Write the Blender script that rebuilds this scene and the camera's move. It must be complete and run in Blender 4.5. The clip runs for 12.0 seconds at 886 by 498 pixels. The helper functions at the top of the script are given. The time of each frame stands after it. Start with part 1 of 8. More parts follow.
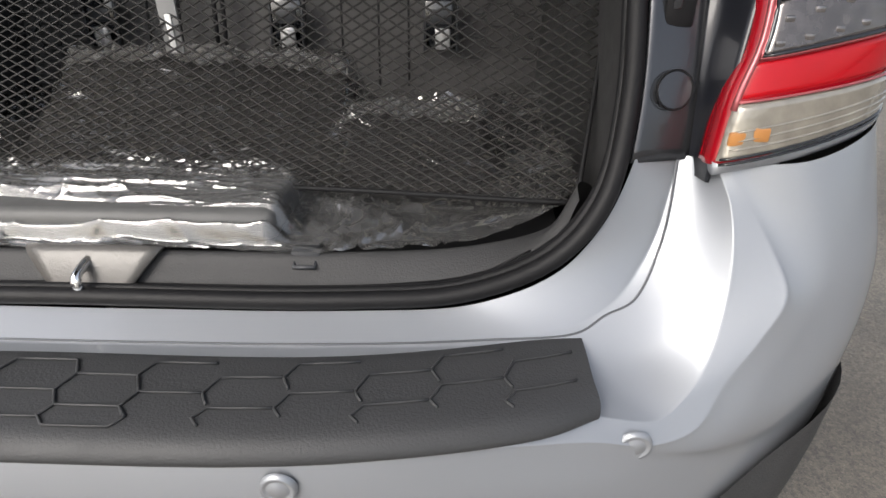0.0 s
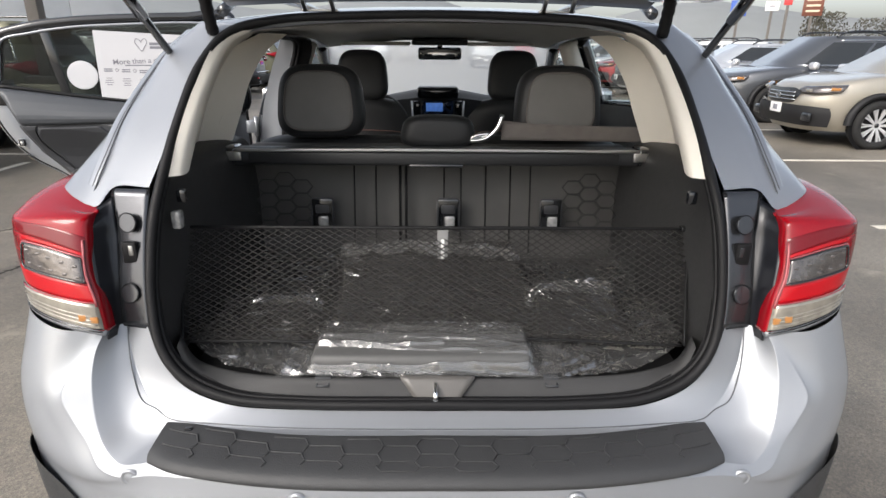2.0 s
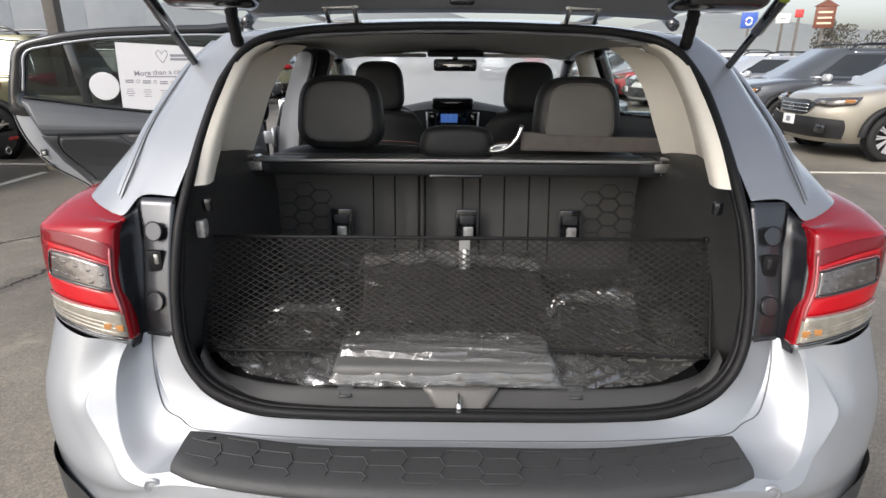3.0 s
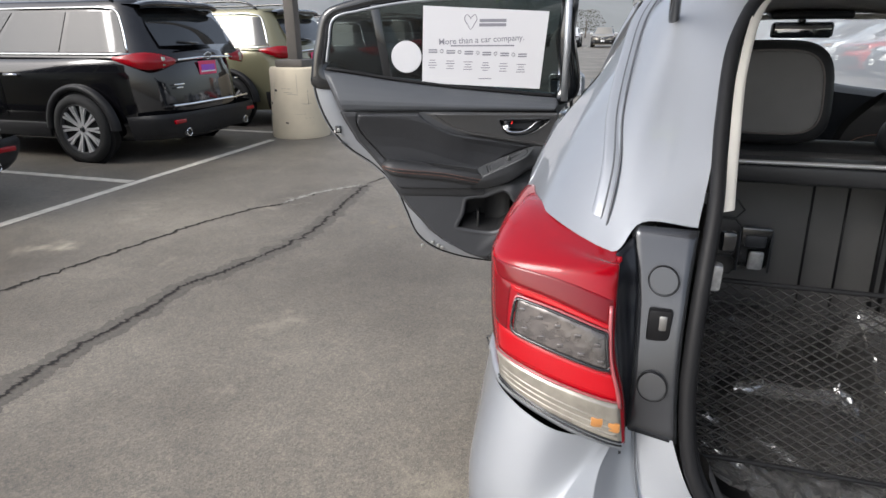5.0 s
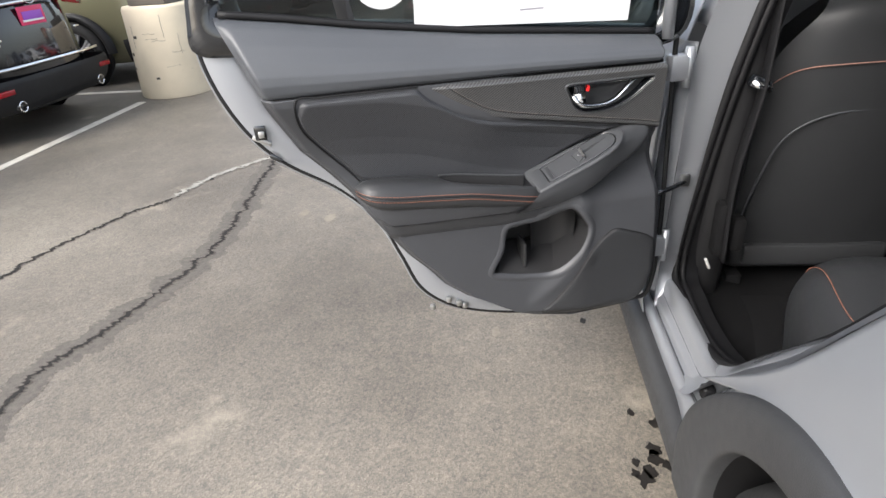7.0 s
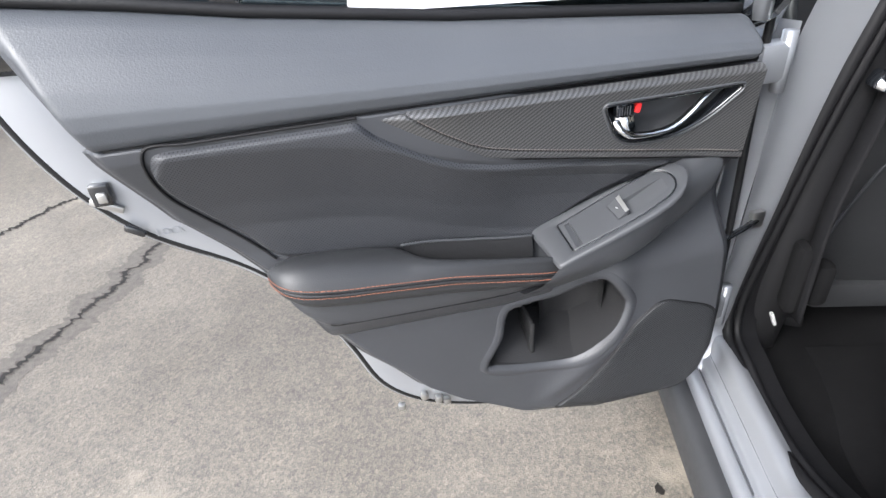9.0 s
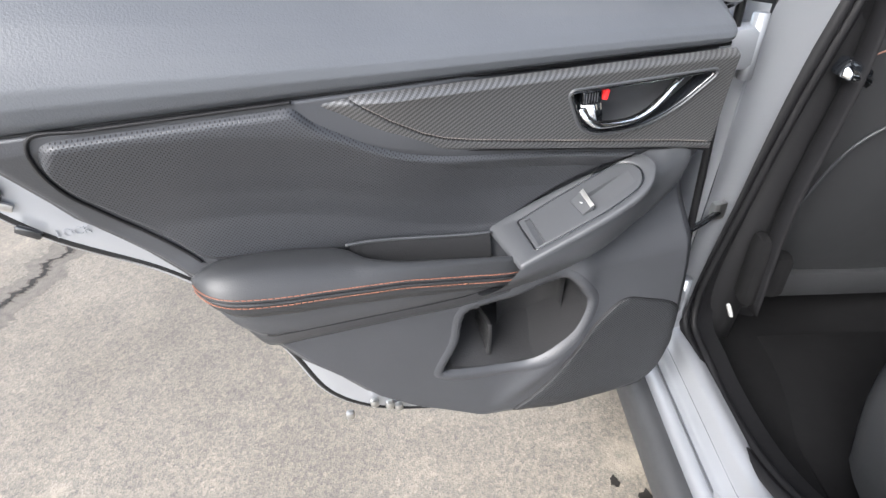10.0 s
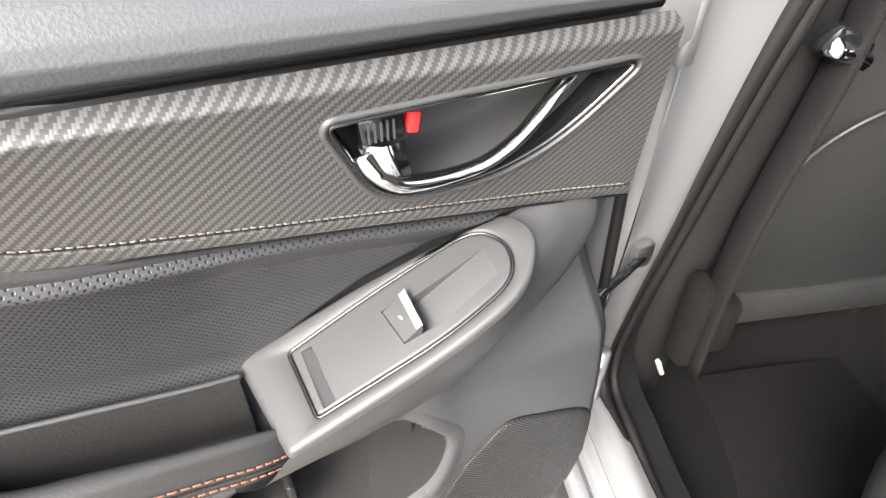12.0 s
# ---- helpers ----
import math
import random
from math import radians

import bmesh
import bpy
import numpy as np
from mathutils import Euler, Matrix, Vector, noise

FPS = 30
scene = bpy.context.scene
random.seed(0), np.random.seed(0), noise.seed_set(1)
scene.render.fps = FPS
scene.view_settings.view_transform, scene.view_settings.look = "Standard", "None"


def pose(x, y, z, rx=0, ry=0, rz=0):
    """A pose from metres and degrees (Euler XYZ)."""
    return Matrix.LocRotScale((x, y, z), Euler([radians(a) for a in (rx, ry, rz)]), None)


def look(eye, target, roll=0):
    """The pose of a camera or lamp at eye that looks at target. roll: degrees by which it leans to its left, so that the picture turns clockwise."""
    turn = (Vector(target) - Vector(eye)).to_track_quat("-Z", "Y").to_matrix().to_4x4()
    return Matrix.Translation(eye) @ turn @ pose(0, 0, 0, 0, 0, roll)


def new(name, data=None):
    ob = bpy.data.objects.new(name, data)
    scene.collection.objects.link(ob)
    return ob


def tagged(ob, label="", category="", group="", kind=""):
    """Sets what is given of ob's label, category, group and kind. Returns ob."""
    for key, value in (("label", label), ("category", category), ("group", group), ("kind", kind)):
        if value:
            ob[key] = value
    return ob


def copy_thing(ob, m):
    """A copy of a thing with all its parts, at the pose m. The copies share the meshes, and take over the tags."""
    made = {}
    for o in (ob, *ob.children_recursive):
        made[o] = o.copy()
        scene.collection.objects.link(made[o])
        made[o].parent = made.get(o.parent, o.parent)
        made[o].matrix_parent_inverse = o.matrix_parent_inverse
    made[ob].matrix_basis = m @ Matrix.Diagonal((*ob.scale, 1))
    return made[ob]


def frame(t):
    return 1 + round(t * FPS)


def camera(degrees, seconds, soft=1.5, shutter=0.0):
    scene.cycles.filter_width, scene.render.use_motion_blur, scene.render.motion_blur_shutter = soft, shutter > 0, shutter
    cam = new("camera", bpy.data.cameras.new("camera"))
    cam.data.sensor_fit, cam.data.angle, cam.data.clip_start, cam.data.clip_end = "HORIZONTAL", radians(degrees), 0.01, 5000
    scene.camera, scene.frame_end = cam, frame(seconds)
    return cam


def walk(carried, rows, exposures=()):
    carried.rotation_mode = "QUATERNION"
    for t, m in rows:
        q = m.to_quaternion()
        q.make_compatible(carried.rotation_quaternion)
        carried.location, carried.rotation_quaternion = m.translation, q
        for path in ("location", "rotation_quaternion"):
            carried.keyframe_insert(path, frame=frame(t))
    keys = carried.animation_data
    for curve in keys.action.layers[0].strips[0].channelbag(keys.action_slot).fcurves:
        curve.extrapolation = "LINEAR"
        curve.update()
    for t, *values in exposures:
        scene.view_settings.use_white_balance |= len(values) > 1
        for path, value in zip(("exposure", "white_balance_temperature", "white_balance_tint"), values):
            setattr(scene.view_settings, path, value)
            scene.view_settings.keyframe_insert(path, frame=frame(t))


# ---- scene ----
cam = camera(75.3, 12.0)
PATH = [
    (0, (0.42, -0.435, 1.096), (0.36, 1.319, 0.136), 0.1),
    (0.5, (0.156, -0.55, 1.234), (0.147, 1.248, 0.358), 0.4),
    (0.8, (0.038, -0.626, 1.321), (0.026, 1.187, 0.476), 0.8),
    (1, (0.007, -0.711, 1.346), (0.02, 1.133, 0.57), 0.5),
    (1.5, (0.026, -0.867, 1.419), (0.059, 1.0, 0.702), 0.5),
    (2, (-0.002, -0.928, 1.443), (0.019, 0.958, 0.777), 0.4),
    (2.5, (-0.018, -0.933, 1.449), (0.0, 0.962, 0.81), 0.1),
    (2.7, (-0.018, -0.93, 1.445), (-0.005, 0.969, 0.815), 0.1),
    (4.3, (-0.409, -0.848, 1.431), (-0.712, 1.017, 0.776), 0.9),
    (4.5, (-0.501, -0.788, 1.414), (-0.875, 1.061, 0.747), 0.3),
    (5, (-0.719, -0.547, 1.41), (-1.252, 1.245, 0.699), -0.3),
    (5.5, (-0.949, -0.338, 1.391), (-1.458, 1.443, 0.637), -0.6),
    (6, (-1.142, -0.129, 1.401), (-1.526, 1.665, 0.603), -2.0),
    (6.5, (-1.189, 0.154, 1.386), (-1.466, 1.938, 0.524), -3.2),
    (7, (-1.272, 0.437, 1.373), (-1.497, 2.184, 0.424), -4.2),
    (7.2, (-1.305, 0.549, 1.37), (-1.516, 2.286, 0.401), -4.4),
    (8.8, (-1.292, 0.9512, 1.352), (-1.481, 2.616, 0.2596), -5.00),
    (9, (-1.293, 0.949, 1.354), (-1.466, 2.607, 0.2483), -4.90),
    (9.5, (-1.297, 0.9504, 1.353), (-1.409, 2.594, 0.2196), -4.20),
    (10, (-1.299, 1.026, 1.331), (-1.301, 2.65, 0.1629), -2.00),
    (10.5, (-1.206, 1.217, 1.269), (-1.158, 2.825, 0.0803), -1.11),
    (11, (-1.134, 1.352, 1.232), (-1.017, 2.934, 0.0143), 0.32),
    (11.5, (-1.131, 1.383, 1.229), (-0.9809, 2.932, -0.027), 0.57),
    (12, (-1.129, 1.396, 1.223), (-0.8914, 2.919, -0.0527), -0.18),
]
LIGHT = [(0, 0.79, 6550, 10), (0.25, 1.07, 6600, 10), (0.5, 1.38, 6450, 10), (1, 1.06, 6550, 10), (2, 0.87, 6550, 10), (2.5, 0.85, 6550, 10), (4.5, 0.87, 6450, 10), (5, 0.81, 6350, 10), (6, 0.82, 6700, 10), (6.5, 1.17, 7050, 10), (7, 1.50, 6450, 10), (9, 1.9, 6100, 10), (10, 2.14, 6200, 10), (11, 2.65, 6750, 10), (12, 2.75, 6950, 10)]
walk(cam, [(t, look(eye, target, roll)) for t, eye, target, roll in PATH], LIGHT)

# ---- world, sun ----
world = bpy.data.worlds.new("world")
scene.world = world
world.use_nodes = True
wn = world.node_tree.nodes
sky = wn.new("ShaderNodeTexSky")
sky.sky_type, sky.sun_disc = "NISHITA", False
SUN_EL, SUN_AZ = 39, 220
sky.sun_elevation, sky.sun_rotation = radians(SUN_EL), radians(SUN_AZ)
sky.air_density, sky.dust_density, sky.ozone_density = 1.0, 3.8, 1.0
wn["Background"].inputs["Strength"].default_value = 0.15
haze = wn.new("ShaderNodeHueSaturation")
haze.inputs["Saturation"].default_value = 0.5
world.node_tree.links.new(sky.outputs["Color"], haze.inputs["Color"])
world.node_tree.links.new(haze.outputs["Color"], wn["Background"].inputs["Color"])
sun = new("sun", bpy.data.lights.new("sun", "SUN"))
sun.data.energy, sun.data.angle, sun.data.color = 1.05, radians(28), (1.0, 0.975, 0.94)
sd = Vector((math.sin(radians(SUN_AZ)) * math.cos(radians(SUN_EL)), math.cos(radians(SUN_AZ)) * math.cos(radians(SUN_EL)), math.sin(radians(SUN_EL))))
sun.matrix_world = look(sd * 30, (0, 0, 0))


# ---- materials ----
def mat(name, col, rough=0.5, metal=0.0, var=0.12, scale=6.0, bump=0.0, bscale=200.0, coat=0.0, spec=0.5, trans=0.0, emit=0.0, island=0.0, ior=1.45):
    """A principled material with colour drift at two scales and a fine relief."""
    m = bpy.data.materials.new(name)
    m.use_nodes = True
    nt = m.node_tree
    b = nt.nodes["Principled BSDF"]
    co = nt.nodes.new("ShaderNodeTexCoord")
    n1 = nt.nodes.new("ShaderNodeTexNoise")
    n1.inputs["Scale"].default_value, n1.inputs["Detail"].default_value = scale, 6.0
    nt.links.new(co.outputs["Object"], n1.inputs["Vector"])
    ramp = nt.nodes.new("ShaderNodeMix")
    ramp.data_type = "RGBA"
    lo = [max(0, c * (1 - var)) for c in col]
    hi = [min(1, c * (1 + var)) for c in col]
    ramp.inputs[6].default_value, ramp.inputs[7].default_value = (*lo, 1), (*hi, 1)
    nt.links.new(n1.outputs["Fac"], ramp.inputs[0])
    nt.links.new(ramp.outputs[2], b.inputs["Base Color"])
    b.inputs["Metallic"].default_value = metal
    b.inputs["Coat Weight"].default_value = coat
    b.inputs["Coat Roughness"].default_value = 0.09
    b.inputs["Specular IOR Level"].default_value = spec
    b.inputs["Transmission Weight"].default_value = trans
    b.inputs["IOR"].default_value = ior
    rr = nt.nodes.new("ShaderNodeMapRange")
    rr.inputs["To Min"].default_value, rr.inputs["To Max"].default_value = rough * 0.85, min(1, rough * 1.15)
    n2 = nt.nodes.new("ShaderNodeTexNoise")
    n2.inputs["Scale"].default_value, n2.inputs["Detail"].default_value = scale * 7, 4.0
    nt.links.new(co.outputs["Object"], n2.inputs["Vector"])
    nt.links.new(n2.outputs["Fac"], rr.inputs["Value"])
    nt.links.new(rr.outputs[0], b.inputs["Roughness"])
    if bump:
        n3 = nt.nodes.new("ShaderNodeTexNoise")
        n3.inputs["Scale"].default_value, n3.inputs["Detail"].default_value = bscale, 2.0
        nt.links.new(co.outputs["Object"], n3.inputs["Vector"])
        bp = nt.nodes.new("ShaderNodeBump")
        bp.inputs["Strength"].default_value, bp.inputs["Distance"].default_value = bump, 0.002
        nt.links.new(n3.outputs["Fac"], bp.inputs["Height"])
        nt.links.new(bp.outputs["Normal"], b.inputs["Normal"])
    if emit:
        b.inputs["Emission Color"].default_value = (*col, 1)
        b.inputs["Emission Strength"].default_value = emit
    return m


def facing(nt, base, power=5.0, top=1.0):
    """Gloss that rises towards grazing angles, the same on both faces."""
    lw, pw, mr = (nt.nodes.new("ShaderNode" + k) for k in ("LayerWeight", "Math", "MapRange"))
    lw.inputs["Blend"].default_value = 0.5
    pw.operation, pw.inputs[1].default_value = "POWER", power
    mr.inputs["To Min"].default_value, mr.inputs["To Max"].default_value = base, top
    nt.links.new(lw.outputs["Facing"], pw.inputs[0])
    nt.links.new(pw.outputs[0], mr.inputs["Value"])
    return mr.outputs[0]


def glass(name, tint, clear=0.8, rough=0.0, veil=0.0):
    """A thin pane: clear mixed with a sharp gloss by Fresnel."""
    m = bpy.data.materials.new(name)
    m.use_nodes = True
    nt = m.node_tree
    nt.nodes.remove(nt.nodes["Principled BSDF"])
    tr, gl, mx = (nt.nodes.new("ShaderNode" + k) for k in ("BsdfTransparent", "BsdfGlossy", "MixShader"))
    tr.inputs["Color"].default_value = (*[c * clear for c in tint], 1)
    gl.inputs["Roughness"].default_value = rough
    nt.links.new(facing(nt, 0.04), mx.inputs[0])
    body = tr
    # Pale translucent mix, added to brighten the view through the pane
    if veil:
        df, body = nt.nodes.new("ShaderNodeBsdfTranslucent"), nt.nodes.new("ShaderNodeMixShader")
        df.inputs["Color"].default_value = (0.8, 0.8, 0.78, 1)
        body.inputs[0].default_value = veil
        nt.links.new(tr.outputs[0], body.inputs[1])
        nt.links.new(df.outputs[0], body.inputs[2])
    nt.links.new(body.outputs[0], mx.inputs[1])
    nt.links.new(gl.outputs[0], mx.inputs[2])
    nt.links.new(mx.outputs[0], nt.nodes["Material Output"].inputs["Surface"])
    return m


SILVER = mat("silver_paint", (0.300, 0.315, 0.340), 0.47, 0.52, 0.02, 3, coat=1.0)
SILVER.node_tree.nodes["Principled BSDF"].inputs["Coat Roughness"].default_value = 0.03
JAMB = mat("silver_paint_thin", (0.35, 0.365, 0.39), 0.33, 0.55, 0.05, 5, coat=0.6)
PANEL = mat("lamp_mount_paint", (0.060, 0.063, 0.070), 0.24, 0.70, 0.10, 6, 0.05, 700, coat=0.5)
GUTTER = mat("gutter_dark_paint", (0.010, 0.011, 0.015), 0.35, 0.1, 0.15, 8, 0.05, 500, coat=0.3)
CARGOP = mat("cargo_black_plastic", (0.046, 0.046, 0.047), 0.5, 0, 0.2, 9, 0.3, 420, spec=0.25)
GROOVE = mat("seam_and_groove_shade", (0.10, 0.105, 0.115), 0.5, 0.2, 0.1, 10)
BLACKP = mat("grained_black_plastic", (0.043, 0.045, 0.050), 0.43, 0, 0.12, 9, 0.16, 520)
CLADK = mat("black_cladding", (0.015, 0.015, 0.016), 0.5, 0, 0.2, 6, 0.3, 300, spec=0.3)
CLAD = mat("grey_black_cladding", (0.036, 0.037, 0.039), 0.55, 0, 0.2, 6, 0.3, 380)
CARWIN = mat("dark_car_window", (0.016, 0.018, 0.019), 0.05, 0, 0.1, 5, spec=0.9)
GLOSSB = mat("gloss_black", (0.008, 0.009, 0.011), 0.12, 0, 0.1, 5, coat=1.0)
RUBBER = mat("rubber_seal", (0.009, 0.009, 0.010), 0.55, 0, 0.2, 12, 0.15, 300, spec=0.3)
# Lighter than the lower trim: sky light on the shoulder is in the colour
SOFT = mat("soft_vinyl_sky_lit", (0.0616, 0.0661, 0.0741), 0.41, 0, 0.10, 8, 0.20, 480)
PILLAR = mat("black_pillar_plastic", (0.013, 0.013, 0.014), 0.5, 0, 0.15, 9, 0.2, 420, spec=0.25)
CARPET = mat("black_carpet", (0.007, 0.007, 0.0075), 0.95, 0, 0.35, 40, 0.9, 700, spec=0.15)
LEATHER = mat("black_leather", (0.026, 0.027, 0.029), 0.43, 0, 0.15, 7, 0.18, 600, spec=0.42)
# Trim plastic made darker: the shade inside tray and pocket is in its colour
RECESSP = mat("recess_shade_plastic", (0.022, 0.022, 0.023), 0.45, 0, 0.15, 9, 0.3, 420, spec=0.3)
SATIN = mat("satin_black_plastic", (0.046, 0.048, 0.052), 0.38, 0, 0.08, 6, 0.04, 900)
CLOTH = mat("grey_seat_cloth", (0.20, 0.195, 0.19), 0.85, 0, 0.15, 12, 0.6, 900, spec=0.2)
BEIGE = mat("beige_pillar_trim", (0.86, 0.82, 0.74), 0.75, 0, 0.06, 8, 0.2, 500)
CHROME = mat("chrome", (0.80, 0.81, 0.82), 0.08, 1.0, 0.02, 5)
STEEL = mat("zinc_steel", (0.55, 0.55, 0.54), 0.34, 1.0, 0.15, 20, 0.1, 200)
ALLOY = mat("machined_alloy", (0.70, 0.70, 0.71), 0.33, 0.6, 0.1, 10)
RIMD = mat("dark_rim", (0.06, 0.06, 0.062), 0.4, 0.6, 0.1, 10)
TYRE = mat("tyre_rubber", (0.014, 0.014, 0.014), 0.8, 0, 0.3, 15, 0.4, 150)
WHITE = mat("white_plastic", (0.78, 0.78, 0.77), 0.45, 0, 0.04, 10)
PAPER = mat("white_paper", (0.58, 0.58, 0.60), 0.8, 0, 0.02, 6)
INK = mat("grey_ink", (0.22, 0.22, 0.25), 0.8, 0, 0.1, 10)
ORANGE = mat("orange_thread", (0.21, 0.088, 0.055), 0.7, 0, 0.25, 90)
PINKTH = mat("pale_thread", (0.26, 0.14, 0.11), 0.7, 0, 0.25, 90)
REDT = mat("red_tab", (0.75, 0.03, 0.03), 0.35, 0, 0.1, 30)
WEB = mat("belt_webbing", (0.165, 0.148, 0.138), 0.75, 0, 0.2, 30, 0.5, 600)
SCREEN = mat("dark_screen", (0.01, 0.02, 0.05), 0.1, 0, 0.3, 30, coat=1)
GLASS = glass("car_glass", (0.86, 0.92, 0.90), 0.9)
VEILED = glass("veiled_windscreen", (0.92, 0.95, 0.93), 0.95, 0.0, 0.48)
TINT = glass("tinted_glass", (0.30, 0.34, 0.33), 0.6)
LINE = mat("worn_white_line", (0.60, 0.56, 0.48), 0.8, 0, 0.4, 9, 0.5, 120)
CONC = mat("cream_concrete", (0.66, 0.575, 0.43), 0.85, 0, 0.18, 3.5, 0.7, 60)
POLE = mat("grey_brown_pole_paint", (0.11, 0.10, 0.09), 0.6, 0, 0.15, 6, 0.2, 80)


def lens(name, col, rough, gloss):
    m = mat(name, col, rough, 0, 0.10, 14, 0, 160, coat=0.75, spec=gloss)
    m.node_tree.nodes["Principled BSDF"].inputs["Coat Roughness"].default_value = 0.03
    return m


REDLENS = lens("red_lamp_lens", (0.27, 0.002, 0.008), 0.25, 0.1)
REDGUIDE = lens("bright_red_light_guide", (0.42, 0.003, 0.009), 0.3, 0.1)
REDMID = lens("dark_red_lens", (0.15, 0.001, 0.005), 0.25, 0.1)
REDDEEP = lens("deep_red_lens", (0.045, 0.001, 0.003), 0.25, 0.1)
FOILWRAP = mat("crinkled_clear_wrap", (0.42, 0.42, 0.42), 0.16, 0.3, 0.7, 90, 1.0, 120, coat=1.0)
CLEARL = mat("clear_lamp_lens", (0.34, 0.315, 0.27), 0.2, 0.5, 0.5, 45, 0.6, 70, coat=1.0)
GREYL = mat("smoked_lamp_lens", (0.115, 0.103, 0.10), 0.14, 0.6, 0.8, 70, 1.0, 45, coat=1.0)
LEDM = mat("led_cell_chrome", (0.24, 0.225, 0.225), 0.2, 0.8, 0.6, 90, 0.8, 90, coat=1.0)
PINKL = mat("pale_pink_lens_edge", (0.38, 0.09, 0.10), 0.25, 0.3, 0.2, 40, coat=0.6)
AMBER = mat("amber_bulb", (0.42, 0.19, 0.06), 0.3, 0, 0.2, 30)


# ---- mesh tools ----
def put(name, verts, faces, material, parent=None, label="", smooth=True, flip=False):
    """One mesh object from plain lists, under parent if given."""
    me = bpy.data.meshes.new(name)
    if flip:
        faces = [tuple(reversed(f)) for f in faces]
    me.from_pydata([tuple(map(float, v)) for v in verts], [], faces)
    me.update()
    if smooth:
        me.polygons.foreach_set("use_smooth", [True] * len(me.polygons))
    me.materials.append(material)
    ob = new(name, me)
    if parent:
        ob.parent = parent
    if label:
        ob["label"] = label
    return ob


def part(name, bm, material, parent=None, label="", smooth=True):
    me = bpy.data.meshes.new(name)
    bm.to_mesh(me)
    bm.free()
    if smooth:
        me.polygons.foreach_set("use_smooth", [True] * len(me.polygons))
        me.set_sharp_from_angle(angle=radians(38))
    me.materials.append(material)
    ob = new(name, me)
    if parent:
        ob.parent = parent
    if label:
        ob["label"] = label
    return ob


def thing(name, label, category, group="", kind=""):
    return tagged(new(name), label, category, group, kind)


def spline(pts, n, closed=False):
    """n points on a Catmull-Rom curve through pts, even in chord length."""
    p = np.array(pts, float)
    if len(p) == 2 and not closed:
        return p[0] + (p[1] - p[0]) * np.linspace(0, 1, n)[:, None]
    if closed:
        p = np.vstack([p, p[:1]])
    d = np.sqrt(np.linalg.norm(np.diff(p, axis=0), axis=1)) + 1e-6
    k = np.concatenate([[0], np.cumsum(d)])
    if closed:
        e0, e1 = p[0] - (p[-1] - p[-2]), p[-1] + (p[1] - p[0])
    else:
        e0, e1 = 2 * p[0] - p[1], 2 * p[-1] - p[-2]
    q = np.vstack([e0, p, e1])
    kk = np.concatenate([[k[0] - d[0]], k, [k[-1] + d[-1]]])
    ts = np.linspace(0, k[-1], n + 1 if closed else n)
    if closed:
        ts = ts[:-1]
    out = []
    for t in ts:
        i = min(max(np.searchsorted(k, t, "right") - 1, 0), len(p) - 2)
        t0, t1, t2, t3 = kk[i:i + 4]
        p0, p1, p2, p3 = q[i:i + 4]
        a1 = (t1 - t) / (t1 - t0) * p0 + (t - t0) / (t1 - t0) * p1
        a2 = (t2 - t) / (t2 - t1) * p1 + (t - t1) / (t2 - t1) * p2
        a3 = (t3 - t) / (t3 - t2) * p2 + (t - t2) / (t3 - t2) * p3
        b1 = (t2 - t) / (t2 - t0) * a1 + (t - t0) / (t2 - t0) * a2
        b2 = (t3 - t) / (t3 - t1) * a2 + (t - t1) / (t3 - t1) * a3
        out.append((t2 - t) / (t2 - t1) * b1 + (t - t1) / (t2 - t1) * b2)
    return np.array(out)


def grid_faces(nr, nc, close=False):
    f = []
    for r in range(nr - 1):
        for c in range(nc if close else nc - 1):
            d = (c + 1) % nc
            f.append((r * nc + c, r * nc + d, (r + 1) * nc + d, (r + 1) * nc + c))
    return f


def loft(curves, nu, nv, closed=False):
    """A smooth sheet through the curves: nu points along each, nv across."""
    g = np.array([spline(c, nu, closed) for c in curves])
    if nv:
        g = np.array([spline(g[:, i], nv) for i in range(nu)]).transpose(1, 0, 2)
    nv = len(g)
    return g.reshape(-1, 3), grid_faces(nv, nu, closed)


def sheet(name, curves, nu, nv, material, parent=None, label="", thick=0.0, mirror=False, flip=False, closed=False):
    v, f = loft(curves, nu, nv, closed)
    if mirror:
        v = v * np.array([-1, 1, 1])
        flip = not flip
    ob = put(name, v, f, material, parent, label, True, flip)
    if thick:
        md = ob.modifiers.new("thick", "SOLIDIFY")
        md.thickness, md.offset = thick, -1
    return ob


def tube_data(pts, r, n=8, closed=False, flat=1.0):
    p = np.array(pts, float)
    m = len(p)
    rr = np.full(m, r) if np.isscalar(r) else np.array(r, float)
    tan = np.gradient(p, axis=0) if not closed else np.roll(p, -1, 0) - np.roll(p, 1, 0)
    tan /= np.linalg.norm(tan, axis=1)[:, None] + 1e-9
    ref = np.array([0, 0, 1.0])
    if abs(tan[:, 2]).mean() > 0.9:
        ref = np.array([1.0, 0, 0])
    v = []
    for i in range(m):
        s = np.cross(tan[i], ref)
        s /= np.linalg.norm(s) + 1e-9
        t = np.cross(s, tan[i])
        for k in range(n):
            a = 2 * math.pi * k / n
            v.append(p[i] + rr[i] * (math.cos(a) * s + flat * math.sin(a) * t))
    f = grid_faces(m, n, True)
    if closed:
        f += [((m - 1) * n + k, (m - 1) * n + (k + 1) % n, (k + 1) % n, k) for k in range(n)]
    else:
        f += [tuple(range(n - 1, -1, -1)), tuple((m - 1) * n + k for k in range(n))]
    return v, f


def tube(name, pts, r, material, parent=None, label="", n=8, closed=False, flat=1.0):
    v, f = tube_data(pts, r, n, closed, flat)
    return put(name, v, f, material, parent, label)


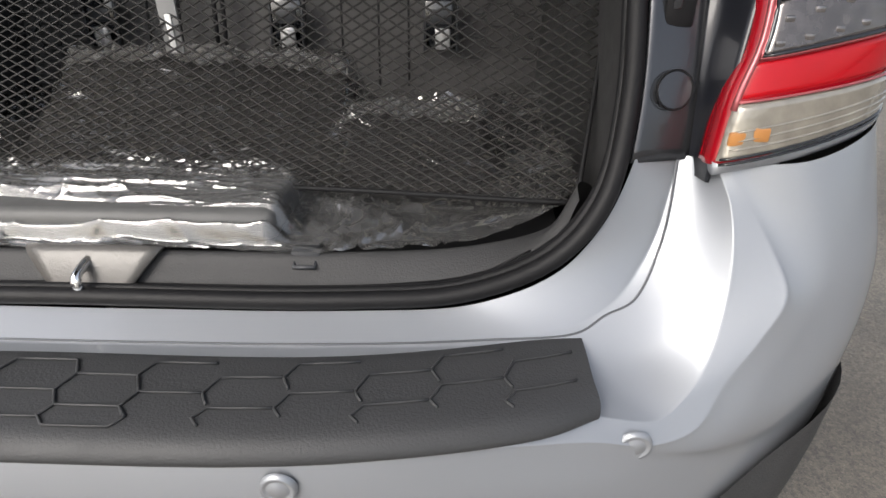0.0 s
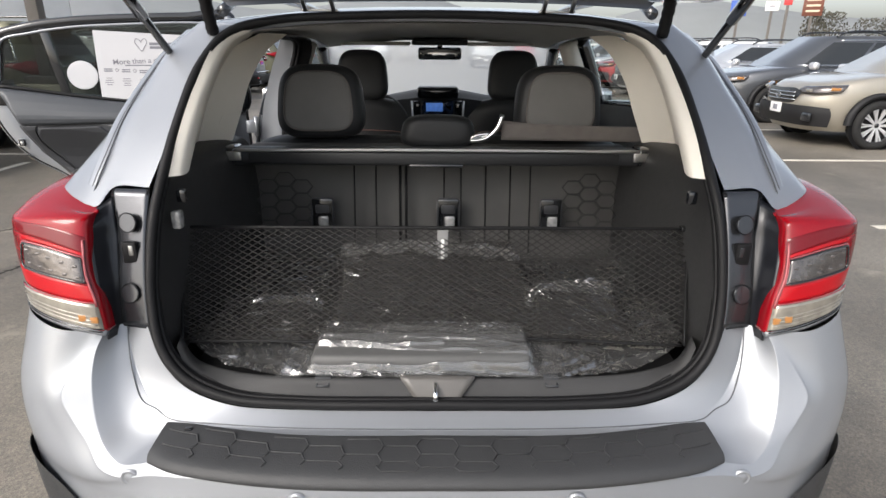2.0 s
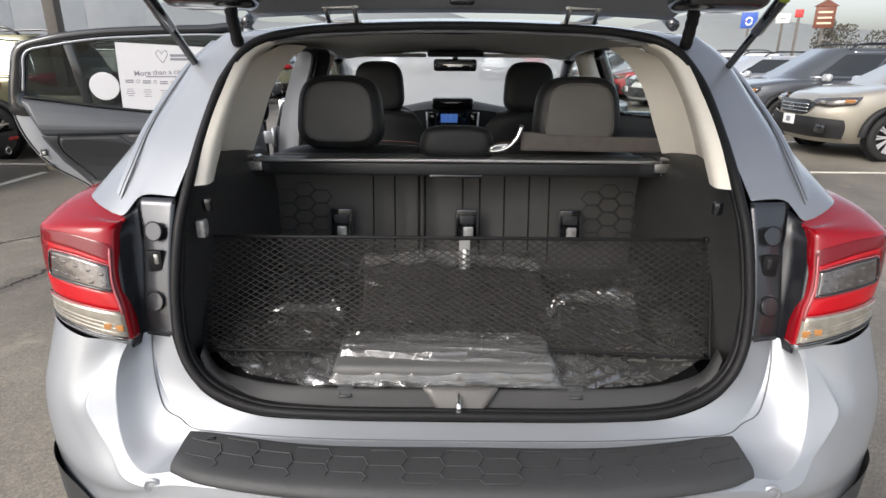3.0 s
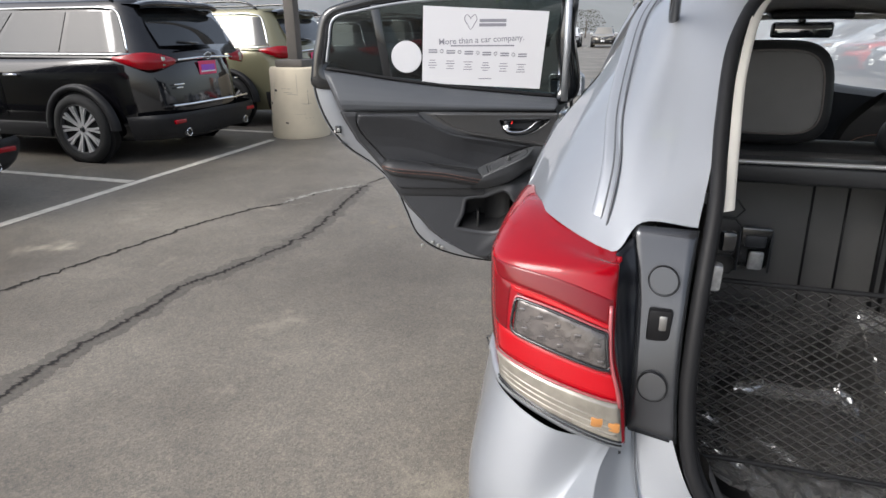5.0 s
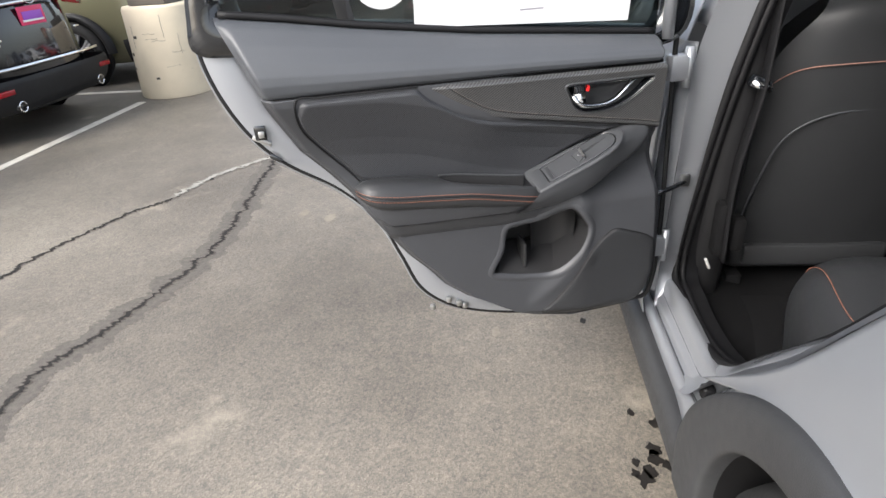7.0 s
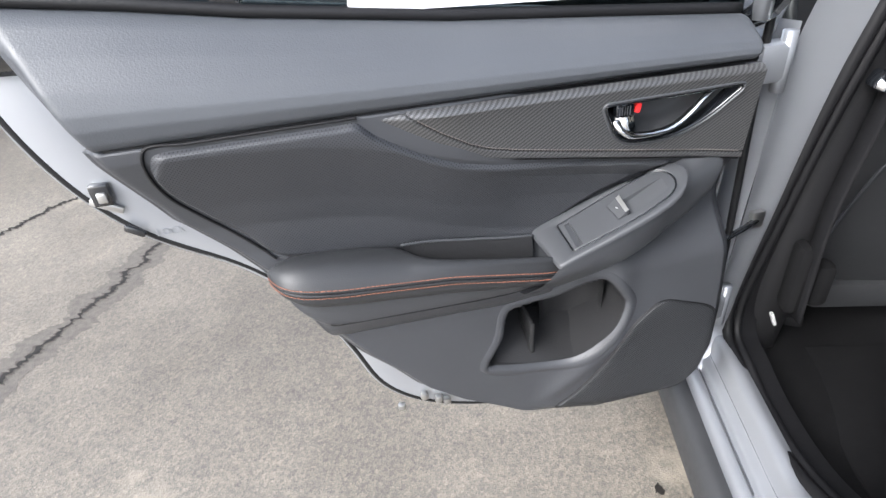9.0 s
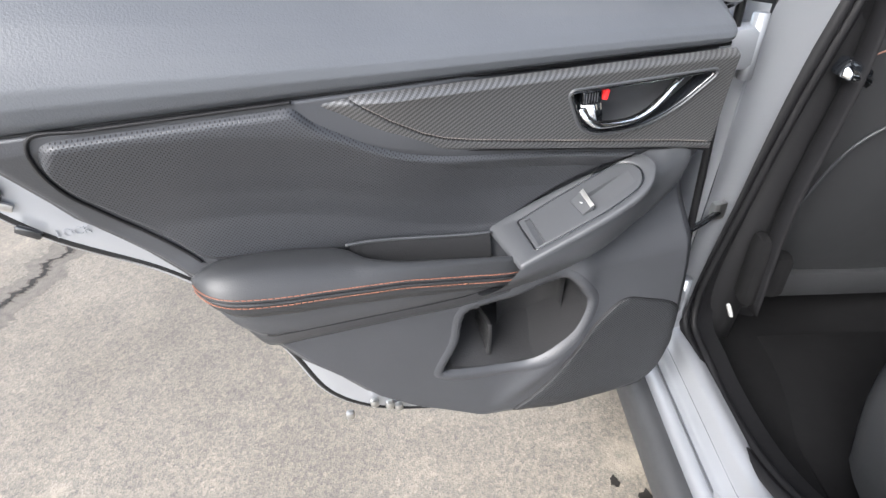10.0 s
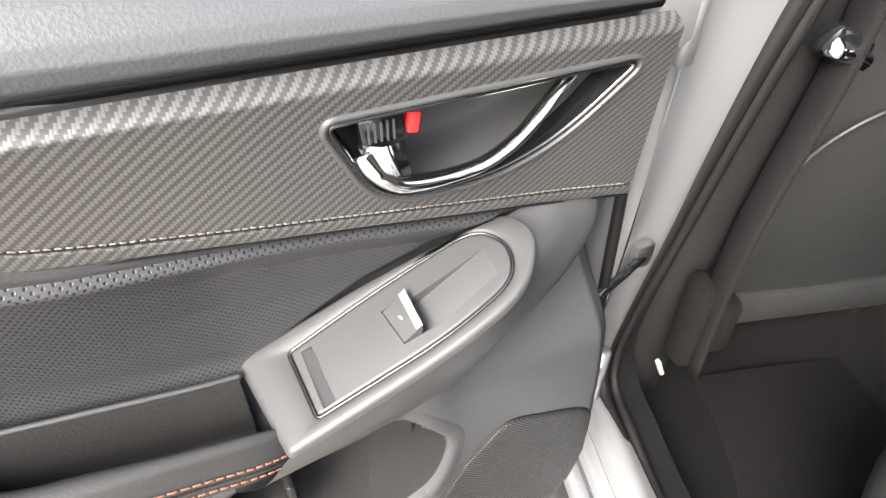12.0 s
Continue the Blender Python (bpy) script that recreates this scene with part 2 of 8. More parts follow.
def join(*pieces):
    V, F = [], []
    for v, f in pieces:
        o = len(V)
        V += list(v)
        F += [tuple(i + o for i in q) for q in f]
    return V, F


def box_bm(c, size, r=0.01, seg=2, m=None):
    bm = bmesh.new()
    bmesh.ops.create_cube(bm, size=1)
    bmesh.ops.scale(bm, vec=size, verts=bm.verts)
    if r:
        bmesh.ops.bevel(bm, geom=bm.edges[:], offset=min(r, min(size) * 0.49), segments=seg, affect="EDGES", profile=0.5)
    if m is not None:
        bmesh.ops.transform(bm, matrix=m, verts=bm.verts)
    bmesh.ops.translate(bm, vec=c, verts=bm.verts)
    return bm


def rbox(name, c, size, material, parent=None, label="", r=0.01, seg=2, m=None):
    return part(name, box_bm(c, size, r, seg, m), material, parent, label)


def prism(name, outline, y0, y1, material, parent=None, label="", r=0.0, seg=2, plane="xz", m=None):
    """A slab: a 2D outline swept from y0 to y1, its front rim (y1) rounded by r."""
    bm = bmesh.new()
    ax = {"xz": lambda a, b, d: (a, d, b), "xy": lambda a, b, d: (a, b, d), "yz": lambda a, b, d: (d, a, b)}[plane]
    lo = [bm.verts.new(ax(a, b, y0)) for a, b in outline]
    hi = [bm.verts.new(ax(a, b, y1)) for a, b in outline]
    n = len(lo)
    bm.faces.new(lo)
    top = bm.faces.new(list(reversed(hi)))
    for i in range(n):
        bm.faces.new((lo[i], hi[i], hi[(i + 1) % n], lo[(i + 1) % n]))
    bmesh.ops.recalc_face_normals(bm, faces=bm.faces)
    if r:
        bmesh.ops.bevel(bm, geom=list(top.edges), offset=r, segments=seg, affect="EDGES", profile=0.5)
    if m is not None:
        bmesh.ops.transform(bm, matrix=m, verts=bm.verts)
    return part(name, bm, material, parent, label)


def lathe(profile, n, axis="x"):
    """Ring surface of (along, radius) pairs round an axis."""
    v = []
    for a, r in profile:
        for k in range(n):
            t = 2 * math.pi * k / n
            v.append((a, r * math.cos(t), r * math.sin(t)) if axis == "x" else (r * math.cos(t), r * math.sin(t), a))
    return v, grid_faces(len(profile), n, True)


def sstep(a, b, x):
    t = min(max((x - a) / (b - a), 0), 1)
    return t * t * (3 - 2 * t)


# ---- ground ----
def asphalt():
    m = bpy.data.materials.new("asphalt")
    m.use_nodes = True
    nt = m.node_tree
    b = nt.nodes["Principled BSDF"]
    L = nt.links.new
    co = nt.nodes.new("ShaderNodeTexCoord")

    def noise_node(scale, detail, rough=0.6):
        n = nt.nodes.new("ShaderNodeTexNoise")
        n.inputs["Scale"].default_value, n.inputs["Detail"].default_value, n.inputs["Roughness"].default_value = scale, detail, rough
        L(co.outputs["Object"], n.inputs["Vector"])
        return n

    def ramp(src, a, b_, ca, cb):
        r = nt.nodes.new("ShaderNodeValToRGB")
        r.color_ramp.elements[0].position, r.color_ramp.elements[1].position = a, b_
        r.color_ramp.elements[0].color, r.color_ramp.elements[1].color = (*ca, 1), (*cb, 1)
        L(src, r.inputs[0])
        return r.outputs[0]

    def mixc(a, c, f, mode="MIX"):
        x = nt.nodes.new("ShaderNodeMix")
        x.data_type, x.blend_type = "RGBA", mode
        L(a, x.inputs[6])
        L(c, x.inputs[7])
        if isinstance(f, float):
            x.inputs[0].default_value = f
        else:
            L(f, x.inputs[0])
        return x.outputs[2]

    broad = ramp(noise_node(0.55, 5).outputs["Fac"], 0.35, 0.68, (0.112, 0.102, 0.089), (0.226, 0.209, 0.185))
    mid = ramp(noise_node(7, 6, 0.7).outputs["Fac"], 0.3, 0.75, (0.86, 0.86, 0.86), (1.10, 1.09, 1.06))
    def cells(scale):
        v = nt.nodes.new("ShaderNodeTexVoronoi")
        v.inputs["Scale"].default_value = scale
        L(co.outputs["Object"], v.inputs["Vector"])
        return v

    vor, small = cells(88), cells(200)
    stone = ramp(vor.outputs["Color"], 0.1, 0.95, (0.70, 0.70, 0.71), (1.32, 1.29, 1.22))
    grit = ramp(small.outputs["Color"], 0.05, 0.95, (0.62, 0.62, 0.63), (1.42, 1.38, 1.30))
    fine = ramp(noise_node(420, 3, 0.8).outputs["Fac"], 0.32, 0.7, (0.70, 0.70, 0.70), (1.28, 1.26, 1.22))
    pit = ramp(noise_node(62, 3, 0.7).outputs["Fac"], 0.28, 0.42, (0.66, 0.65, 0.63), (1.0, 1.0, 1.0))
    c = mixc(mixc(mixc(mixc(mixc(broad, mid, 1.0, "MULTIPLY"), stone, 0.6, "MULTIPLY"), grit, 0.8, "MULTIPLY"), fine, 0.8, "MULTIPLY"), pit, 0.5, "MULTIPLY")
    stain = ramp(noise_node(1.9, 4).outputs["Fac"], 0.62, 0.75, (0, 0, 0), (1, 1, 1))
    pale = nt.nodes.new("ShaderNodeRGB")
    pale.outputs[0].default_value = (0.36, 0.32, 0.25, 1)
    c = mixc(c, pale.outputs[0], mixc(stain, stain, 0.5, "MULTIPLY"))
    L(c, b.inputs["Base Color"])
    b.inputs["Roughness"].default_value = 0.54
    b.inputs["Specular IOR Level"].default_value = 0.5
    bp = nt.nodes.new("ShaderNodeBump")
    bp.inputs["Strength"].default_value, bp.inputs["Distance"].default_value = 0.35, 0.003
    L(small.outputs["Distance"], bp.inputs["Height"])
    bp2 = nt.nodes.new("ShaderNodeBump")
    bp2.inputs["Strength"].default_value, bp2.inputs["Distance"].default_value = 0.4, 0.003
    L(noise_node(150, 3, 0.8).outputs["Fac"], bp2.inputs["Height"])
    L(bp.outputs["Normal"], bp2.inputs["Normal"])
    L(bp2.outputs["Normal"], b.inputs["Normal"])
    return m


ASPH = asphalt()
put("ground", [(-900, -900, 0), (900, -900, 0), (900, 900, 0), (-900, 900, 0)], [(0, 1, 2, 3)], ASPH, smooth=False)
tagged(bpy.data.objects["ground"], "worn grey-brown asphalt of a car park", "asphalt", kind="structure")
TAR = mat("dark_crack", (0.018, 0.016, 0.014), 0.95, 0, 0.5, 40, 0.8, 150)
EDGE = mat("worn_crack_edge", (0.075, 0.066, 0.056), 0.9, 0, 0.4, 25, 0.8, 160)
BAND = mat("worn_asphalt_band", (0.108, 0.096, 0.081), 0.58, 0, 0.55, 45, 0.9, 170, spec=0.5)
STAIN = mat("faint_dried_stain", (0.235, 0.212, 0.172), 0.9, 0, 0.35, 30, 0.6, 160)
PALEC = mat("pale_crack_filler", (0.30, 0.29, 0.26), 0.9, 0, 0.4, 12, 0.6, 160)


def crack(name, pts, width, z, material, seed, label, n=160, jit=0.5, wob=0.02):
    rnd = random.Random(seed)
    c = spline([(x, y, 0) for x, y in pts], n)
    v = []
    for i, p in enumerate(c):
        t = c[min(i + 1, n - 1)] - c[max(i - 1, 0)]
        s = np.array([-t[1], t[0], 0]) / (np.linalg.norm(t) + 1e-9)
        off = wob * (noise.noise(Vector((i * 56 / n, seed, 0))) + 0.5 * noise.noise(Vector((i * 170 / n, seed, 5))))
        end = min(1, i / 6, (n - 1 - i) / 6)
        w1, w2 = (width * end * (1 + jit * rnd.uniform(-1, 1) + .7 * noise.noise(Vector((i * 30 / n, seed + 2, 9 * g)))) for g in (0, 1))
        p = p + s * off
        v += [(*(p + s * w1)[:2], z), (*(p - s * w2)[:2], z)]
    f = [(2 * i, 2 * i + 1, 2 * i + 3, 2 * i + 2) for i in range(n - 1)]
    ob = put(name, v, f, material, smooth=False)
    return tagged(ob, label, "crack", kind="structure")


CA = [(-3.03, 0.1), (-3.05, 0.85), (-3.085, 1.15), (-3.07, 1.5), (-3.06, 1.7), (-3.085, 1.97), (-3.05, 2.11), (-2.97, 2.28), (-2.92, 2.52), (-2.86, 2.76), (-2.835, 3.08), (-2.87, 3.46), (-2.95, 4.0), (-3.0, 4.5)]
CB = [(-4.35, -0.6), (-4.15, 0.6), (-4.06, 1.63), (-3.97, 2.1), (-3.85, 2.68), (-3.77, 3.06), (-3.68, 3.29), (-3.59, 3.5), (-3.45, 3.69), (-3.33, 4.08), (-3.02, 4.5)]
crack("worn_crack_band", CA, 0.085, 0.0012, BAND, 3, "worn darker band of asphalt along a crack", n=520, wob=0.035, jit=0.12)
crack("pavement_crack_edge", CA, 0.017, 0.0026, EDGE, 3, "worn dark edges of a crack in the asphalt", n=520, wob=0.035, jit=0.9)
crack("pavement_crack", CA, 0.009, 0.004, TAR, 3, "open black crack winding through the asphalt", n=520, wob=0.035, jit=0.8)
crack("pavement_crack_edge", CB, 0.015, 0.002, EDGE, 8, "worn dark edges of a crack in the asphalt", n=460, wob=0.04, jit=0.9)
crack("pavement_crack", CB, 0.008, 0.004, TAR, 8, "open black crack in the asphalt", n=460, wob=0.04, jit=0.8)
crack("pavement_crack", CB[-3:], 0.022, 0.005, PALEC, 5, "pale filled stretch of the crack", n=60, wob=0.04, jit=0.5)
crack("pavement_crack", [(-3.02, 4.5), (-2.6, 6.2), (-2.7, 9)], 0.012, 0.004, TAR, 11, "open black crack in the asphalt", n=90)


def stripe(x0, y0, x1, y1, w=0.1):
    d = Vector((x1 - x0, y1 - y0, 0))
    s = Vector((-d.y, d.x, 0)).normalized() * w / 2
    n = 40
    rnd = random.Random(int(x0 * 7 + y1 * 13))
    v, f = [], []
    for i in range(n + 1):
        p = Vector((x0, y0, 0)) + d * (i / n)
        for k in (-1, 1):
            q = p + s * k * rnd.uniform(0.86, 1.04)
            v += [(q.x, q.y, 0.0), (q.x, q.y, 0.004)]
    for i in range(n):
        a = i * 4
        f += [(a + 1, a + 5, a + 7, a + 3), (a, a + 4, a + 5, a + 1), (a + 2, a + 3, a + 7, a + 6)]
    ob = put("parking_line", v, f, LINE, smooth=False)
    tagged(ob, "worn white painted parking line on asphalt", "parking line", "parking lines", "structure")


stripe(-5.27, -12, -5.27, 6.45)
for k in (-3, -2, -1, 0, 1, 2):
    stripe(-5.33, 3.98 + 3.05 * k, -11, 3.98 + 3.05 * k)
for k in range(-2, 9):
    stripe(3.75 + 0.1 * (k == 1), 3.75 + 3.1 * k, 10.5, 3.75 + 3.1 * k)
for k in range(12):
    stripe(-15.4 + 2.9 * k, 56 if k < 7 else 45, -15.4 + 2.9 * k, 51 if k < 7 else 40)
WETM = mat("wet_dark_stain", (0.02, 0.018, 0.016), 0.35, 0, 0.3, 20)
rnd = random.Random(4)
for cx, cy, rr in ((-0.89, 1.85, 0.015), (-0.82, 1.80, 0.022), (-0.85, 1.70, 0.024), (-0.855, 1.66, 0.028), (-0.82, 1.64, 0.018), (-0.875, 1.62, 0.022), (-0.895, 1.59, 0.028), (-0.92, 1.61, 0.014), (-0.91, 1.65, 0.014), (-0.98, 2.35, 0.016), (-0.87, 1.50, 0.024), (-0.91, 1.46, 0.026)):
    pts = [(cx + rr * rnd.uniform(0.5, 1.15) * math.cos(a), cy + 1.3 * rr * rnd.uniform(0.4, 1.15) * math.sin(a), 0.0025) for a in np.linspace(0, 2 * math.pi, 14)[:-1]]
    tagged(put("wet_spot", pts, [tuple(range(13))], WETM, smooth=False), "small dark wet spot on the asphalt", "wet spot", "wet spots", "structure")
for cx, cy, rr in ((-1.30, 2.45, 0.04), (-1.325, 2.28, 0.022), (-2.47, 3.43, 0.035), (-2.29, 3.36, 0.035)):
    pts = [(cx + rr * rnd.uniform(0.5, 1.15) * math.cos(a), cy + 1.6 * rr * rnd.uniform(0.5, 1.15) * math.sin(a), 0.0025) for a in np.linspace(0, 2 * math.pi, 16)[:-1]]
    tagged(put("pale_spot", pts, [tuple(range(15))], STAIN, smooth=False), "pale dried stain on the asphalt", "stain", "pale stains", "structure")


# ---- the silver car: shell ----
car = thing("hatchback_car", "silver small crossover car with open tailgate and open rear door", "car")


def both(name, curves, nu, nv, material, parent=car, label="", thick=0.0):
    return [sheet(name, curves, nu, nv, material, parent, label, thick, mirror=k) for k in (False, True)]


def full(name, rows, nu, nv, material, parent=car, label="", thick=0.0):
    """Rows are given from the middle to the right; the left is their mirror."""
    out = []
    for r in rows:
        r = [tuple(p) for p in r]
        out.append([(-x, y, z) for x, y, z in reversed(r[1:])] + r)
    return sheet(name, out, nu, nv, material, parent, label, thick)


BUMP = [
    [(0, .085, .728), (.30, .087, .730), (.44, .095, .738), (.53, .108, .775), (.58, .128, .835), (.603, .150, .888)],
    [(0, .045, .709), (.30, .048, .710), (.46, .062, .712), (.575, .088, .735), (.632, .132, .80), (.655, .168, .888)],
    [(0, .0, .706), (.30, .003, .706), (.49, .026, .699), (.590, .045, .694), (.638, .068, .722), (.668, .112, .80), (.668, .160, .888)],
    [(0, -.045, .702), (.30, -.04, .702), (.51, -.012, .692), (.615, -.006, .668), (.650, .012, .684), (.684, .048, .730), (.698, .100, .838), (.680, .127, .889)],
    [(0, -.08, .682), (.30, -.073, .682), (.54, -.032, .664), (.648, -.012, .652), (.702, .030, .706), (.751, .062, .776), (.722, .099, .838), (.688, .124, .892)],
    [(0, -.086, .655), (.30, -.079, .655), (.56, -.032, .645), (.690, -.002, .640), (.752, .040, .700), (.800, .080, .785), (.764, .114, .902)],
    [(0, -.09, .62), (.30, -.083, .62), (.60, -.03, .61), (.80, .05, .64), (.868, .112, .765), (.840, .155, .925)],
    [(0, -.085, .53), (.32, -.078, .53), (.65, -.02, .53), (.862, .105, .60), (.900, .215, .74), (.872, .232, .942)],
    [(0, -.06, .44), (.35, -.05, .44), (.68, .0, .46), (.89, .20, .57), (.906, .40, .70), (.890, .43, .985)],
]
mix3 = lambda a, b, t: [tuple(np.array(p) * (1 - t) + np.array(q) * t) for p, q in zip(a, b)]
BUMP = [[tuple(p) for p in spline(r, 15)] for r in BUMP]
# creases: the flange joint, the rim of the recess and the faceted corner
BUMP[3:5] = [mix3(BUMP[2], BUMP[3], .90), BUMP[3], mix3(BUMP[3], BUMP[4], .12), mix3(BUMP[3], BUMP[4], .88), BUMP[4], mix3(BUMP[4], BUMP[5], .12)]
BUMP[1:2] = [mix3(BUMP[0], BUMP[1], .92), BUMP[1], mix3(BUMP[1], BUMP[2], .10)]
bumper = full("rear_bumper", BUMP, 180, 120, SILVER)
seam_half = [(.652, .164, .888), (.646, .142, .84), (.636, .122, .794), (.610, .0935, .7475), (.579, .0845, .733), (.549, .0715, .7185), (.452, .062, .7135), (.30, .050, .7125)]
tube("bumper_seam", spline([(-x, y, z) for x, y, z in seam_half] + [(0, .047, .7115)] + seam_half[::-1], 120), .0013, GROOVE, bumper, "fine joint between bumper and tailgate flange", 5)
CLADR = [
    [(0, -.095, .46), (.35, -.085, .46), (.62, -.035, .50), (.75, .015, .59), (.848, .072, .655), (.895, .24, .66), (.905, .38, .645), (.912, .47, .62)],
    [(0, -.10, .40), (.35, -.09, .40), (.63, -.03, .42), (.77, .02, .48), (.862, .10, .55), (.905, .26, .55), (.915, .38, .53), (.92, .455, .50)],
    [(0, -.06, .30), (.35, -.05, .30), (.63, 0, .30), (.77, .05, .32), (.85, .14, .34), (.89, .28, .34), (.90, .38, .33), (.90, .445, .33)],
]
full("lower_cladding", CLADR, 110, 24, CLAD, bumper, "rough dark grey plastic cladding")

# quarter panels, from the bumper seam to the rear door opening
QUART = [
    [(.906, .40, .62), (.907, .50, .62), (.908, .66, .755), (.907, .875, .815), (.903, 1.10, .745), (.893, 1.36, .575)],
    [(.904, .42, .80), (.905, .60, .79), (.903, .77, .83), (.897, .96, .85), (.886, 1.13, .79)],
    [(.892, .43, .985), (.893, .55, .99), (.889, .70, 1.01), (.883, .82, 1.035), (.872, .935, 1.05)],
    [(.880, .575, 1.10), (.876, .62, 1.12), (.870, .68, 1.15), (.862, .74, 1.175), (.855, .80, 1.205)],
    [(.862, .49, 1.143), (.862, .56, 1.165), (.855, .64, 1.19), (.846, .71, 1.213), (.838, .78, 1.228)],
    [(.828, .60, 1.234), (.829, .65, 1.235), (.829, .70, 1.236), (.829, .74, 1.237), (.829, .79, 1.238)],
]
both("quarter_panel", QUART, 50, 30, SILVER, thick=0.004)
DPIL = [
    [(.60, .243, 1.163), (.672, .246, 1.163), (.702, .219, 1.128), (.740, .232, 1.136), (.80, .284, 1.153), (.862, .49, 1.144)],
    [(.585, .315, 1.24), (.655, .33, 1.245), (.70, .345, 1.25), (.765, .43, 1.25), (.828, .60, 1.234)],
    [(.575, .415, 1.335), (.635, .435, 1.34), (.672, .45, 1.345), (.715, .53, 1.345), (.752, .66, 1.335)],
    [(.548, .515, 1.43), (.605, .53, 1.435), (.635, .545, 1.44), (.668, .61, 1.44), (.70, .75, 1.425)],
    [(.485, .578, 1.488), (.545, .59, 1.492), (.578, .60, 1.497), (.612, .67, 1.497), (.655, .82, 1.475)],
]
both("rear_pillar", DPIL, 40, 40, SILVER)
ROOF = [
    [(0, .598, 1.520), (.25, .594, 1.515), (.40, .585, 1.503), (.485, .578, 1.488)],
    [(0, .66, 1.532), (.28, .655, 1.527), (.46, .65, 1.512), (.612, .67, 1.497)],
    [(0, .95, 1.555), (.30, .95, 1.548), (.50, .95, 1.53), (.645, .95, 1.50)],
    [(0, 1.5, 1.57), (.30, 1.5, 1.563), (.52, 1.5, 1.545), (.655, 1.5, 1.515)],
    [(0, 2.05, 1.56), (.30, 2.05, 1.553), (.50, 2.05, 1.535), (.64, 2.05, 1.505)],
    [(0, 2.45, 1.50), (.28, 2.44, 1.493), (.48, 2.40, 1.475), (.62, 2.35, 1.445)],
]
full("roof_panel", ROOF, 60, 50, SILVER, thick=0.02)
for k in (1, -1):
    run = [(.715, .246, 1.140, .6), (.712, .254, 1.158, .6), (.703, .312, 1.220, .65), (.705, .404, 1.288, 1.2), (.694, .522, 1.367, 1.7), (.678, .622, 1.431, 1.9), (.650, .70, 1.478, 1.9)]
    strip_ = lambda dx, n: spline([(k * (x + dx), y + dx * g, z) for x, y, z, g in run], n)
    ch = tube("drip_channel", strip_(.013, 40), [.016 * min(1, .35 + i / 4) for i in range(40)], SILVER, car, "raised silver drip channel beside the rear pillar", 14, False, .28)
    # Grey lines laid along the channel for the shade of its grooves
    for dx in (.004, .013, .022):
        tube("drip_groove", strip_(dx, 40)[2:] - np.array((0, .0035, -.002)), .0017, GROOVE, ch, "shaded groove of the drip channel", 6)

# lamp mounting panels, gutters, tail lamps
for k, mir in ((1, False), (-1, True)):
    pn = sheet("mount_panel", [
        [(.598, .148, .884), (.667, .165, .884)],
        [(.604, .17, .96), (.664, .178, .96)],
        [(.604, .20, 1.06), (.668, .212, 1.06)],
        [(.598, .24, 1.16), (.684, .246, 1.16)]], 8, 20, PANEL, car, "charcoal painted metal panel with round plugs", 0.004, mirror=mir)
    for zz, yy in ((1.098, .206), (.957, .169)):
        v, f = lathe([(0.001, 0.0001), (0.001, 0.0175), (0.0, 0.0185), (-.004, 0.0185)], 24, "z")
        v = [(k * .637 + x, yy - .001 - z + .30 * y + .17 * k * x, zz + y) for x, y, z in v]
        put("round_plug", v, f, PANEL, pn, "round painted plug", False)
        tube("plug_rim", [(k * .637 + .0195 * math.cos(a), yy - .002 + .30 * .0195 * math.sin(a) + .17 * k * .0195 * math.cos(a), zz + .0195 * math.sin(a)) for a in np.linspace(0, 2 * math.pi, 25)[:-1]], .0007, RUBBER, pn, n=4, closed=True)
    rbox("latch_slot", (k * .636, .196, 1.037), (.03, .012, .046), RUBBER, pn, "black rectangular latch slot", 0.003)
    rbox("latch_clip", (k * .632, .1915, 1.042), (.010, .006, .022), STEEL if k < 0 else PANEL, pn, "small clip in the slot", 0.002)
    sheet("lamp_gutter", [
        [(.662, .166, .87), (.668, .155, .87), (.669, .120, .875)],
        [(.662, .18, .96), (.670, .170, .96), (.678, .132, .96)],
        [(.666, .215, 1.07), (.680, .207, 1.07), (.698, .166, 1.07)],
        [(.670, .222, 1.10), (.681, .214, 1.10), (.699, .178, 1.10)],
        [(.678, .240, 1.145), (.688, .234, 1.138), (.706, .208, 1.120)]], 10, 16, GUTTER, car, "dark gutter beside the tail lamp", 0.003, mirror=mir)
    tube("body_seam", spline([(k * .877, .243, .941), (k * .9015, .34, .90), (k * .9065, .42, .855), (k * .909, .52, .80), (k * .909, .58, .75)], 24), .0022, GLOSSB, car, "dark gap between bumper and rear wing", 5)
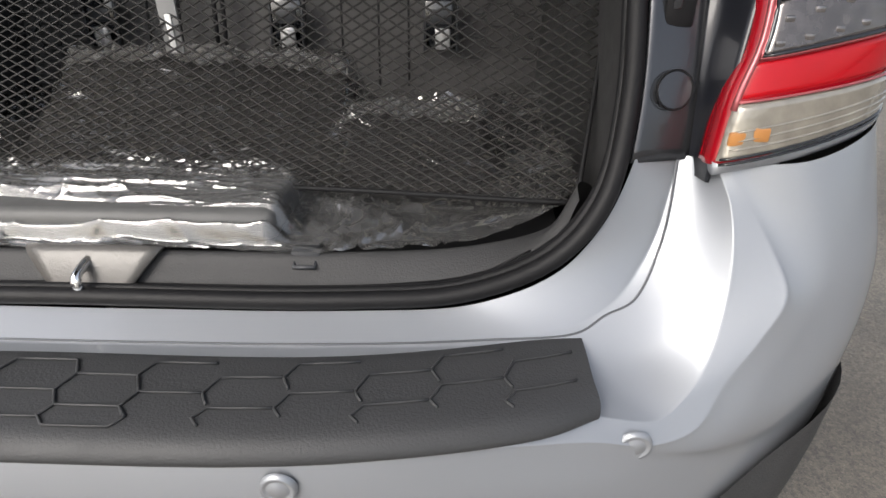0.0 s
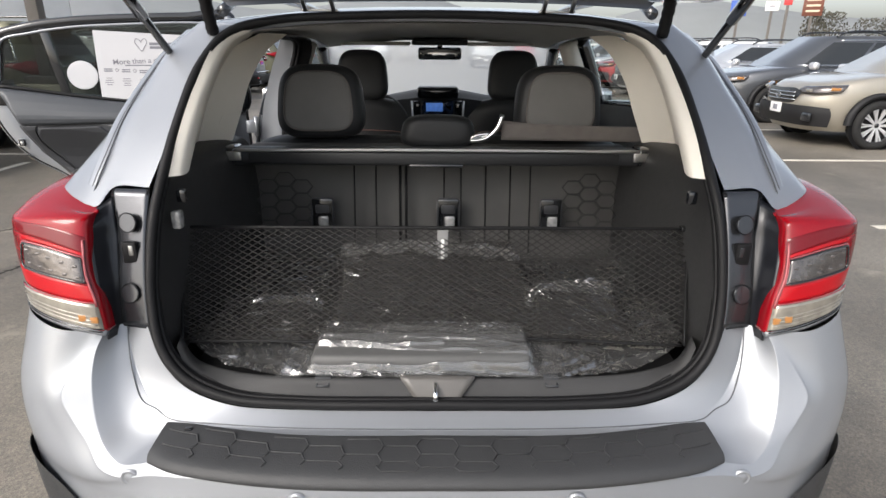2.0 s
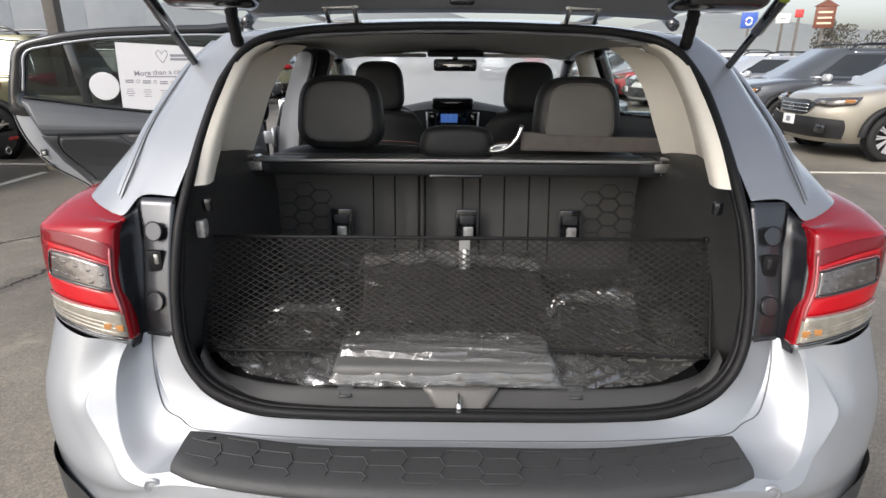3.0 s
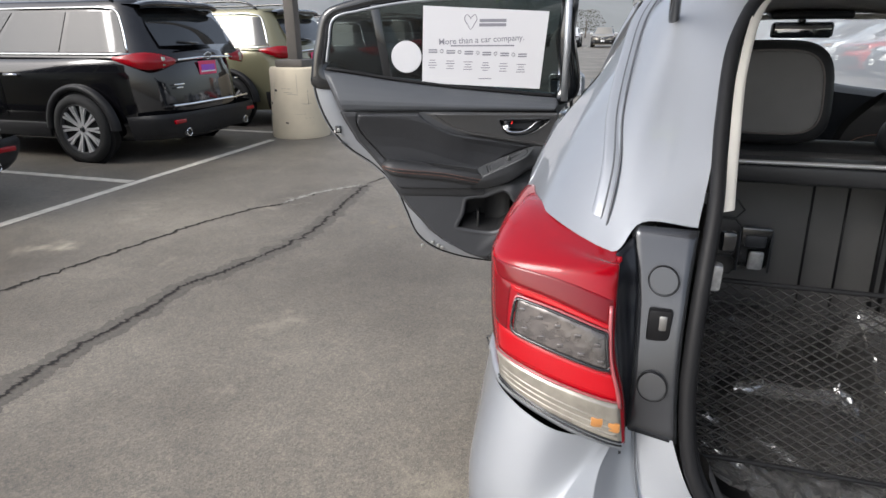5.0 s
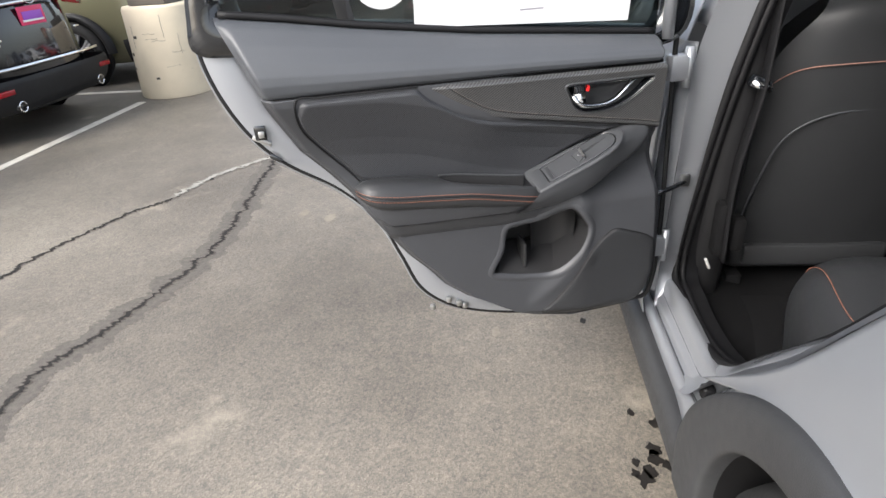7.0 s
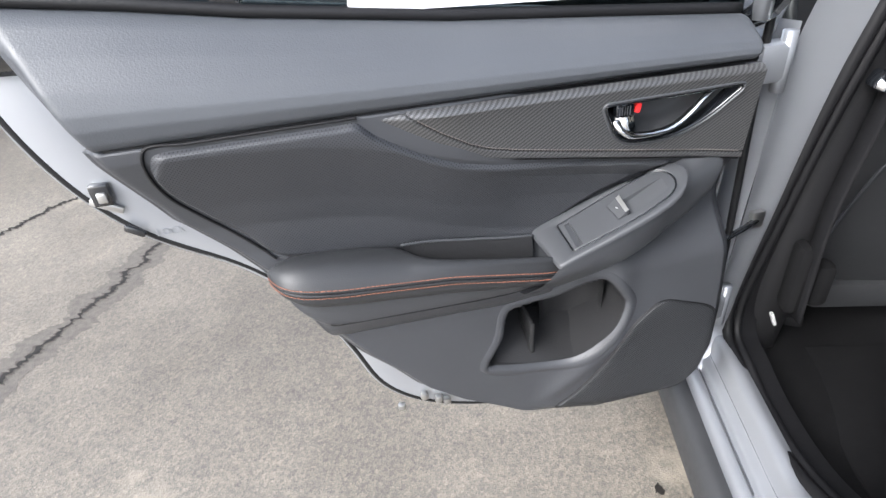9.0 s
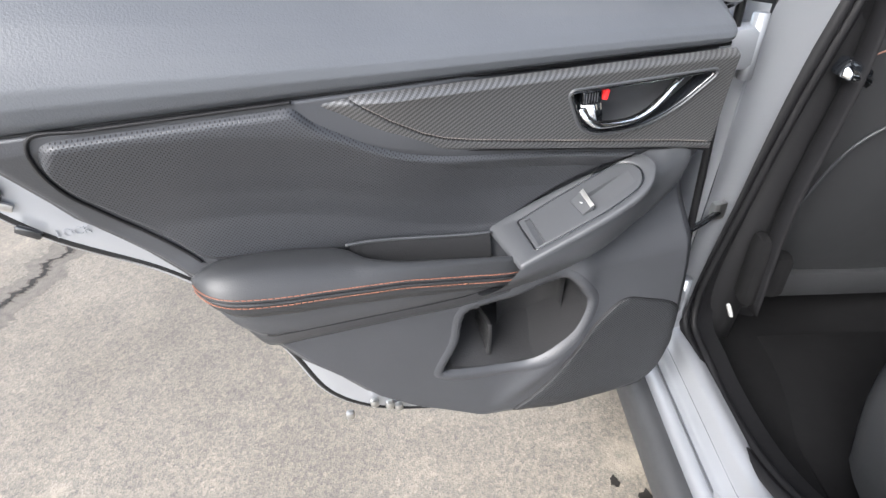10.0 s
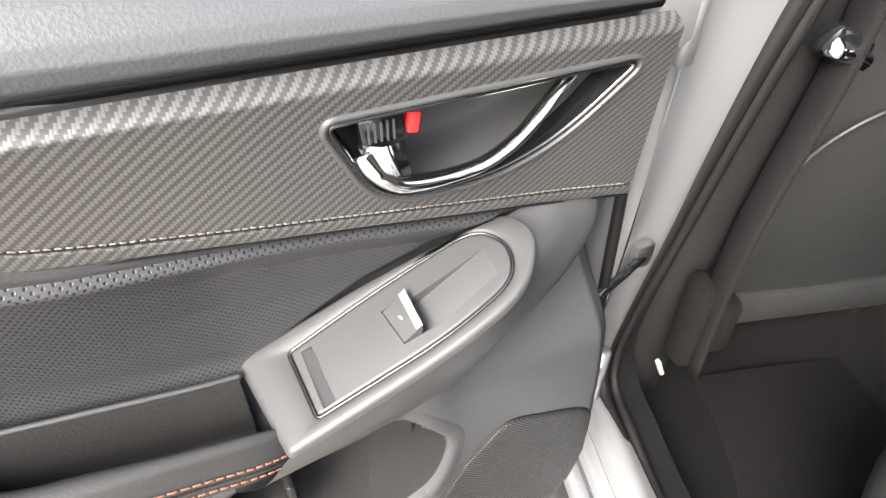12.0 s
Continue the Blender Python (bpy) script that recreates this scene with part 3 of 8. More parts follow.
    LR = [
        [(.667, .148, .892), (.668, .114, .897), (.752, .120, .915), (.838, .163, .935), (.864, .225, .945), (.868, .235, .947)],
        [(.676, .160, .960), (.678, .124, .962), (.765, .127, .970), (.845, .170, .975), (.872, .25, .968), (.878, .34, .955)],
        [(.691, .172, 1.010), (.693, .135, 1.012), (.776, .138, 1.017), (.855, .178, 1.025), (.876, .28, 1.02), (.882, .44, 1.0)],
        [(.695, .195, 1.088), (.699, .160, 1.089), (.778, .158, 1.093), (.86, .190, 1.095), (.878, .33, 1.085), (.884, .53, 1.055)],
        [(.696, .205, 1.112), (.699, .170, 1.114), (.778, .168, 1.116), (.862, .199, 1.112), (.879, .36, 1.103), (.882, .555, 1.082)],
        [(.697, .215, 1.120), (.700, .180, 1.122), (.778, .181, 1.124), (.861, .212, 1.119), (.877, .37, 1.110), (.881, .560, 1.087)],
        [(.697, .207, 1.1205), (.703, .194, 1.1215), (.784, .222, 1.136), (.853, .268, 1.141), (.874, .41, 1.130), (.880, .575, 1.094)],
        [(.696, .214, 1.1225), (.706, .209, 1.1245), (.785, .264, 1.147), (.838, .335, 1.157), (.863, .48, 1.144), (.876, .585, 1.10)],
    ]
    LTOP = LR + [[(a - .014 * min(1, i / 2), b + .016, c + .002) for i, (a, b, c) in enumerate(LR[7])]]
    lamp = sheet("tail_lamp", LTOP, 70, 64, REDLENS, car, "wraparound tail lamp, red over a clear turn-signal section", 0.006, mirror=mir)
    LG = np.array([spline(r, 61) for r in LR])
    tube("lamp_surround", spline([(k * (a + .001), b + .004, c - .005) for a, b, c in LR[0][1:]] + [(k * (a - .003), b + .006, c - .004) for a, b, c in (LR[1][5], LR[2][5], LR[3][5], LR[4][5], LR[7][5])], 50), .0085, SILVER, car, "silver body edge round the lamp", 8)

    def face(u, v, lift):
        """On the lamp's rear face: u from the inner edge to the corner, v over its rows, lift proud."""
        line = []
        for r_, g_ in zip(LR, LG):
            kk = np.concatenate([[0], np.cumsum(np.sqrt(np.linalg.norm(np.diff(np.array(r_), axis=0), axis=1)))])
            at_ = np.interp(1 + 2 * u, range(6), kk) / kk[-1] * 60
            ci = min(int(at_), 59)
            line.append(g_[ci] * (1 - at_ + ci) + g_[ci + 1] * (at_ - ci))
        fine = spline(line, 57)
        r = min(max(v, 0), 6.999) * 8
        ri, rf = int(r), r - int(r)
        p = fine[ri] * (1 - rf) + fine[min(ri + 1, 56)] * rf
        return (k * (p[0] + .3 * lift), p[1] - lift, p[2])

    def patch(name, corners, lift, material, label, nu=30, nv=14):
        """A lens between four (u, v) corners: inner low, outer low, outer high, inner high."""
        V = []
        for j in range(nv):
            b = j / (nv - 1)
            for i in range(nu):
                a = i / (nu - 1)
                q = (np.array(corners[0]) * (1 - a) + np.array(corners[1]) * a) * (1 - b) + (np.array(corners[3]) * (1 - a) + np.array(corners[2]) * a) * b
                rim = 0.05 if i in (0, nu - 1) or j in (0, nv - 1) else 1
                V.append(face(q[0], q[1], lift * rim))
        return put(name, V, grid_faces(nv, nu), material, lamp, label)

    patch("reverse_lens", ((.04, 2.22), (.80, 2.08), (.76, 3.02), (.04, 3.28)), .006, GREYL, "smoked clear lens over LED cells")
    patch("turn_lens", ((.02, .06), (1.06, .06), (1.06, 1.06), (.02, 1.24)), .007, CLEARL, "clear fluted turn-signal lens", 60, 16)
    patch("red_band", ((.0, 3.36), (.98, 3.18), (1.06, 3.86), (.0, 4.02)), .0012, REDMID, "dark red band over the lens")
    patch("lower_red_band", ((.0, 1.30), (1.02, 1.16), (.97, 1.98), (.0, 2.10)), .0015, REDGUIDE, "bright red band under the lens")
    patch("outer_red_band", ((.86, 1.98), (1.04, 1.98), (1.04, 3.22), (.82, 3.16)), .0013, REDMID, "dark red outer end of the light guide")
    patch("bright_red_line", ((.0, 3.30), (.80, 3.06), (.83, 3.16), (.0, 3.40)), .0022, REDGUIDE, "bright red line of the light guide")
    patch("side_lens", ((1.10, 1.0), (1.99, 1.0), (1.99, 6.9), (1.10, 4.2)), .0025, REDDEEP, "deep red side of the lamp")
    for i in range(5):
        for j in range(2):
            p = face(.12 + .140 * i + .02 * j, 2.46 + .40 * j - .020 * i, .0058)
            rbox("led_cell", p, (.009, .003, .006), LEDM, lamp, "faceted LED cell", .0022)
    loop = [(.04 + .72 * t, 2.22 - .13 * t) for t in np.linspace(0, 1, 12)] + [(.79, 2.12), (.800, 2.22)] + [(.80 - .03 * t, 2.22 + .70 * t) for t in np.linspace(.15, 1, 6)] + [(.755, 3.00), (.72, 3.04)] + [(.72 - .68 * t, 3.04 + .24 * t) for t in np.linspace(.1, 1, 11)] + [(.04, 3.28 - 1.06 * t) for t in np.linspace(.15, .85, 5)]
    tube("lens_shade", [face(a * .985 + .006, b + (.05 if b < 2.6 else -.05), .0062) for a, b in loop], .0022, GLOSSB, lamp, "dark inner edge of the lens", n=5, closed=True)
    tube("lens_divider", [face(u, 1.27 - .19 * u, .005) for u in np.linspace(.0, 1.06, 16)], .0016, PINKL, lamp, "pale line under the red band", 5)
    tube("lens_rim", [face(a, b, .005) for a, b in loop], .0020, PINKL, lamp, "pale rim of the lens", n=5, closed=True)
    for zz in (.30, .48, .66):
        tube("lens_flute", [face(u, zz, .0068) for u in np.linspace(.06, 1.0, 16)], .0016, CLEARL, lamp, n=4)
    for u in (.09, .22):
        rbox("amber_bulb", face(u, .52, .006), (.016, .005, .014), AMBER, lamp, "amber bulb behind the lens", .004)
    for vv in (.03, .14):
        tube("lamp_seam", [face(u, vv, .0075) for u in np.linspace(0, 1.06, 16)], .0015, GLOSSB, lamp, "dark lower seam", 5)
    tube("inner_border", [face(.012, vv, .004) for vv in np.linspace(1.1, 3.9, 14)], .0032, PINKL, lamp, "pale inner border", 5)

# sensors, protector with its raised hexagons
for x, y, z in ((-.595, -.022, .652), (.597, -.022, .65), (-.258, -.086, .652), (.258, -.086, .652)):
    v, f = lathe([(-.006, .0001), (-.006, .0085), (-.003, .010), (-.0035, .0125), (-.006, .0135), (-.005, .0165), (.006, .018)], 22, "z")
    put("parking_sensor", [(x + a, y + .45 * c, z + b) for a, b, c in v], f, SILVER, bumper, "round painted parking sensor")
PROT = [
    [(0, .030, .704), (.30, .034, .704), (.50, .068, .705), (.548, .082, .707)],
    [(0, .028, .711), (.30, .032, .711), (.50, .066, .712), (.551, .080, .713)],
    [(0, -.045, .7075), (.30, -.039, .7075), (.50, -.004, .706), (.556, .010, .705)],
    [(0, -.079, .698), (.30, -.072, .698), (.50, -.036, .697), (.560, -.010, .694)],
    [(0, -.090, .684), (.30, -.082, .684), (.50, -.046, .683), (.558, -.018, .682)],
    [(0, -.084, .674), (.30, -.076, .674), (.50, -.038, .675), (.552, -.010, .676)],
]
prot = full("bumper_protector", PROT, 90, 40, CLAD, bumper, "black grained plastic bumper protector with raised hexagon outlines")


PG = loft([[(-x, y, z) for x, y, z in reversed(r[1:])] + r for r in PROT], 121, 61)[0].reshape(61, 121, 3)


def prot_pt(x, f):
    """On the protector's top: f from 0 at the back to 1 at the front lip."""
    r = 14 + 24 * f
    ri = int(r)
    line = PG[ri] * (1 - (r - ri)) + PG[ri + 1] * (r - ri)
    return (x, float(np.interp(x, line[:, 0], line[:, 1])), float(np.interp(x, line[:, 0], line[:, 2])) + .0012)


step = .145
for i in range(-7, 8):
    x0 = i * step / 2
    for f0 in (((-.06, .40), (.34, .40)) if i % 2 == 0 else ((.14, .40), (.54, .34))):
        f0, hh = f0
        f1 = f0 + hh
        line = [(x0 - .0415, (f0 + f1) / 2), (x0 - .031, f0), (x0 + .031, f0), (x0 + .0415, (f0 + f1) / 2), (x0 + .031, f1), (x0 - .031, f1)]
        whole = abs(i) < 2
        if i > 0 and not whole:
            line = [(2 * x0 - a, b) for a, b in line]
        pts = []
        for j in range(6) if whole else range(1, 4):
            (xa, fa), (xb, fb) = line[j], line[(j + 1) % 6]
            pts += [prot_pt(min(max(xa + (xb - xa) * t, -.54), .54), fa + (fb - fa) * t) for t in (0, .25, .5, .75)]
        tube("hexagon_rib", pts, .0016, CLAD, prot, n=5, closed=whole)
rbox("fixing_plug", (-.50, .045, .714), (.016, .009, .005), GLOSSB, prot, "black plug hole", .002)

# door seal of the tailgate opening: a closed rubber loop
OPEN = [(0, .095, .735), (.30, .096, .736), (.437, .10, .748), (.53, .113, .787), (.577, .132, .844), (.596, .160, .934), (.597, .19, 1.03), (.592, .222, 1.112), (.584, .270, 1.186), (.577, .368, 1.291), (.556, .485, 1.408), (.505, .556, 1.478), (.40, .585, 1.505), (.2, .595, 1.517), (0, .598, 1.521)]
LOOP = OPEN + [(-x, y, z) for x, y, z in reversed(OPEN[1:-1])]


def ring(scale_x, dy, dz, n=150):
    zc = 1.12
    return spline([(x * scale_x, y + dy, zc + (z - zc) * (1 + dz)) for x, y, z in LOOP], n, True)


tube("tailgate_seal", ring(.991, -.003, -.010), .0105, RUBBER, car, "thick black rubber seal round the tailgate opening", 10, True)
tube("tailgate_seal_lip", ring(.980, .009, -.021), .0062, RUBBER, car, "inner lip of the rubber seal", 8, True)
v, f = loft([ring(1.0, .004, 0, 120), ring(.99, .006, -.014, 120), ring(.982, .012, -.020, 120), ring(.976, .022, -.026, 120)], 120, 10, True)
put("opening_frame", v, f, RUBBER, car, "black inner frame of the tailgate opening")


# ---- the silver car: sides, glass, wheels ----
APO = [(.845, 1.90, .42), (.845, 1.862, .80), (.832, 1.855, 1.12), (.765, 1.83, 1.33), (.69, 1.75, 1.475), (.675, 1.45, 1.515), (.68, 1.10, 1.505), (.70, .92, 1.44), (.755, .83, 1.33), (.828, .79, 1.228), (.872, .935, 1.05), (.886, 1.13, .79), (.89, 1.305, .62), (.875, 1.48, .42), (.865, 1.62, .345), (.86, 1.78, .34)]
API = [(.788, 1.935, .50), (.770, 1.90, .80), (.735, 1.87, 1.08), (.685, 1.845, 1.30), (.63, 1.77, 1.44), (.615, 1.45, 1.475), (.62, 1.13, 1.465), (.645, .97, 1.40), (.69, .89, 1.30), (.745, .865, 1.20), (.765, 1.02, 1.03), (.772, 1.21, .78), (.778, 1.36, .62), (.782, 1.47, .505), (.787, 1.62, .446), (.788, 1.83, .446)]
APM = [tuple(np.array(a) * .55 + np.array(b) * .45 + np.array((.012, 0, -.012 if a[2] < .7 else 0))) for a, b in zip(APO, API)]
APS = [tuple(np.array(a) * .25 + np.array(b) * .75 + np.array((-.012, 0, .004))) for a, b in zip(APO, API)]
APT = [(x - .07, y + (.02 if y > 1.7 else -.02 if z > .6 else 0), z + (-.01 if z < 1.3 else .0)) for x, y, z in API]
sheet("door_jamb", [APO, APM, APS, API], 160, 16, JAMB, car, "bare silver door jamb", mirror=True, closed=True)
sheet("hinge_face", [[(-.834, 1.858, 1.13), (-.846, 1.864, .80), (-.847, 1.90, .43)], [(-.855, 1.885, 1.13), (-.868, 1.89, .80), (-.868, 1.925, .43)], [(-.862, 1.93, 1.13), (-.874, 1.935, .80), (-.874, 1.96, .43)]], 20, 10, JAMB, car, "silver painted hinge face of the centre pillar")
step_prof = spline([(.780, .452, 0), (.797, .460, 0), (.812, .455, 0), (.819, .436, 0), (.823, .418, 0), (.831, .411, 0), (.838, .405, 0), (.841, .391, 0), (.845, .385, 0), (.850, .391, 0), (.858, .392, 0), (.867, .387, 0), (.872, .374, 0), (.873, .340, 0)], 46)[:, :2]
rise = lambda y: sstep(1.58, 1.34, y)
put("sill_step", [(-x - .0015 * math.sin(3 * y) + .0015 * noise.noise(Vector((y * 5, z * 9, 2))) - .018 * rise(y), y, z + .075 * rise(y) * (1 - sstep(.83, .875, x) * .75) + .002 * noise.noise(Vector((y * 7, x * 60, 5)))) for x, z in step_prof for y in np.linspace(1.35, 2.70, 80)], grid_faces(len(step_prof), 80), JAMB, car, "stepped silver sill below the door opening")
# Grey lines in the sill's grooves, their shade put into the colour
for x, z, r in ((.8445, .3868, .0022), (.8225, .4185, .0012)):
    tube("sill_groove", [(-x - .0015 * math.sin(3 * y) - .018 * rise(y), y, z + .075 * rise(y) * (1 - sstep(.83, .875, x) * .75)) for y in np.linspace(1.38, 2.70, 60)], r, GROOVE, car, "dark groove along the sill", 5)
sheet("wing_foot", [
    [(-.790, 1.10, .885), (-.795, 1.23, .760), (-.800, 1.365, .615), (-.802, 1.44, .535), (-.803, 1.50, .490)],
    [(-.822, 1.09, .880), (-.824, 1.215, .755), (-.826, 1.345, .605), (-.826, 1.42, .520), (-.826, 1.48, .462)],
    [(-.836, 1.075, .872), (-.838, 1.20, .742), (-.838, 1.325, .592), (-.837, 1.40, .500), (-.838, 1.45, .430)],
    [(-.862, 1.065, .872), (-.866, 1.185, .742), (-.866, 1.305, .586), (-.862, 1.375, .488), (-.858, 1.42, .412)],
    [(-.872, 1.06, .868), (-.884, 1.17, .730), (-.889, 1.285, .572), (-.886, 1.345, .470), (-.880, 1.385, .394)],
    [(-.866, 1.03, .850), (-.886, 1.13, .700), (-.896, 1.24, .545), (-.897, 1.30, .440), (-.893, 1.335, .360)]], 50, 44, SILVER, car, "silver foot of the rear wing folding into the door opening")
rbox("sill_plug", (-.848, 1.425, .478), (.030, .030, .034), RUBBER, car, "black drain plug at the foot of the opening", .010, 3)
for mir in (False, True):
    sheet("c_pillar_trim", [[(.76, .78, 1.165), (.70, .83, 1.163), (.640, .88, 1.162)], [(.70, .79, 1.25), (.655, .84, 1.25), (.605, .885, 1.25)], [(.665, .81, 1.34), (.62, .86, 1.34), (.575, .905, 1.34)], [(.61, .87, 1.43), (.57, .91, 1.43), (.53, .95, 1.425)], [(.55, .97, 1.478), (.52, .99, 1.478), (.48, 1.02, 1.475)]], 14, 18, BEIGE, car, "beige inner trim of the rear quarter", mirror=mir)
tube("door_seal", spline([(-x, y, z) for x, y, z in API], 170, True), .011, RUBBER, car, "black rubber door seal", 8, True)
tube("door_seal_lip", spline([(-x * .975, y, z) for x, y, z in API], 170, True), .009, RUBBER, car, "inner lip of the door seal", 8, True)
sheet("aperture_trim", [API, [tuple(np.array(a) * .6 + np.array(b) * .4) for a, b in zip(API, APT)], APT], 140, 6, RUBBER, car, "black trim inside the door opening", mirror=True, closed=True)
# sills
for mir in (False, True):
    sheet("sill", [[(.86, 1.42, .34), (.862, 2.0, .34), (.865, 2.9, .36)], [(.875, 1.42, .30), (.878, 2.0, .30), (.878, 2.9, .31)], [(.872, 1.40, .275), (.876, 2.0, .272), (.876, 2.95, .28)]], 30, 8, SILVER, car, "silver sill edge", mirror=mir)
    sheet("sill_cladding", [[(.872, 1.36, .366), (.872, 2.0, .366), (.872, 3.0, .366)], [(.888, 1.36, .372), (.890, 2.0, .372), (.888, 3.0, .372)], [(.904, 1.36, .364), (.905, 2.0, .364), (.904, 3.0, .364)], [(.910, 1.36, .335), (.912, 2.0, .335), (.908, 3.0, .335)], [(.898, 1.36, .25), (.90, 2.0, .25), (.895, 3.0, .25)], [(.84, 1.38, .18), (.84, 2.0, .18), (.84, 3.0, .18)], [(.70, 1.38, .18), (.70, 2.0, .18), (.70, 3.0, .18)]], 20, 14, CLAD, car, "dark grey plastic sill cladding", mirror=mir)
    # arch cladding, a flared band round the rear wheel
    ang = np.radians(np.linspace(182, -8, 16))
    rad_o = [.442 + .062 * max(0, math.cos(a)) ** 8 for a in ang]
    arch = lambda x, k: [(x, .875 + (.352 + (r - .352) * k) * math.cos(a), .375 + (.352 + (r - .352) * k) * math.sin(a)) for a, r in zip(ang, rad_o)]
    sheet("arch_cladding", [arch(.902, 1.0), arch(.914, .97), arch(.922, .85), arch(.926, .5), arch(.924, .12), arch(.918, .0), arch(.895, -.02), arch(.885, -.02)], 60, 34, CLAD, car, "dark grey plastic wheel-arch cladding", mirror=mir)
    sheet("arch_liner", [arch(.886, -.02), arch(.80, -.04), arch(.60, -.04)], 50, 6, CARPET, car, "black felt liner of the wheel arch", mirror=mir)
    rbox("wheel_well", ((-1 if mir else 1) * .60, .875, .42), (.2, .70, .58), CARPET, car, "black disc for the shaded wheel well liner", .1)
# right flank and left front flank
SIDE = lambda y0, y1: [
    [(.872, y0, .32), (.88, (y0 + y1) / 2, .31), (.87, y1, .32)],
    [(.895, y0, .50), (.90, (y0 + y1) / 2, .50), (.895, y1, .50)],
    [(.892, y0, .85), (.90, (y0 + y1) / 2, .85), (.885, y1, .82)],
    [(.875, y0, 1.05), (.882, (y0 + y1) / 2, 1.04), (.86, y1, .96)],
    [(.825, y0, 1.23), (.83, (y0 + y1) / 2, 1.19), (.80, y1, 1.06)]]
sheet("rear_door_skin", [[(x, max(y, 1.39 - (z - .32) * .62), z) for x, y, z in c] for c in SIDE(.80, 1.88)], 30, 24, SILVER, car, "silver closed rear door")
for mir in (False, True):
    sheet("front_door_skin", SIDE(1.885, 2.95), 24, 24, SILVER, car, "silver front door", 0.004, mirror=mir)
    sheet("front_fender", [[(x, y, z * (1 - .06 * max(0, y - 3.0))) for x, y, z in c] for c in [
        [(.87, 2.955, .32), (.88, 3.2, .55), (.90, 3.6, .76), (.88, 4.0, .55), (.80, 4.30, .45)],
        [(.895, 2.955, .60), (.90, 3.2, .70), (.90, 3.6, .80), (.88, 4.0, .72), (.76, 4.36, .62)],
        [(.885, 2.955, .82), (.885, 3.2, .86), (.88, 3.6, .88), (.84, 4.0, .88), (.70, 4.34, .82)],
        [(.80, 2.955, 1.06), (.78, 3.2, 1.04), (.76, 3.6, 1.02), (.72, 4.0, .99), (.60, 4.25, .93)]]], 30, 20, SILVER, car, "silver front fender", mirror=mir)
    k = -1 if mir else 1
    tube("a_pillar", spline([(k * .625, 2.33, 1.46), (k * .68, 2.75, 1.30), (k * .735, 3.12, 1.09)], 16), .035, GLOSSB, car, "dark front roof pillar")
    tube("b_pillar", spline([(k * .775, 1.95, 1.15), (k * .72, 1.93, 1.33), (k * .655, 1.90, 1.47)], 12), .045, GLOSSB if k > 0 else JAMB, car, "centre roof pillar")
    tube("roof_side_rail", spline([(k * .655, .82, 1.475), (k * .675, 1.3, 1.505), (k * .67, 1.9, 1.50), (k * .625, 2.36, 1.455)], 24), .03, SILVER, car, "silver roof side rail")
    tube("roof_rack_rail", spline([(k * .60, .80, 1.53), (k * .59, .95, 1.585), (k * .585, 1.5, 1.605), (k * .58, 2.1, 1.59), (k * .57, 2.25, 1.545)], 30), .016, GLOSSB, car, "black roof rail")
    mirror_ = rbox("door_mirror", (k * 1.0, 2.82, 1.13), (.20, .11, .14), SILVER, car, "silver door mirror housing", .045, 4)
    rbox("mirror_glass", (k * 1.0, 2.762, 1.13), (.17, .006, .11), CHROME, mirror_, "mirror glass", .002)
    rbox("mirror_foot", (k * .88, 2.82, 1.09), (.10, .05, .035), GLOSSB, mirror_, "black mirror foot", .012)
    g = sheet("front_window", [[(k * .805, 1.95, 1.17), (k * .80, 2.5, 1.13), (k * .775, 2.95, 1.10)], [(k * .74, 1.93, 1.32), (k * .73, 2.4, 1.31), (k * .71, 2.72, 1.29)], [(k * .675, 1.90, 1.46), (k * .665, 2.1, 1.47), (k * .64, 2.33, 1.455)]], 12, 10, GLASS, car, "clear front door window")
    g.visible_shadow = False
    q = sheet("quarter_window", [[(k * .826, .785, 1.238), (k * .827, .70, 1.238), (k * .826, .605, 1.238)], [(k * .757, .825, 1.33), (k * .756, .74, 1.333), (k * .752, .665, 1.335)], [(k * .702, .905, 1.43), (k * .70, .83, 1.43), (k * .70, .755, 1.427)]], 12, 12, TINT, car, "dark tinted quarter window")
    rbox("belt_trim", (k * .832, .80, 1.236), (.014, .12, .012), GLOSSB, car, "black belt trim end", .003)
g = sheet("rear_door_window", [[(.80, .86, 1.23), (.80, 1.4, 1.22), (.80, 1.85, 1.19)], [(.745, .92, 1.33), (.74, 1.4, 1.34), (.735, 1.83, 1.33)], [(.68, 1.02, 1.45), (.675, 1.4, 1.475), (.67, 1.8, 1.47)]], 14, 10, GLASS, car, "clear rear door window")
g.visible_shadow = False
tube("window_frame", spline([(.82, .80, 1.235), (.755, .85, 1.34), (.70, .93, 1.43), (.675, 1.1, 1.495)], 16), .022, GLOSSB, car, "black window frame")
tube("window_frame", spline([(.815, .80, 1.235), (.815, 1.4, 1.225), (.812, 1.9, 1.19)], 16), .018, GLOSSB, car, "black window frame")
sheet("door_card", [[(.74, .85, .40), (.74, 1.3, .40), (.74, 1.88, .40)], [(.70, .85, .80), (.69, 1.3, .80), (.70, 1.88, .80)], [(.76, .83, 1.235), (.76, 1.3, 1.225), (.76, 1.88, 1.19)]], 14, 12, BLACKP, car, "black inner door panel")
ws = sheet("windscreen", [[(-.60, 2.36, 1.455), (-.3, 2.43, 1.485), (0, 2.45, 1.495), (.3, 2.43, 1.485), (.60, 2.36, 1.455)], [(-.66, 2.75, 1.28), (-.3, 2.86, 1.31), (0, 2.89, 1.315), (.3, 2.86, 1.31), (.66, 2.75, 1.28)], [(-.72, 3.12, 1.08), (-.3, 3.27, 1.09), (0, 3.30, 1.09), (.3, 3.27, 1.09), (.72, 3.12, 1.08)]], 24, 14, VEILED, car, "clear windscreen")
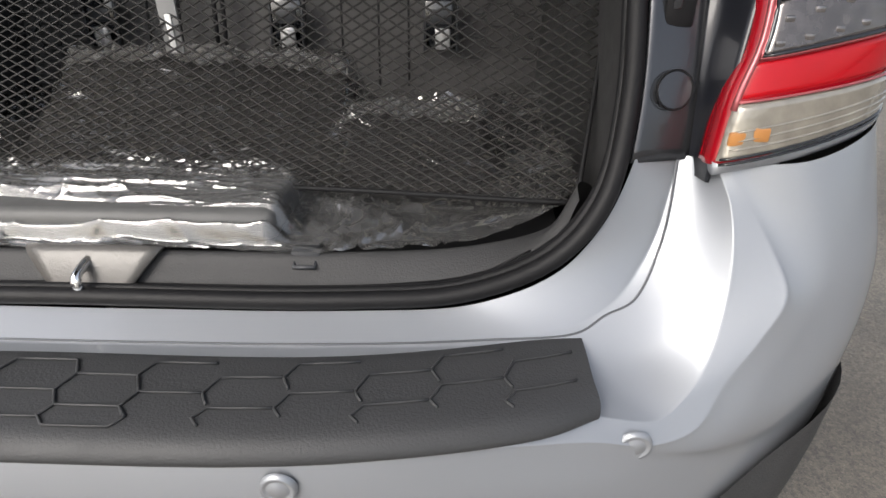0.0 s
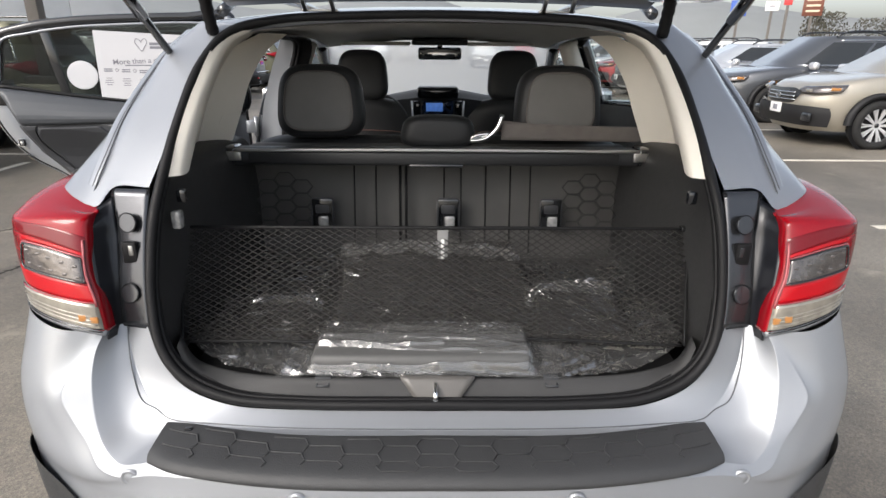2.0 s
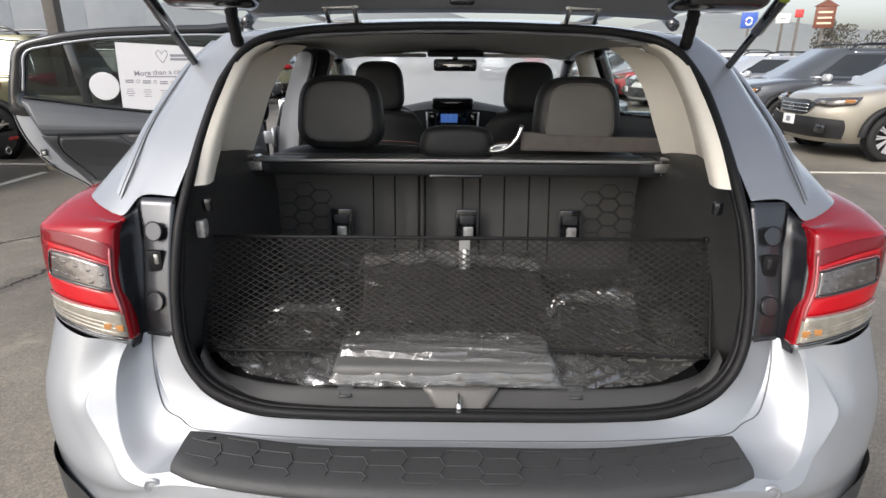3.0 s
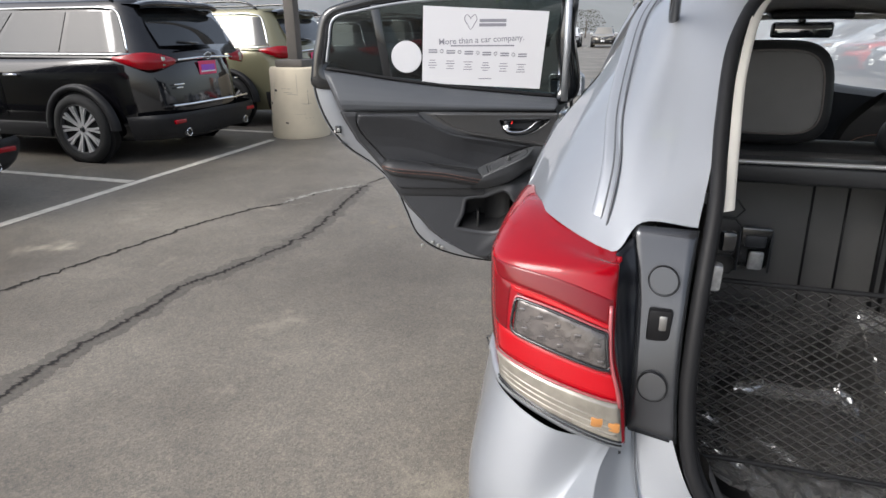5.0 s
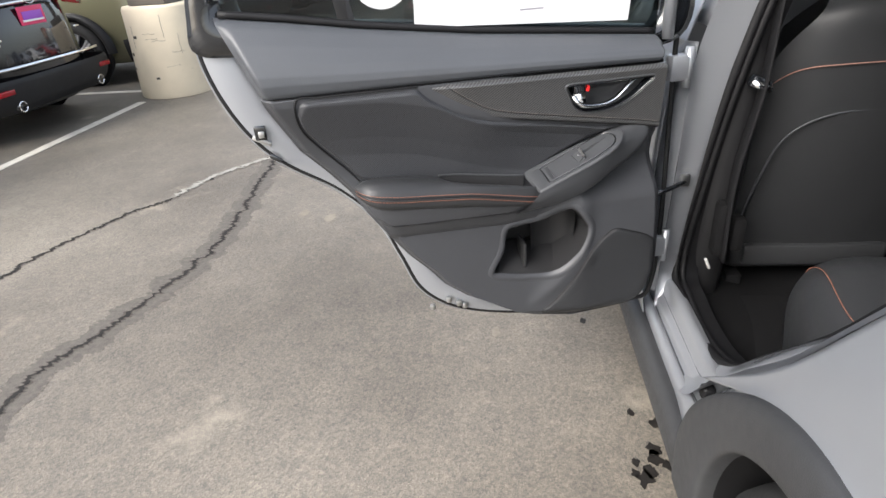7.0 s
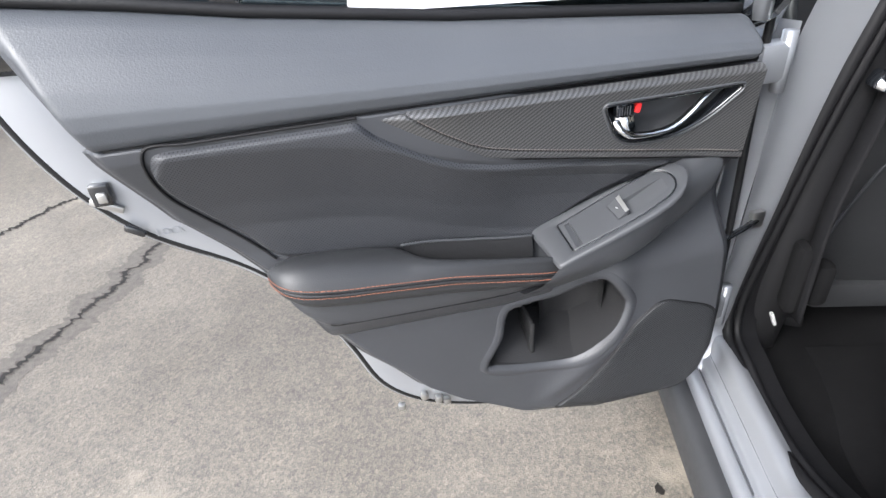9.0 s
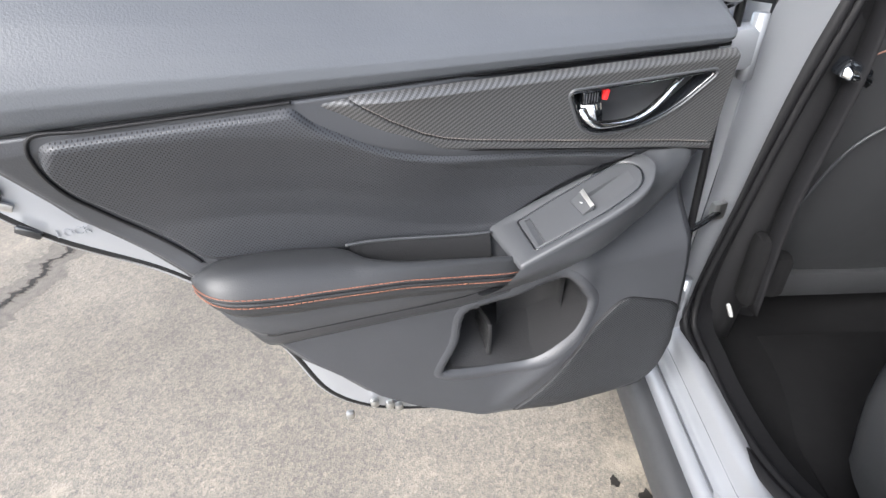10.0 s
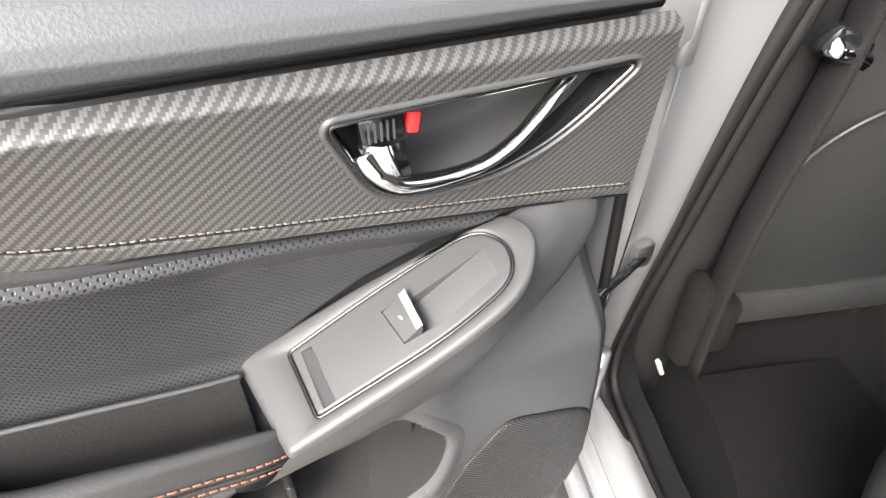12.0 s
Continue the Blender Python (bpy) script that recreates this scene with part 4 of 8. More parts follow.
ws.visible_shadow = False
full("bonnet", [[(0, 3.30, 1.07), (.4, 3.25, 1.06), (.79, 3.05, 1.05)], [(0, 3.7, 1.05), (.4, 3.7, 1.04), (.76, 3.6, 1.01)], [(0, 4.15, .97), (.4, 4.12, .95), (.70, 4.0, .93)], [(0, 4.38, .86), (.35, 4.34, .86), (.62, 4.25, .86)]], 30, 16, SILVER, label="silver bonnet", thick=.01)
full("front_bumper", [[(0, 4.38, .86), (.35, 4.34, .86), (.70, 4.20, .86)], [(0, 4.44, .65), (.4, 4.40, .65), (.84, 4.15, .65)], [(0, 4.42, .40), (.4, 4.38, .40), (.86, 4.10, .40)], [(0, 4.35, .25), (.4, 4.30, .25), (.80, 4.1, .25)]], 30, 14, SILVER, label="silver front bumper")
prism("floor_pan", [(-.84, .10), (.84, .10), (.86, 4.1), (-.86, 4.1)], .21, .24, BLACKP, car, "black underbody", plane="xy")


def make_wheel(parent, r=.335, width=.225, rim_r=.225, spokes=5, alloy=None, slim=1.0):
    """A wheel about its own x axis, outer face towards -x."""
    w = new("wheel")
    w.parent = parent
    h = width / 2
    v, f = lathe([(h * .8, rim_r * .98), (h, rim_r * 1.08), (h * .98, r * .88), (h * .85, r * .965), (h * .55, r), (h * .1, r), (h * .08, r * .978), (-h * .08, r * .978), (-h * .1, r), (-h * .55, r), (-h * .85, r * .965), (-h * .98, r * .88), (-h, rim_r * 1.08), (-h * .8, rim_r * .98)], 56)
    put("tyre", v, f, TYRE, w, "black rubber tyre")
    v, f = lathe([(-h * .8, rim_r * .985), (-h * .86, rim_r), (-h * .82, rim_r * .955), (-h * .55, rim_r * .93), (h * .5, rim_r * .86), (h * .5, .05)], 48)
    put("rim", v, f, RIMD, w, "dark rim barrel")
    bm = bmesh.new()
    for s in range(spokes):
        for d in (-1, 1):
            a0 = 2 * math.pi * s / spokes
            for lift, wid in ((0, .0),):
                q = []
                for rad, off, hw, dep in ((.035, .10, .016 * slim, -.62), (rim_r * .55, .14 * slim, .019 * slim, -.72), (rim_r * .96, .19 * slim, .024 * slim, -.80)):
                    a = a0 + d * off * (1.0 if rad > .05 else 2.2)
                    c = Vector((0, math.cos(a) * rad, math.sin(a) * rad))
                    t = Vector((0, -math.sin(a), math.cos(a)))
                    q.append([c + t * hw + Vector((h * dep, 0, 0)), c - t * hw + Vector((h * dep, 0, 0)), c - t * hw * 1.2 + Vector((h * (dep + .28), 0, 0)), c + t * hw * 1.2 + Vector((h * (dep + .28), 0, 0))])
                vs = [[bm.verts.new(p) for p in ring_] for ring_ in q]
                for i in range(2):
                    for j in range(4):
                        bm.faces.new((vs[i][j], vs[i][(j + 1) % 4], vs[i + 1][(j + 1) % 4], vs[i + 1][j]))
    bmesh.ops.recalc_face_normals(bm, faces=bm.faces)
    part("spokes", bm, alloy or ALLOY, w, "machined twin spokes")
    v, f = lathe([(-h * .70, .0001), (-h * .72, .028), (-h * .6, .034), (-h * .2, .05)], 20)
    put("hub_cap", v, f, GLOSSB, w, "black hub cap")
    v, f = lathe([(h * .1, .05), (h * .05, rim_r * .72), (h * .2, rim_r * .72)], 32)
    put("brake_disc", v, f, STEEL, w, "steel brake disc")
    return w


wheel0 = make_wheel(car)
wheel0.matrix_basis = pose(-.775, .875, .335)
for x, y, rz in ((.775, .875, 180), (-.775, 3.54, 0), (.775, 3.54, 180)):
    copy_thing(wheel0, pose(x, y, .335, 0, 0, rz))


# ---- the silver car: load space and cabin ----
sheet("cargo_floor", [[(-.54, .155, .766), (0, .135, .766), (.54, .155, .766)], [(-.56, .5, .762), (0, .5, .762), (.56, .5, .762)], [(-.60, .95, .762), (0, .95, .762), (.60, .95, .762)]], 20, 12, CARPET, car, "black carpeted load floor")
full("sill_trim", [
    [(0, .110, .737), (.30, .112, .738), (.43, .118, .748), (.52, .132, .785), (.55, .15, .84)],
    [(0, .118, .752), (.30, .12, .753), (.43, .128, .760), (.515, .148, .795), (.550, .168, .85)],
    [(0, .134, .774), (.30, .137, .775), (.44, .156, .778), (.530, .190, .790), (.578, .232, .826)],
    [(0, .150, .768), (.30, .153, .768), (.45, .172, .769), (.545, .212, .778), (.596, .265, .80)]], 60, 16, CARGOP, label="black plastic load sill trim")
tube("sill_seam", spline([(-x, y, z) for x, y, z in ((.50, .139, .782), (.43, .122, .755), (.30, .113, .746))] + [(0, .111, .745)] + [(x, y, z) for x, y, z in ((.30, .113, .746), (.43, .122, .755), (.50, .139, .782))], 60), .0016, RUBBER, car, "seam along the sill trim", 5)
sheet("striker_plate", [[(-.034, .098, .727), (0, .097, .727), (.034, .098, .727)], [(-.056, .108, .755), (0, .107, .755), (.056, .108, .755)], [(-.078, .126, .781), (0, .125, .782), (.078, .126, .781)], [(-.080, .134, .783), (0, .133, .784), (.080, .134, .783)]], 10, 12, mat("striker_plate_plastic", (.11, .105, .10), .35, .2, .1, 20, .2, 300), car, "grey-beige plastic striker plate", .004)
tube("striker", spline([(-.004, .112, .741), (-.004, .094, .745), (-.004, .091, .762), (-.004, .120, .771)], 14), .0055, CHROME, car, "chrome striker loop")
for x in (-.243, .243):
    hk = rbox("cargo_hook", (x, .142, .772), (.036, .020, .014), BLACKP, car, "folding cargo hook", .004)
    tube("hook_wire", [(x - .012, .135, .768), (x - .012, .122, .764), (x + .012, .122, .764), (x + .012, .135, .768)], .003, BLACKP, hk)
for mir in (False, True):
    k = -1 if mir else 1
    sheet("load_side_trim", [
        [(.576, .172, .76), (.604, .30, .755), (.58, .60, .755), (.58, .97, .755)],
        [(.580, .166, .90), (.598, .32, .88), (.585, .62, .88), (.59, .97, .88)],
        [(.582, .196, 1.05), (.60, .38, 1.04), (.600, .64, 1.04), (.600, .97, 1.03)],
        [(.572, .258, 1.175), (.61, .40, 1.17), (.63, .66, 1.165), (.635, .98, 1.15)],
        [(.568, .272, 1.18), (.64, .42, 1.178), (.70, .64, 1.175), (.76, .98, 1.165)]], 26, 26, CARGOP, car, "black side trim of the load space", mirror=mir)
    sheet("pillar_trim", [
        [(.568, .268, 1.18), (.550, .292, 1.178), (.562, .36, 1.176), (.61, .45, 1.175), (.68, .62, 1.17), (.73, .86, 1.165)],
        [(.564, .332, 1.26), (.546, .355, 1.258), (.552, .42, 1.26), (.59, .50, 1.26), (.645, .64, 1.26), (.695, .84, 1.25)],
        [(.552, .432, 1.36), (.534, .455, 1.358), (.540, .51, 1.36), (.575, .58, 1.36), (.61, .68, 1.36), (.655, .86, 1.35)],
        [(.518, .526, 1.458), (.502, .548, 1.450), (.510, .60, 1.45), (.545, .66, 1.45), (.57, .74, 1.45), (.615, .92, 1.43)],
        [(.455, .575, 1.494), (.445, .60, 1.484), (.46, .66, 1.48), (.495, .72, 1.48), (.52, .82, 1.485), (.58, 1.0, 1.475)]], 44, 26, BEIGE, car, "beige inner pillar trim", mirror=mir)
    hk = rbox("trim_hook", (k * .553, .285, 1.135), (.022, .018, .030), GLOSSB, car, "black trim hook", .006)
    tube("cabin_b_trim", spline([(k * .69, 2.02, .30), (k * .69, 2.0, .45), (k * .70, 1.955, .8), (k * .69, 1.93, 1.15)], 18), .055, PILLAR, car, "black lower centre pillar trim", 10)
    tube("cabin_b_trim_upper", spline([(k * .69, 1.92, 1.15), (k * .655, 1.91, 1.32), (k * .60, 1.89, 1.46)], 14), .045, BEIGE, car, "beige upper centre pillar trim", 10)
rbox("wrapped_lamp", (-.565, .275, 1.085), (.020, .026, .040), FOILWRAP, car, "small clear load-space lamp", .005)
full("headliner", [
    [(0, .60, 1.497), (.25, .60, 1.494), (.46, .60, 1.478)],
    [(0, 1.0, 1.525), (.30, 1.0, 1.518), (.60, 1.0, 1.475)],
    [(0, 1.6, 1.535), (.30, 1.6, 1.53), (.62, 1.6, 1.485)],
    [(0, 2.2, 1.50), (.30, 2.2, 1.495), (.60, 2.2, 1.46)],
    [(0, 2.42, 1.475), (.30, 2.40, 1.465), (.58, 2.33, 1.435)]], 30, 20, mat("grey_headliner", (.66, .645, .61), .9, 0, .06, 12, .5, 600), label="light grey fabric headliner")

# Paler than the load-space plastic: sunlight on the seat back is painted in
SEATP = mat("sunlit_seat_back_plastic", (0.092, 0.090, 0.088), 0.5, 0, 0.15, 9, 0.3, 420, spec=0.3)
rear_seat = rbox("rear_seat_back", (0, .995, .935), (1.27, .11, .40), SEATP, car, "black folding rear seat back with moulded ribs", .03, 3, Matrix.Rotation(radians(-10), 4, "X"))


def seat_y(z):
    return .939 + (z - .935) * math.tan(radians(10)) - .0585 + .003


for x in (-.122, -.103, .075, .155, .235, .30, .02, -.20, -.27):
    tube("seat_rib", [(x, seat_y(z), z) for z in (.80, 1.10)], .003 if abs(x + .11) > .02 else .005, RUBBER, rear_seat, n=5)
for x in (-.375, .035, .37):
    lt = rbox("seat_latch", (x, seat_y(.925) + .004, .925), (.070, .012, .100), GLOSSB, rear_seat, "black strap anchor recess", .008)
    tube("latch_frame", [(x + a, seat_y(b) - .003, b) for a, b in ((-.035, .870), (-.035, .966), (-.029, .974), (.029, .974), (.035, .966), (.035, .870))], .0035, BLACKP, lt, "raised frame of the recess", 6)
    rbox("latch_face", (x, seat_y(.940) - .004, .942), (.046, .010, .030), BLACKP, lt, "", .006)
    rbox("anchor_wrap", (x + .004, seat_y(.895) - .010, .899), (.034, .012, .046), FOILWRAP, lt, "shiny plastic-wrapped anchor", .006)
for sx in (-1, 1):
    for i in range(3):
        for j in range(4):
            cx, cz = sx * (.44 + .055 * i), .88 + .044 * j + .022 * (i % 2)
            pts = [(cx + .034 * math.cos(a), seat_y(cz + .024 * math.sin(a)), cz + .024 * math.sin(a)) for a in np.radians(np.arange(0, 360, 60))]
            tube("hexagon_rib", pts, .0024, CARGOP, rear_seat, n=4, closed=True)


def headrest(parent, cx, cy, cz, w, h, d, tilt, panel=True):
    """A padded headrest: rounded trapezoid rings from its rear to its front face."""
    n = 48
    rot = Matrix.Rotation(radians(tilt), 3, "X")

    def ring_(sx, sz, y):
        out = []
        for i in range(n):
            a = 2 * math.pi * i / n
            x = math.copysign(abs(math.cos(a)) ** .52, math.cos(a))
            z = math.copysign(abs(math.sin(a)) ** .52, math.sin(a))
            p = rot @ Vector((x * sx * w / 2 * (.94 - .07 * z + .02 * (1 - z * z)), y, z * sz * h / 2 + .012 * h * (1 - x * x)))
            out.append((cx + p.x, cy + p.y, cz + p.z))
        return out

    lay = [(.55, .50, -.50), (.74, .72, -.49), (.86, .85, -.455), (.95, .94, -.37), (1, 1, -.18), (1, 1, .15), (.96, .96, .36), (.86, .85, .46), (.6, .6, .5)]
    V = [p for a, b, y in lay for p in ring_(a, b, y * d)]
    F = grid_faces(len(lay), n, True) + [tuple(range(n - 1, -1, -1)), tuple((len(lay) - 1) * n + i for i in range(n))]
    hr = put("headrest", V, F, LEATHER, parent, "black leather headrest with grey fabric rear face" if panel else "black leather headrest")
    if panel:
        lay = [(.77, .78, -.47), (.75, .76, -.497), (.70, .70, -.512), (.4, .4, -.522)]
        V = [p for a, b, y in lay for p in ring_(a, b, y * d)]
        put("headrest_panel", V, grid_faces(4, n, True) + [tuple(3 * n + i for i in range(n))], CLOTH, hr, "grey fabric panel")
        tube("piping", ring_(.775, .785, -.497 * d), .0022, WEB, hr, "grey stitched piping", 5, True)
    for s in (-1, 1):
        tube("headrest_post", [(cx + s * w * .25, cy, cz - h * .42), (cx + s * w * .25, cy - .005, cz - h * .42 - .06)], .007, BLACKP, hr)
    return hr


headrest(rear_seat, -.385, 1.03, 1.265, .29, .235, .13, -6)
headrest(rear_seat, .395, 1.03, 1.265, .29, .235, .13, -6)
headrest(rear_seat, 0, 1.02, 1.175, .255, .105, .13, -4, False)
full("seat_top", [[(0, .985, 1.125), (.3, .985, 1.125), (.60, .985, 1.115), (.66, 1.0, 1.09)], [(0, 1.03, 1.15), (.3, 1.03, 1.15), (.58, 1.03, 1.14), (.655, 1.04, 1.10)], [(0, 1.11, 1.14), (.3, 1.11, 1.14), (.58, 1.11, 1.13), (.655, 1.1, 1.08)], [(0, 1.15, .95), (.3, 1.15, .95), (.60, 1.15, .95), (.66, 1.13, .93)], [(0, 1.22, .66), (.3, 1.22, .66), (.60, 1.22, .66), (.66, 1.2, .64)]], 40, 26, LEATHER, rear_seat, "black leather backrest")
cush = full("rear_seat_cushion", [[(0, 1.16, .64), (.3, 1.16, .65), (.55, 1.16, .66), (.615, 1.16, .62), (.62, 1.16, .45)], [(0, 1.40, .665), (.3, 1.40, .685), (.565, 1.40, .70), (.650, 1.40, .66), (.655, 1.40, .45)], [(0, 1.60, .675), (.3, 1.61, .685), (.54, 1.60, .70), (.632, 1.56, .65), (.64, 1.55, .45)], [(0, 1.68, .60), (.3, 1.69, .60), (.54, 1.69, .62), (.620, 1.63, .59), (.62, 1.60, .45)], [(0, 1.60, .36), (.3, 1.60, .36), (.54, 1.58, .36), (.60, 1.54, .36), (.60, 1.52, .36)]], 60, 26, LEATHER, label="black leather rear seat cushion")
for dx in (0, .045):
    tube("stitch_line", spline([(-.615 + dx, 1.25, .686), (-.625 + dx, 1.40, .689), (-.598 + dx, 1.575, .692), (-.585 + dx, 1.655, .635), (-.575 + dx, 1.64, .47)], 40), .0011, ORANGE if dx == 0 else PINKTH, cush, "stitched seam", 5)

cover = thing("cargo_cover", "black roller cargo cover in its bar behind the seats", "cargo cover")
bar = rbox("cover_housing", (-.01, .815, 1.128), (1.24, .085, .05), BLACKP, cover, "black housing bar", .02, 4)
tube("cover_edge", spline([(-.60, .775, 1.150), (0, .770, 1.153), (.60, .775, 1.150)], 20), .005, mat("grey_bar_edge", (.50, .50, .50), .30, .5, .05, 10), cover, "pale edge strip")
rbox("cover_sheet", (-.01, .770, 1.128), (1.10, .012, .034), LEATHER, cover, "black vinyl edge of the cover", .005)
rbox("cover_grip", (-.005, .764, 1.108), (.16, .014, .010), GLOSSB, cover, "grip slot", .004)
for k in (-1, 1):
    rbox("cover_end", (k * .63, .82, 1.13), (.06, .085, .055), GLOSSB, cover, "end bracket", .012)
    rbox("cover_latch", (k * .605, .764, 1.134), (.05, .01, .026), STEEL, cover, "small metal latch", .003)

# folded-over belt from the far side
strap = sheet("seat_belt", [[(.20, .90, 1.225), (.30, .905, 1.215), (.60, .92, 1.205), (.735, .93, 1.203)], [(.20, .90, 1.165), (.30, .905, 1.163), (.60, .92, 1.157), (.735, .93, 1.152)]], 24, 6, WEB, car, "grey-brown seat belt webbing stretched across", .003)
tube("belt_tongue", spline([(.20, .885, 1.245), (.185, .88, 1.205), (.15, .88, 1.172), (.10, .885, 1.165), (.12, .885, 1.18), (.165, .885, 1.185)], 20), .008, CHROME, strap, "chrome belt tongue")

# front seats
def front_seat(k):
    s = new("front_seat")
    s.parent = car
    s["label"] = "black front seat with orange stitching"
    cx = k * .365
    sheet("seat_back", [
        [(cx - .20, 2.075, .45), (cx, 2.06, .45), (cx + .20, 2.075, .45)],
        [(cx - .25, 2.05, .60), (cx - .12, 2.02, .60), (cx + .12, 2.02, .60), (cx + .25, 2.05, .60)],
        [(cx - .27, 2.01, .85), (cx - .12, 1.955, .86), (cx + .12, 1.955, .86), (cx + .27, 2.01, .85)],
        [(cx - .25, 1.965, 1.06), (cx - .12, 1.925, 1.08), (cx + .12, 1.925, 1.08), (cx + .25, 1.965, 1.06)],
        [(cx - .17, 1.95, 1.17), (cx - .08, 1.925, 1.185), (cx + .08, 1.925, 1.185), (cx + .17, 1.95, 1.17)],
        [(cx - .14, 2.02, 1.19), (cx - .07, 2.02, 1.20), (cx + .07, 2.02, 1.20), (cx + .14, 2.02, 1.19)],
        [(cx - .22, 2.12, 1.06), (cx - .1, 2.12, 1.08), (cx + .1, 2.12, 1.08), (cx + .22, 2.12, 1.06)],
        [(cx - .25, 2.22, .60), (cx - .1, 2.2, .60), (cx + .1, 2.2, .60), (cx + .25, 2.22, .60)]], 40, 50, LEATHER, s, "black leather seat back")
    tube("stitch_line", spline([(cx - .262, 1.985, .98), (cx - .20, 1.945, 1.035), (cx - .10, 1.918, 1.052), (cx + .10, 1.918, 1.052), (cx + .20, 1.945, 1.035), (cx + .262, 1.985, .98)], 50), .0016, PINKTH, s, "stitched seam", 5)
    tube("panel_seam", spline([(cx - .235, 2.03, .56), (cx - .225, 1.98, .74), (cx - .19, 1.948, .87), (cx - .10, 1.938, .925), (cx + .10, 1.938, .925), (cx + .19, 1.948, .87), (cx + .225, 1.98, .74), (cx + .235, 2.03, .56)], 60), .003, BLACKP, s, "pocket seam", 5)
    rbox("seat_base", (cx, 2.32, .47), (.50, .52, .16), LEATHER, s, "seat cushion", .06, 4)
    rbox("back_skirt", (cx, 2.045, .47), (.40, .03, .07), LEATHER, s, "fabric skirt", .012)
    for d in (-.2, .2):
        rbox("seat_rail", (cx + d, 2.30, .36), (.05, .48, .05), PILLAR, s, "black seat rail", .01)
    headrest(s, cx, 1.985, 1.305, .25, .235, .11, -8, False)
    return s


front_seat(-1)
front_seat(1)
sheet("cabin_floor", [[(-.72, 1.2, .36), (-.40, 1.2, .345), (0, 1.2, .36), (.72, 1.2, .36)], [(-.72, 1.6, .365), (-.40, 1.6, .335), (0, 1.6, .42), (.72, 1.6, .36)], [(-.71, 1.95, .39), (-.40, 2.0, .335), (0, 2.0, .42), (.72, 2.0, .36)], [(-.70, 2.6, .36), (-.40, 2.6, .32), (0, 2.6, .42), (.72, 2.6, .36)]], 24, 20, CARPET, car, "black carpeted cabin floor")
mat_ob = rbox("floor_mat", (-.40, 1.78, .352), (.46, .42, .012), CARPET, None, "", .005)
tagged(mat_ob, "black carpet floor mat in the rear footwell", "floor mat")
rbox("mat_clip", (-.715, 1.90, .522), (.008, .010, .036), mat("pale_clip_plastic", (.42, .42, .41), .5, 0, .1, 30), car, "small white plastic clip at the seal", .003, 2, Matrix.Rotation(radians(-24), 4, "Y"))
# belt at the centre pillar
DARKWEB = mat("dark_webbing", (0.009, 0.009, 0.010), 0.7, 0, 0.2, 30, 0.5, 600, spec=0.15)
tube("pillar_belt", spline([(-.655, 1.885, 1.42), (-.669, 1.868, 1.2), (-.674, 1.862, 1.02), (-.698, 1.865, .80), (-.690, 1.872, .55)], 30), .023, DARKWEB, car, "black seat belt webbing", 8, False, .25)
rbox("belt_stop", (-.683, 1.862, 1.03), (.05, .03, .03), GLOSSB, car, "black belt tongue holder", .008, 2, Matrix.Rotation(radians(25), 4, "Y"))
tube("belt_tongue", [(-.705, 1.853, 1.035), (-.66, 1.853, 1.015)], .010, CHROME, car, "chrome belt tongue")
rbox("belt_anchor", (-.705, 1.885, .64), (.034, .05, .16), CARPET, car, "black belt anchor cover", .016)
rbox("belt_anchor", (-.655, 1.895, .62), (.04, .045, .10), CARPET, car, "black belt anchor cover", .015)

# dashboard
dash = full("dashboard", [[(0, 2.66, 1.155), (.35, 2.68, 1.12), (.70, 2.72, 1.08)], [(0, 2.72, 1.20), (.35, 2.74, 1.15), (.72, 2.80, 1.11)], [(0, 3.0, 1.16), (.35, 3.0, 1.12), (.72, 3.0, 1.09)], [(0, 3.28, 1.08), (.35, 3.24, 1.08), (.72, 3.1, 1.07)]], 30, 16, BLACKP, label="black dashboard")
full("dash_face", [[(0, 2.66, 1.155), (.35, 2.68, 1.12), (.70, 2.72, 1.08)], [(0, 2.70, .90), (.35, 2.75, .90), (.70, 2.78, .90)], [(0, 2.80, .55), (.35, 2.85, .55), (.70, 2.88, .55)]], 20, 10, BLACKP, dash)
rbox("info_hood", (0, 2.62, 1.185), (.25, .10, .07), GLOSSB, dash, "small hooded display", .02)
rbox("centre_screen", (0, 2.60, 1.085), (.19, .03, .105), SCREEN, dash, "dark touchscreen with blue readout", .008)
rbox("screen_readout", (-.02, 2.583, 1.10), (.10, .003, .05), mat("blue_readout", (.05, .12, .35), .3, 0, .6, 60, emit=.5), dash, "blue readout", .001)
for k in (-1, 1):
    rbox("air_vent", (k * .125, 2.605, 1.085), (.045, .03, .10), GLOSSB, dash, "air vent", .008)
    tube("vent_trim", [(k * .155, 2.59, 1.135), (k * .15, 2.59, 1.035), (k * .11, 2.59, 1.02)], .006, ALLOY, dash, "silver vent trim")
tube("steering_wheel", [(-.365 + .18 * math.cos(a), 2.50 + .06 * math.sin(a), 1.00 + .17 * math.sin(a)) for a in np.linspace(0, 2 * math.pi, 33)[:-1]], .016, LEATHER, car, "black leather steering wheel", 8, True)
rbox("wheel_hub", (-.365, 2.53, .99), (.16, .05, .11), BLACKP, car, "steering wheel hub", .02)
im = rbox("interior_mirror", (.01, 2.42, 1.405), (.24, .035, .065), GLOSSB, car, "black interior mirror", .015, 3)
rbox("mirror_face", (.01, 2.40, 1.405), (.215, .003, .05), CHROME, im, "mirror glass", .001)
rbox("mirror_stem", (.01, 2.45, 1.45), (.03, .04, .06), GLOSSB, im, "", .008)
for x, w in ((.01, .30),):
    rbox("overhead_console", (x, 2.36, 1.462), (w, .14, .03), BLACKP, car, "black overhead camera housing", .01)
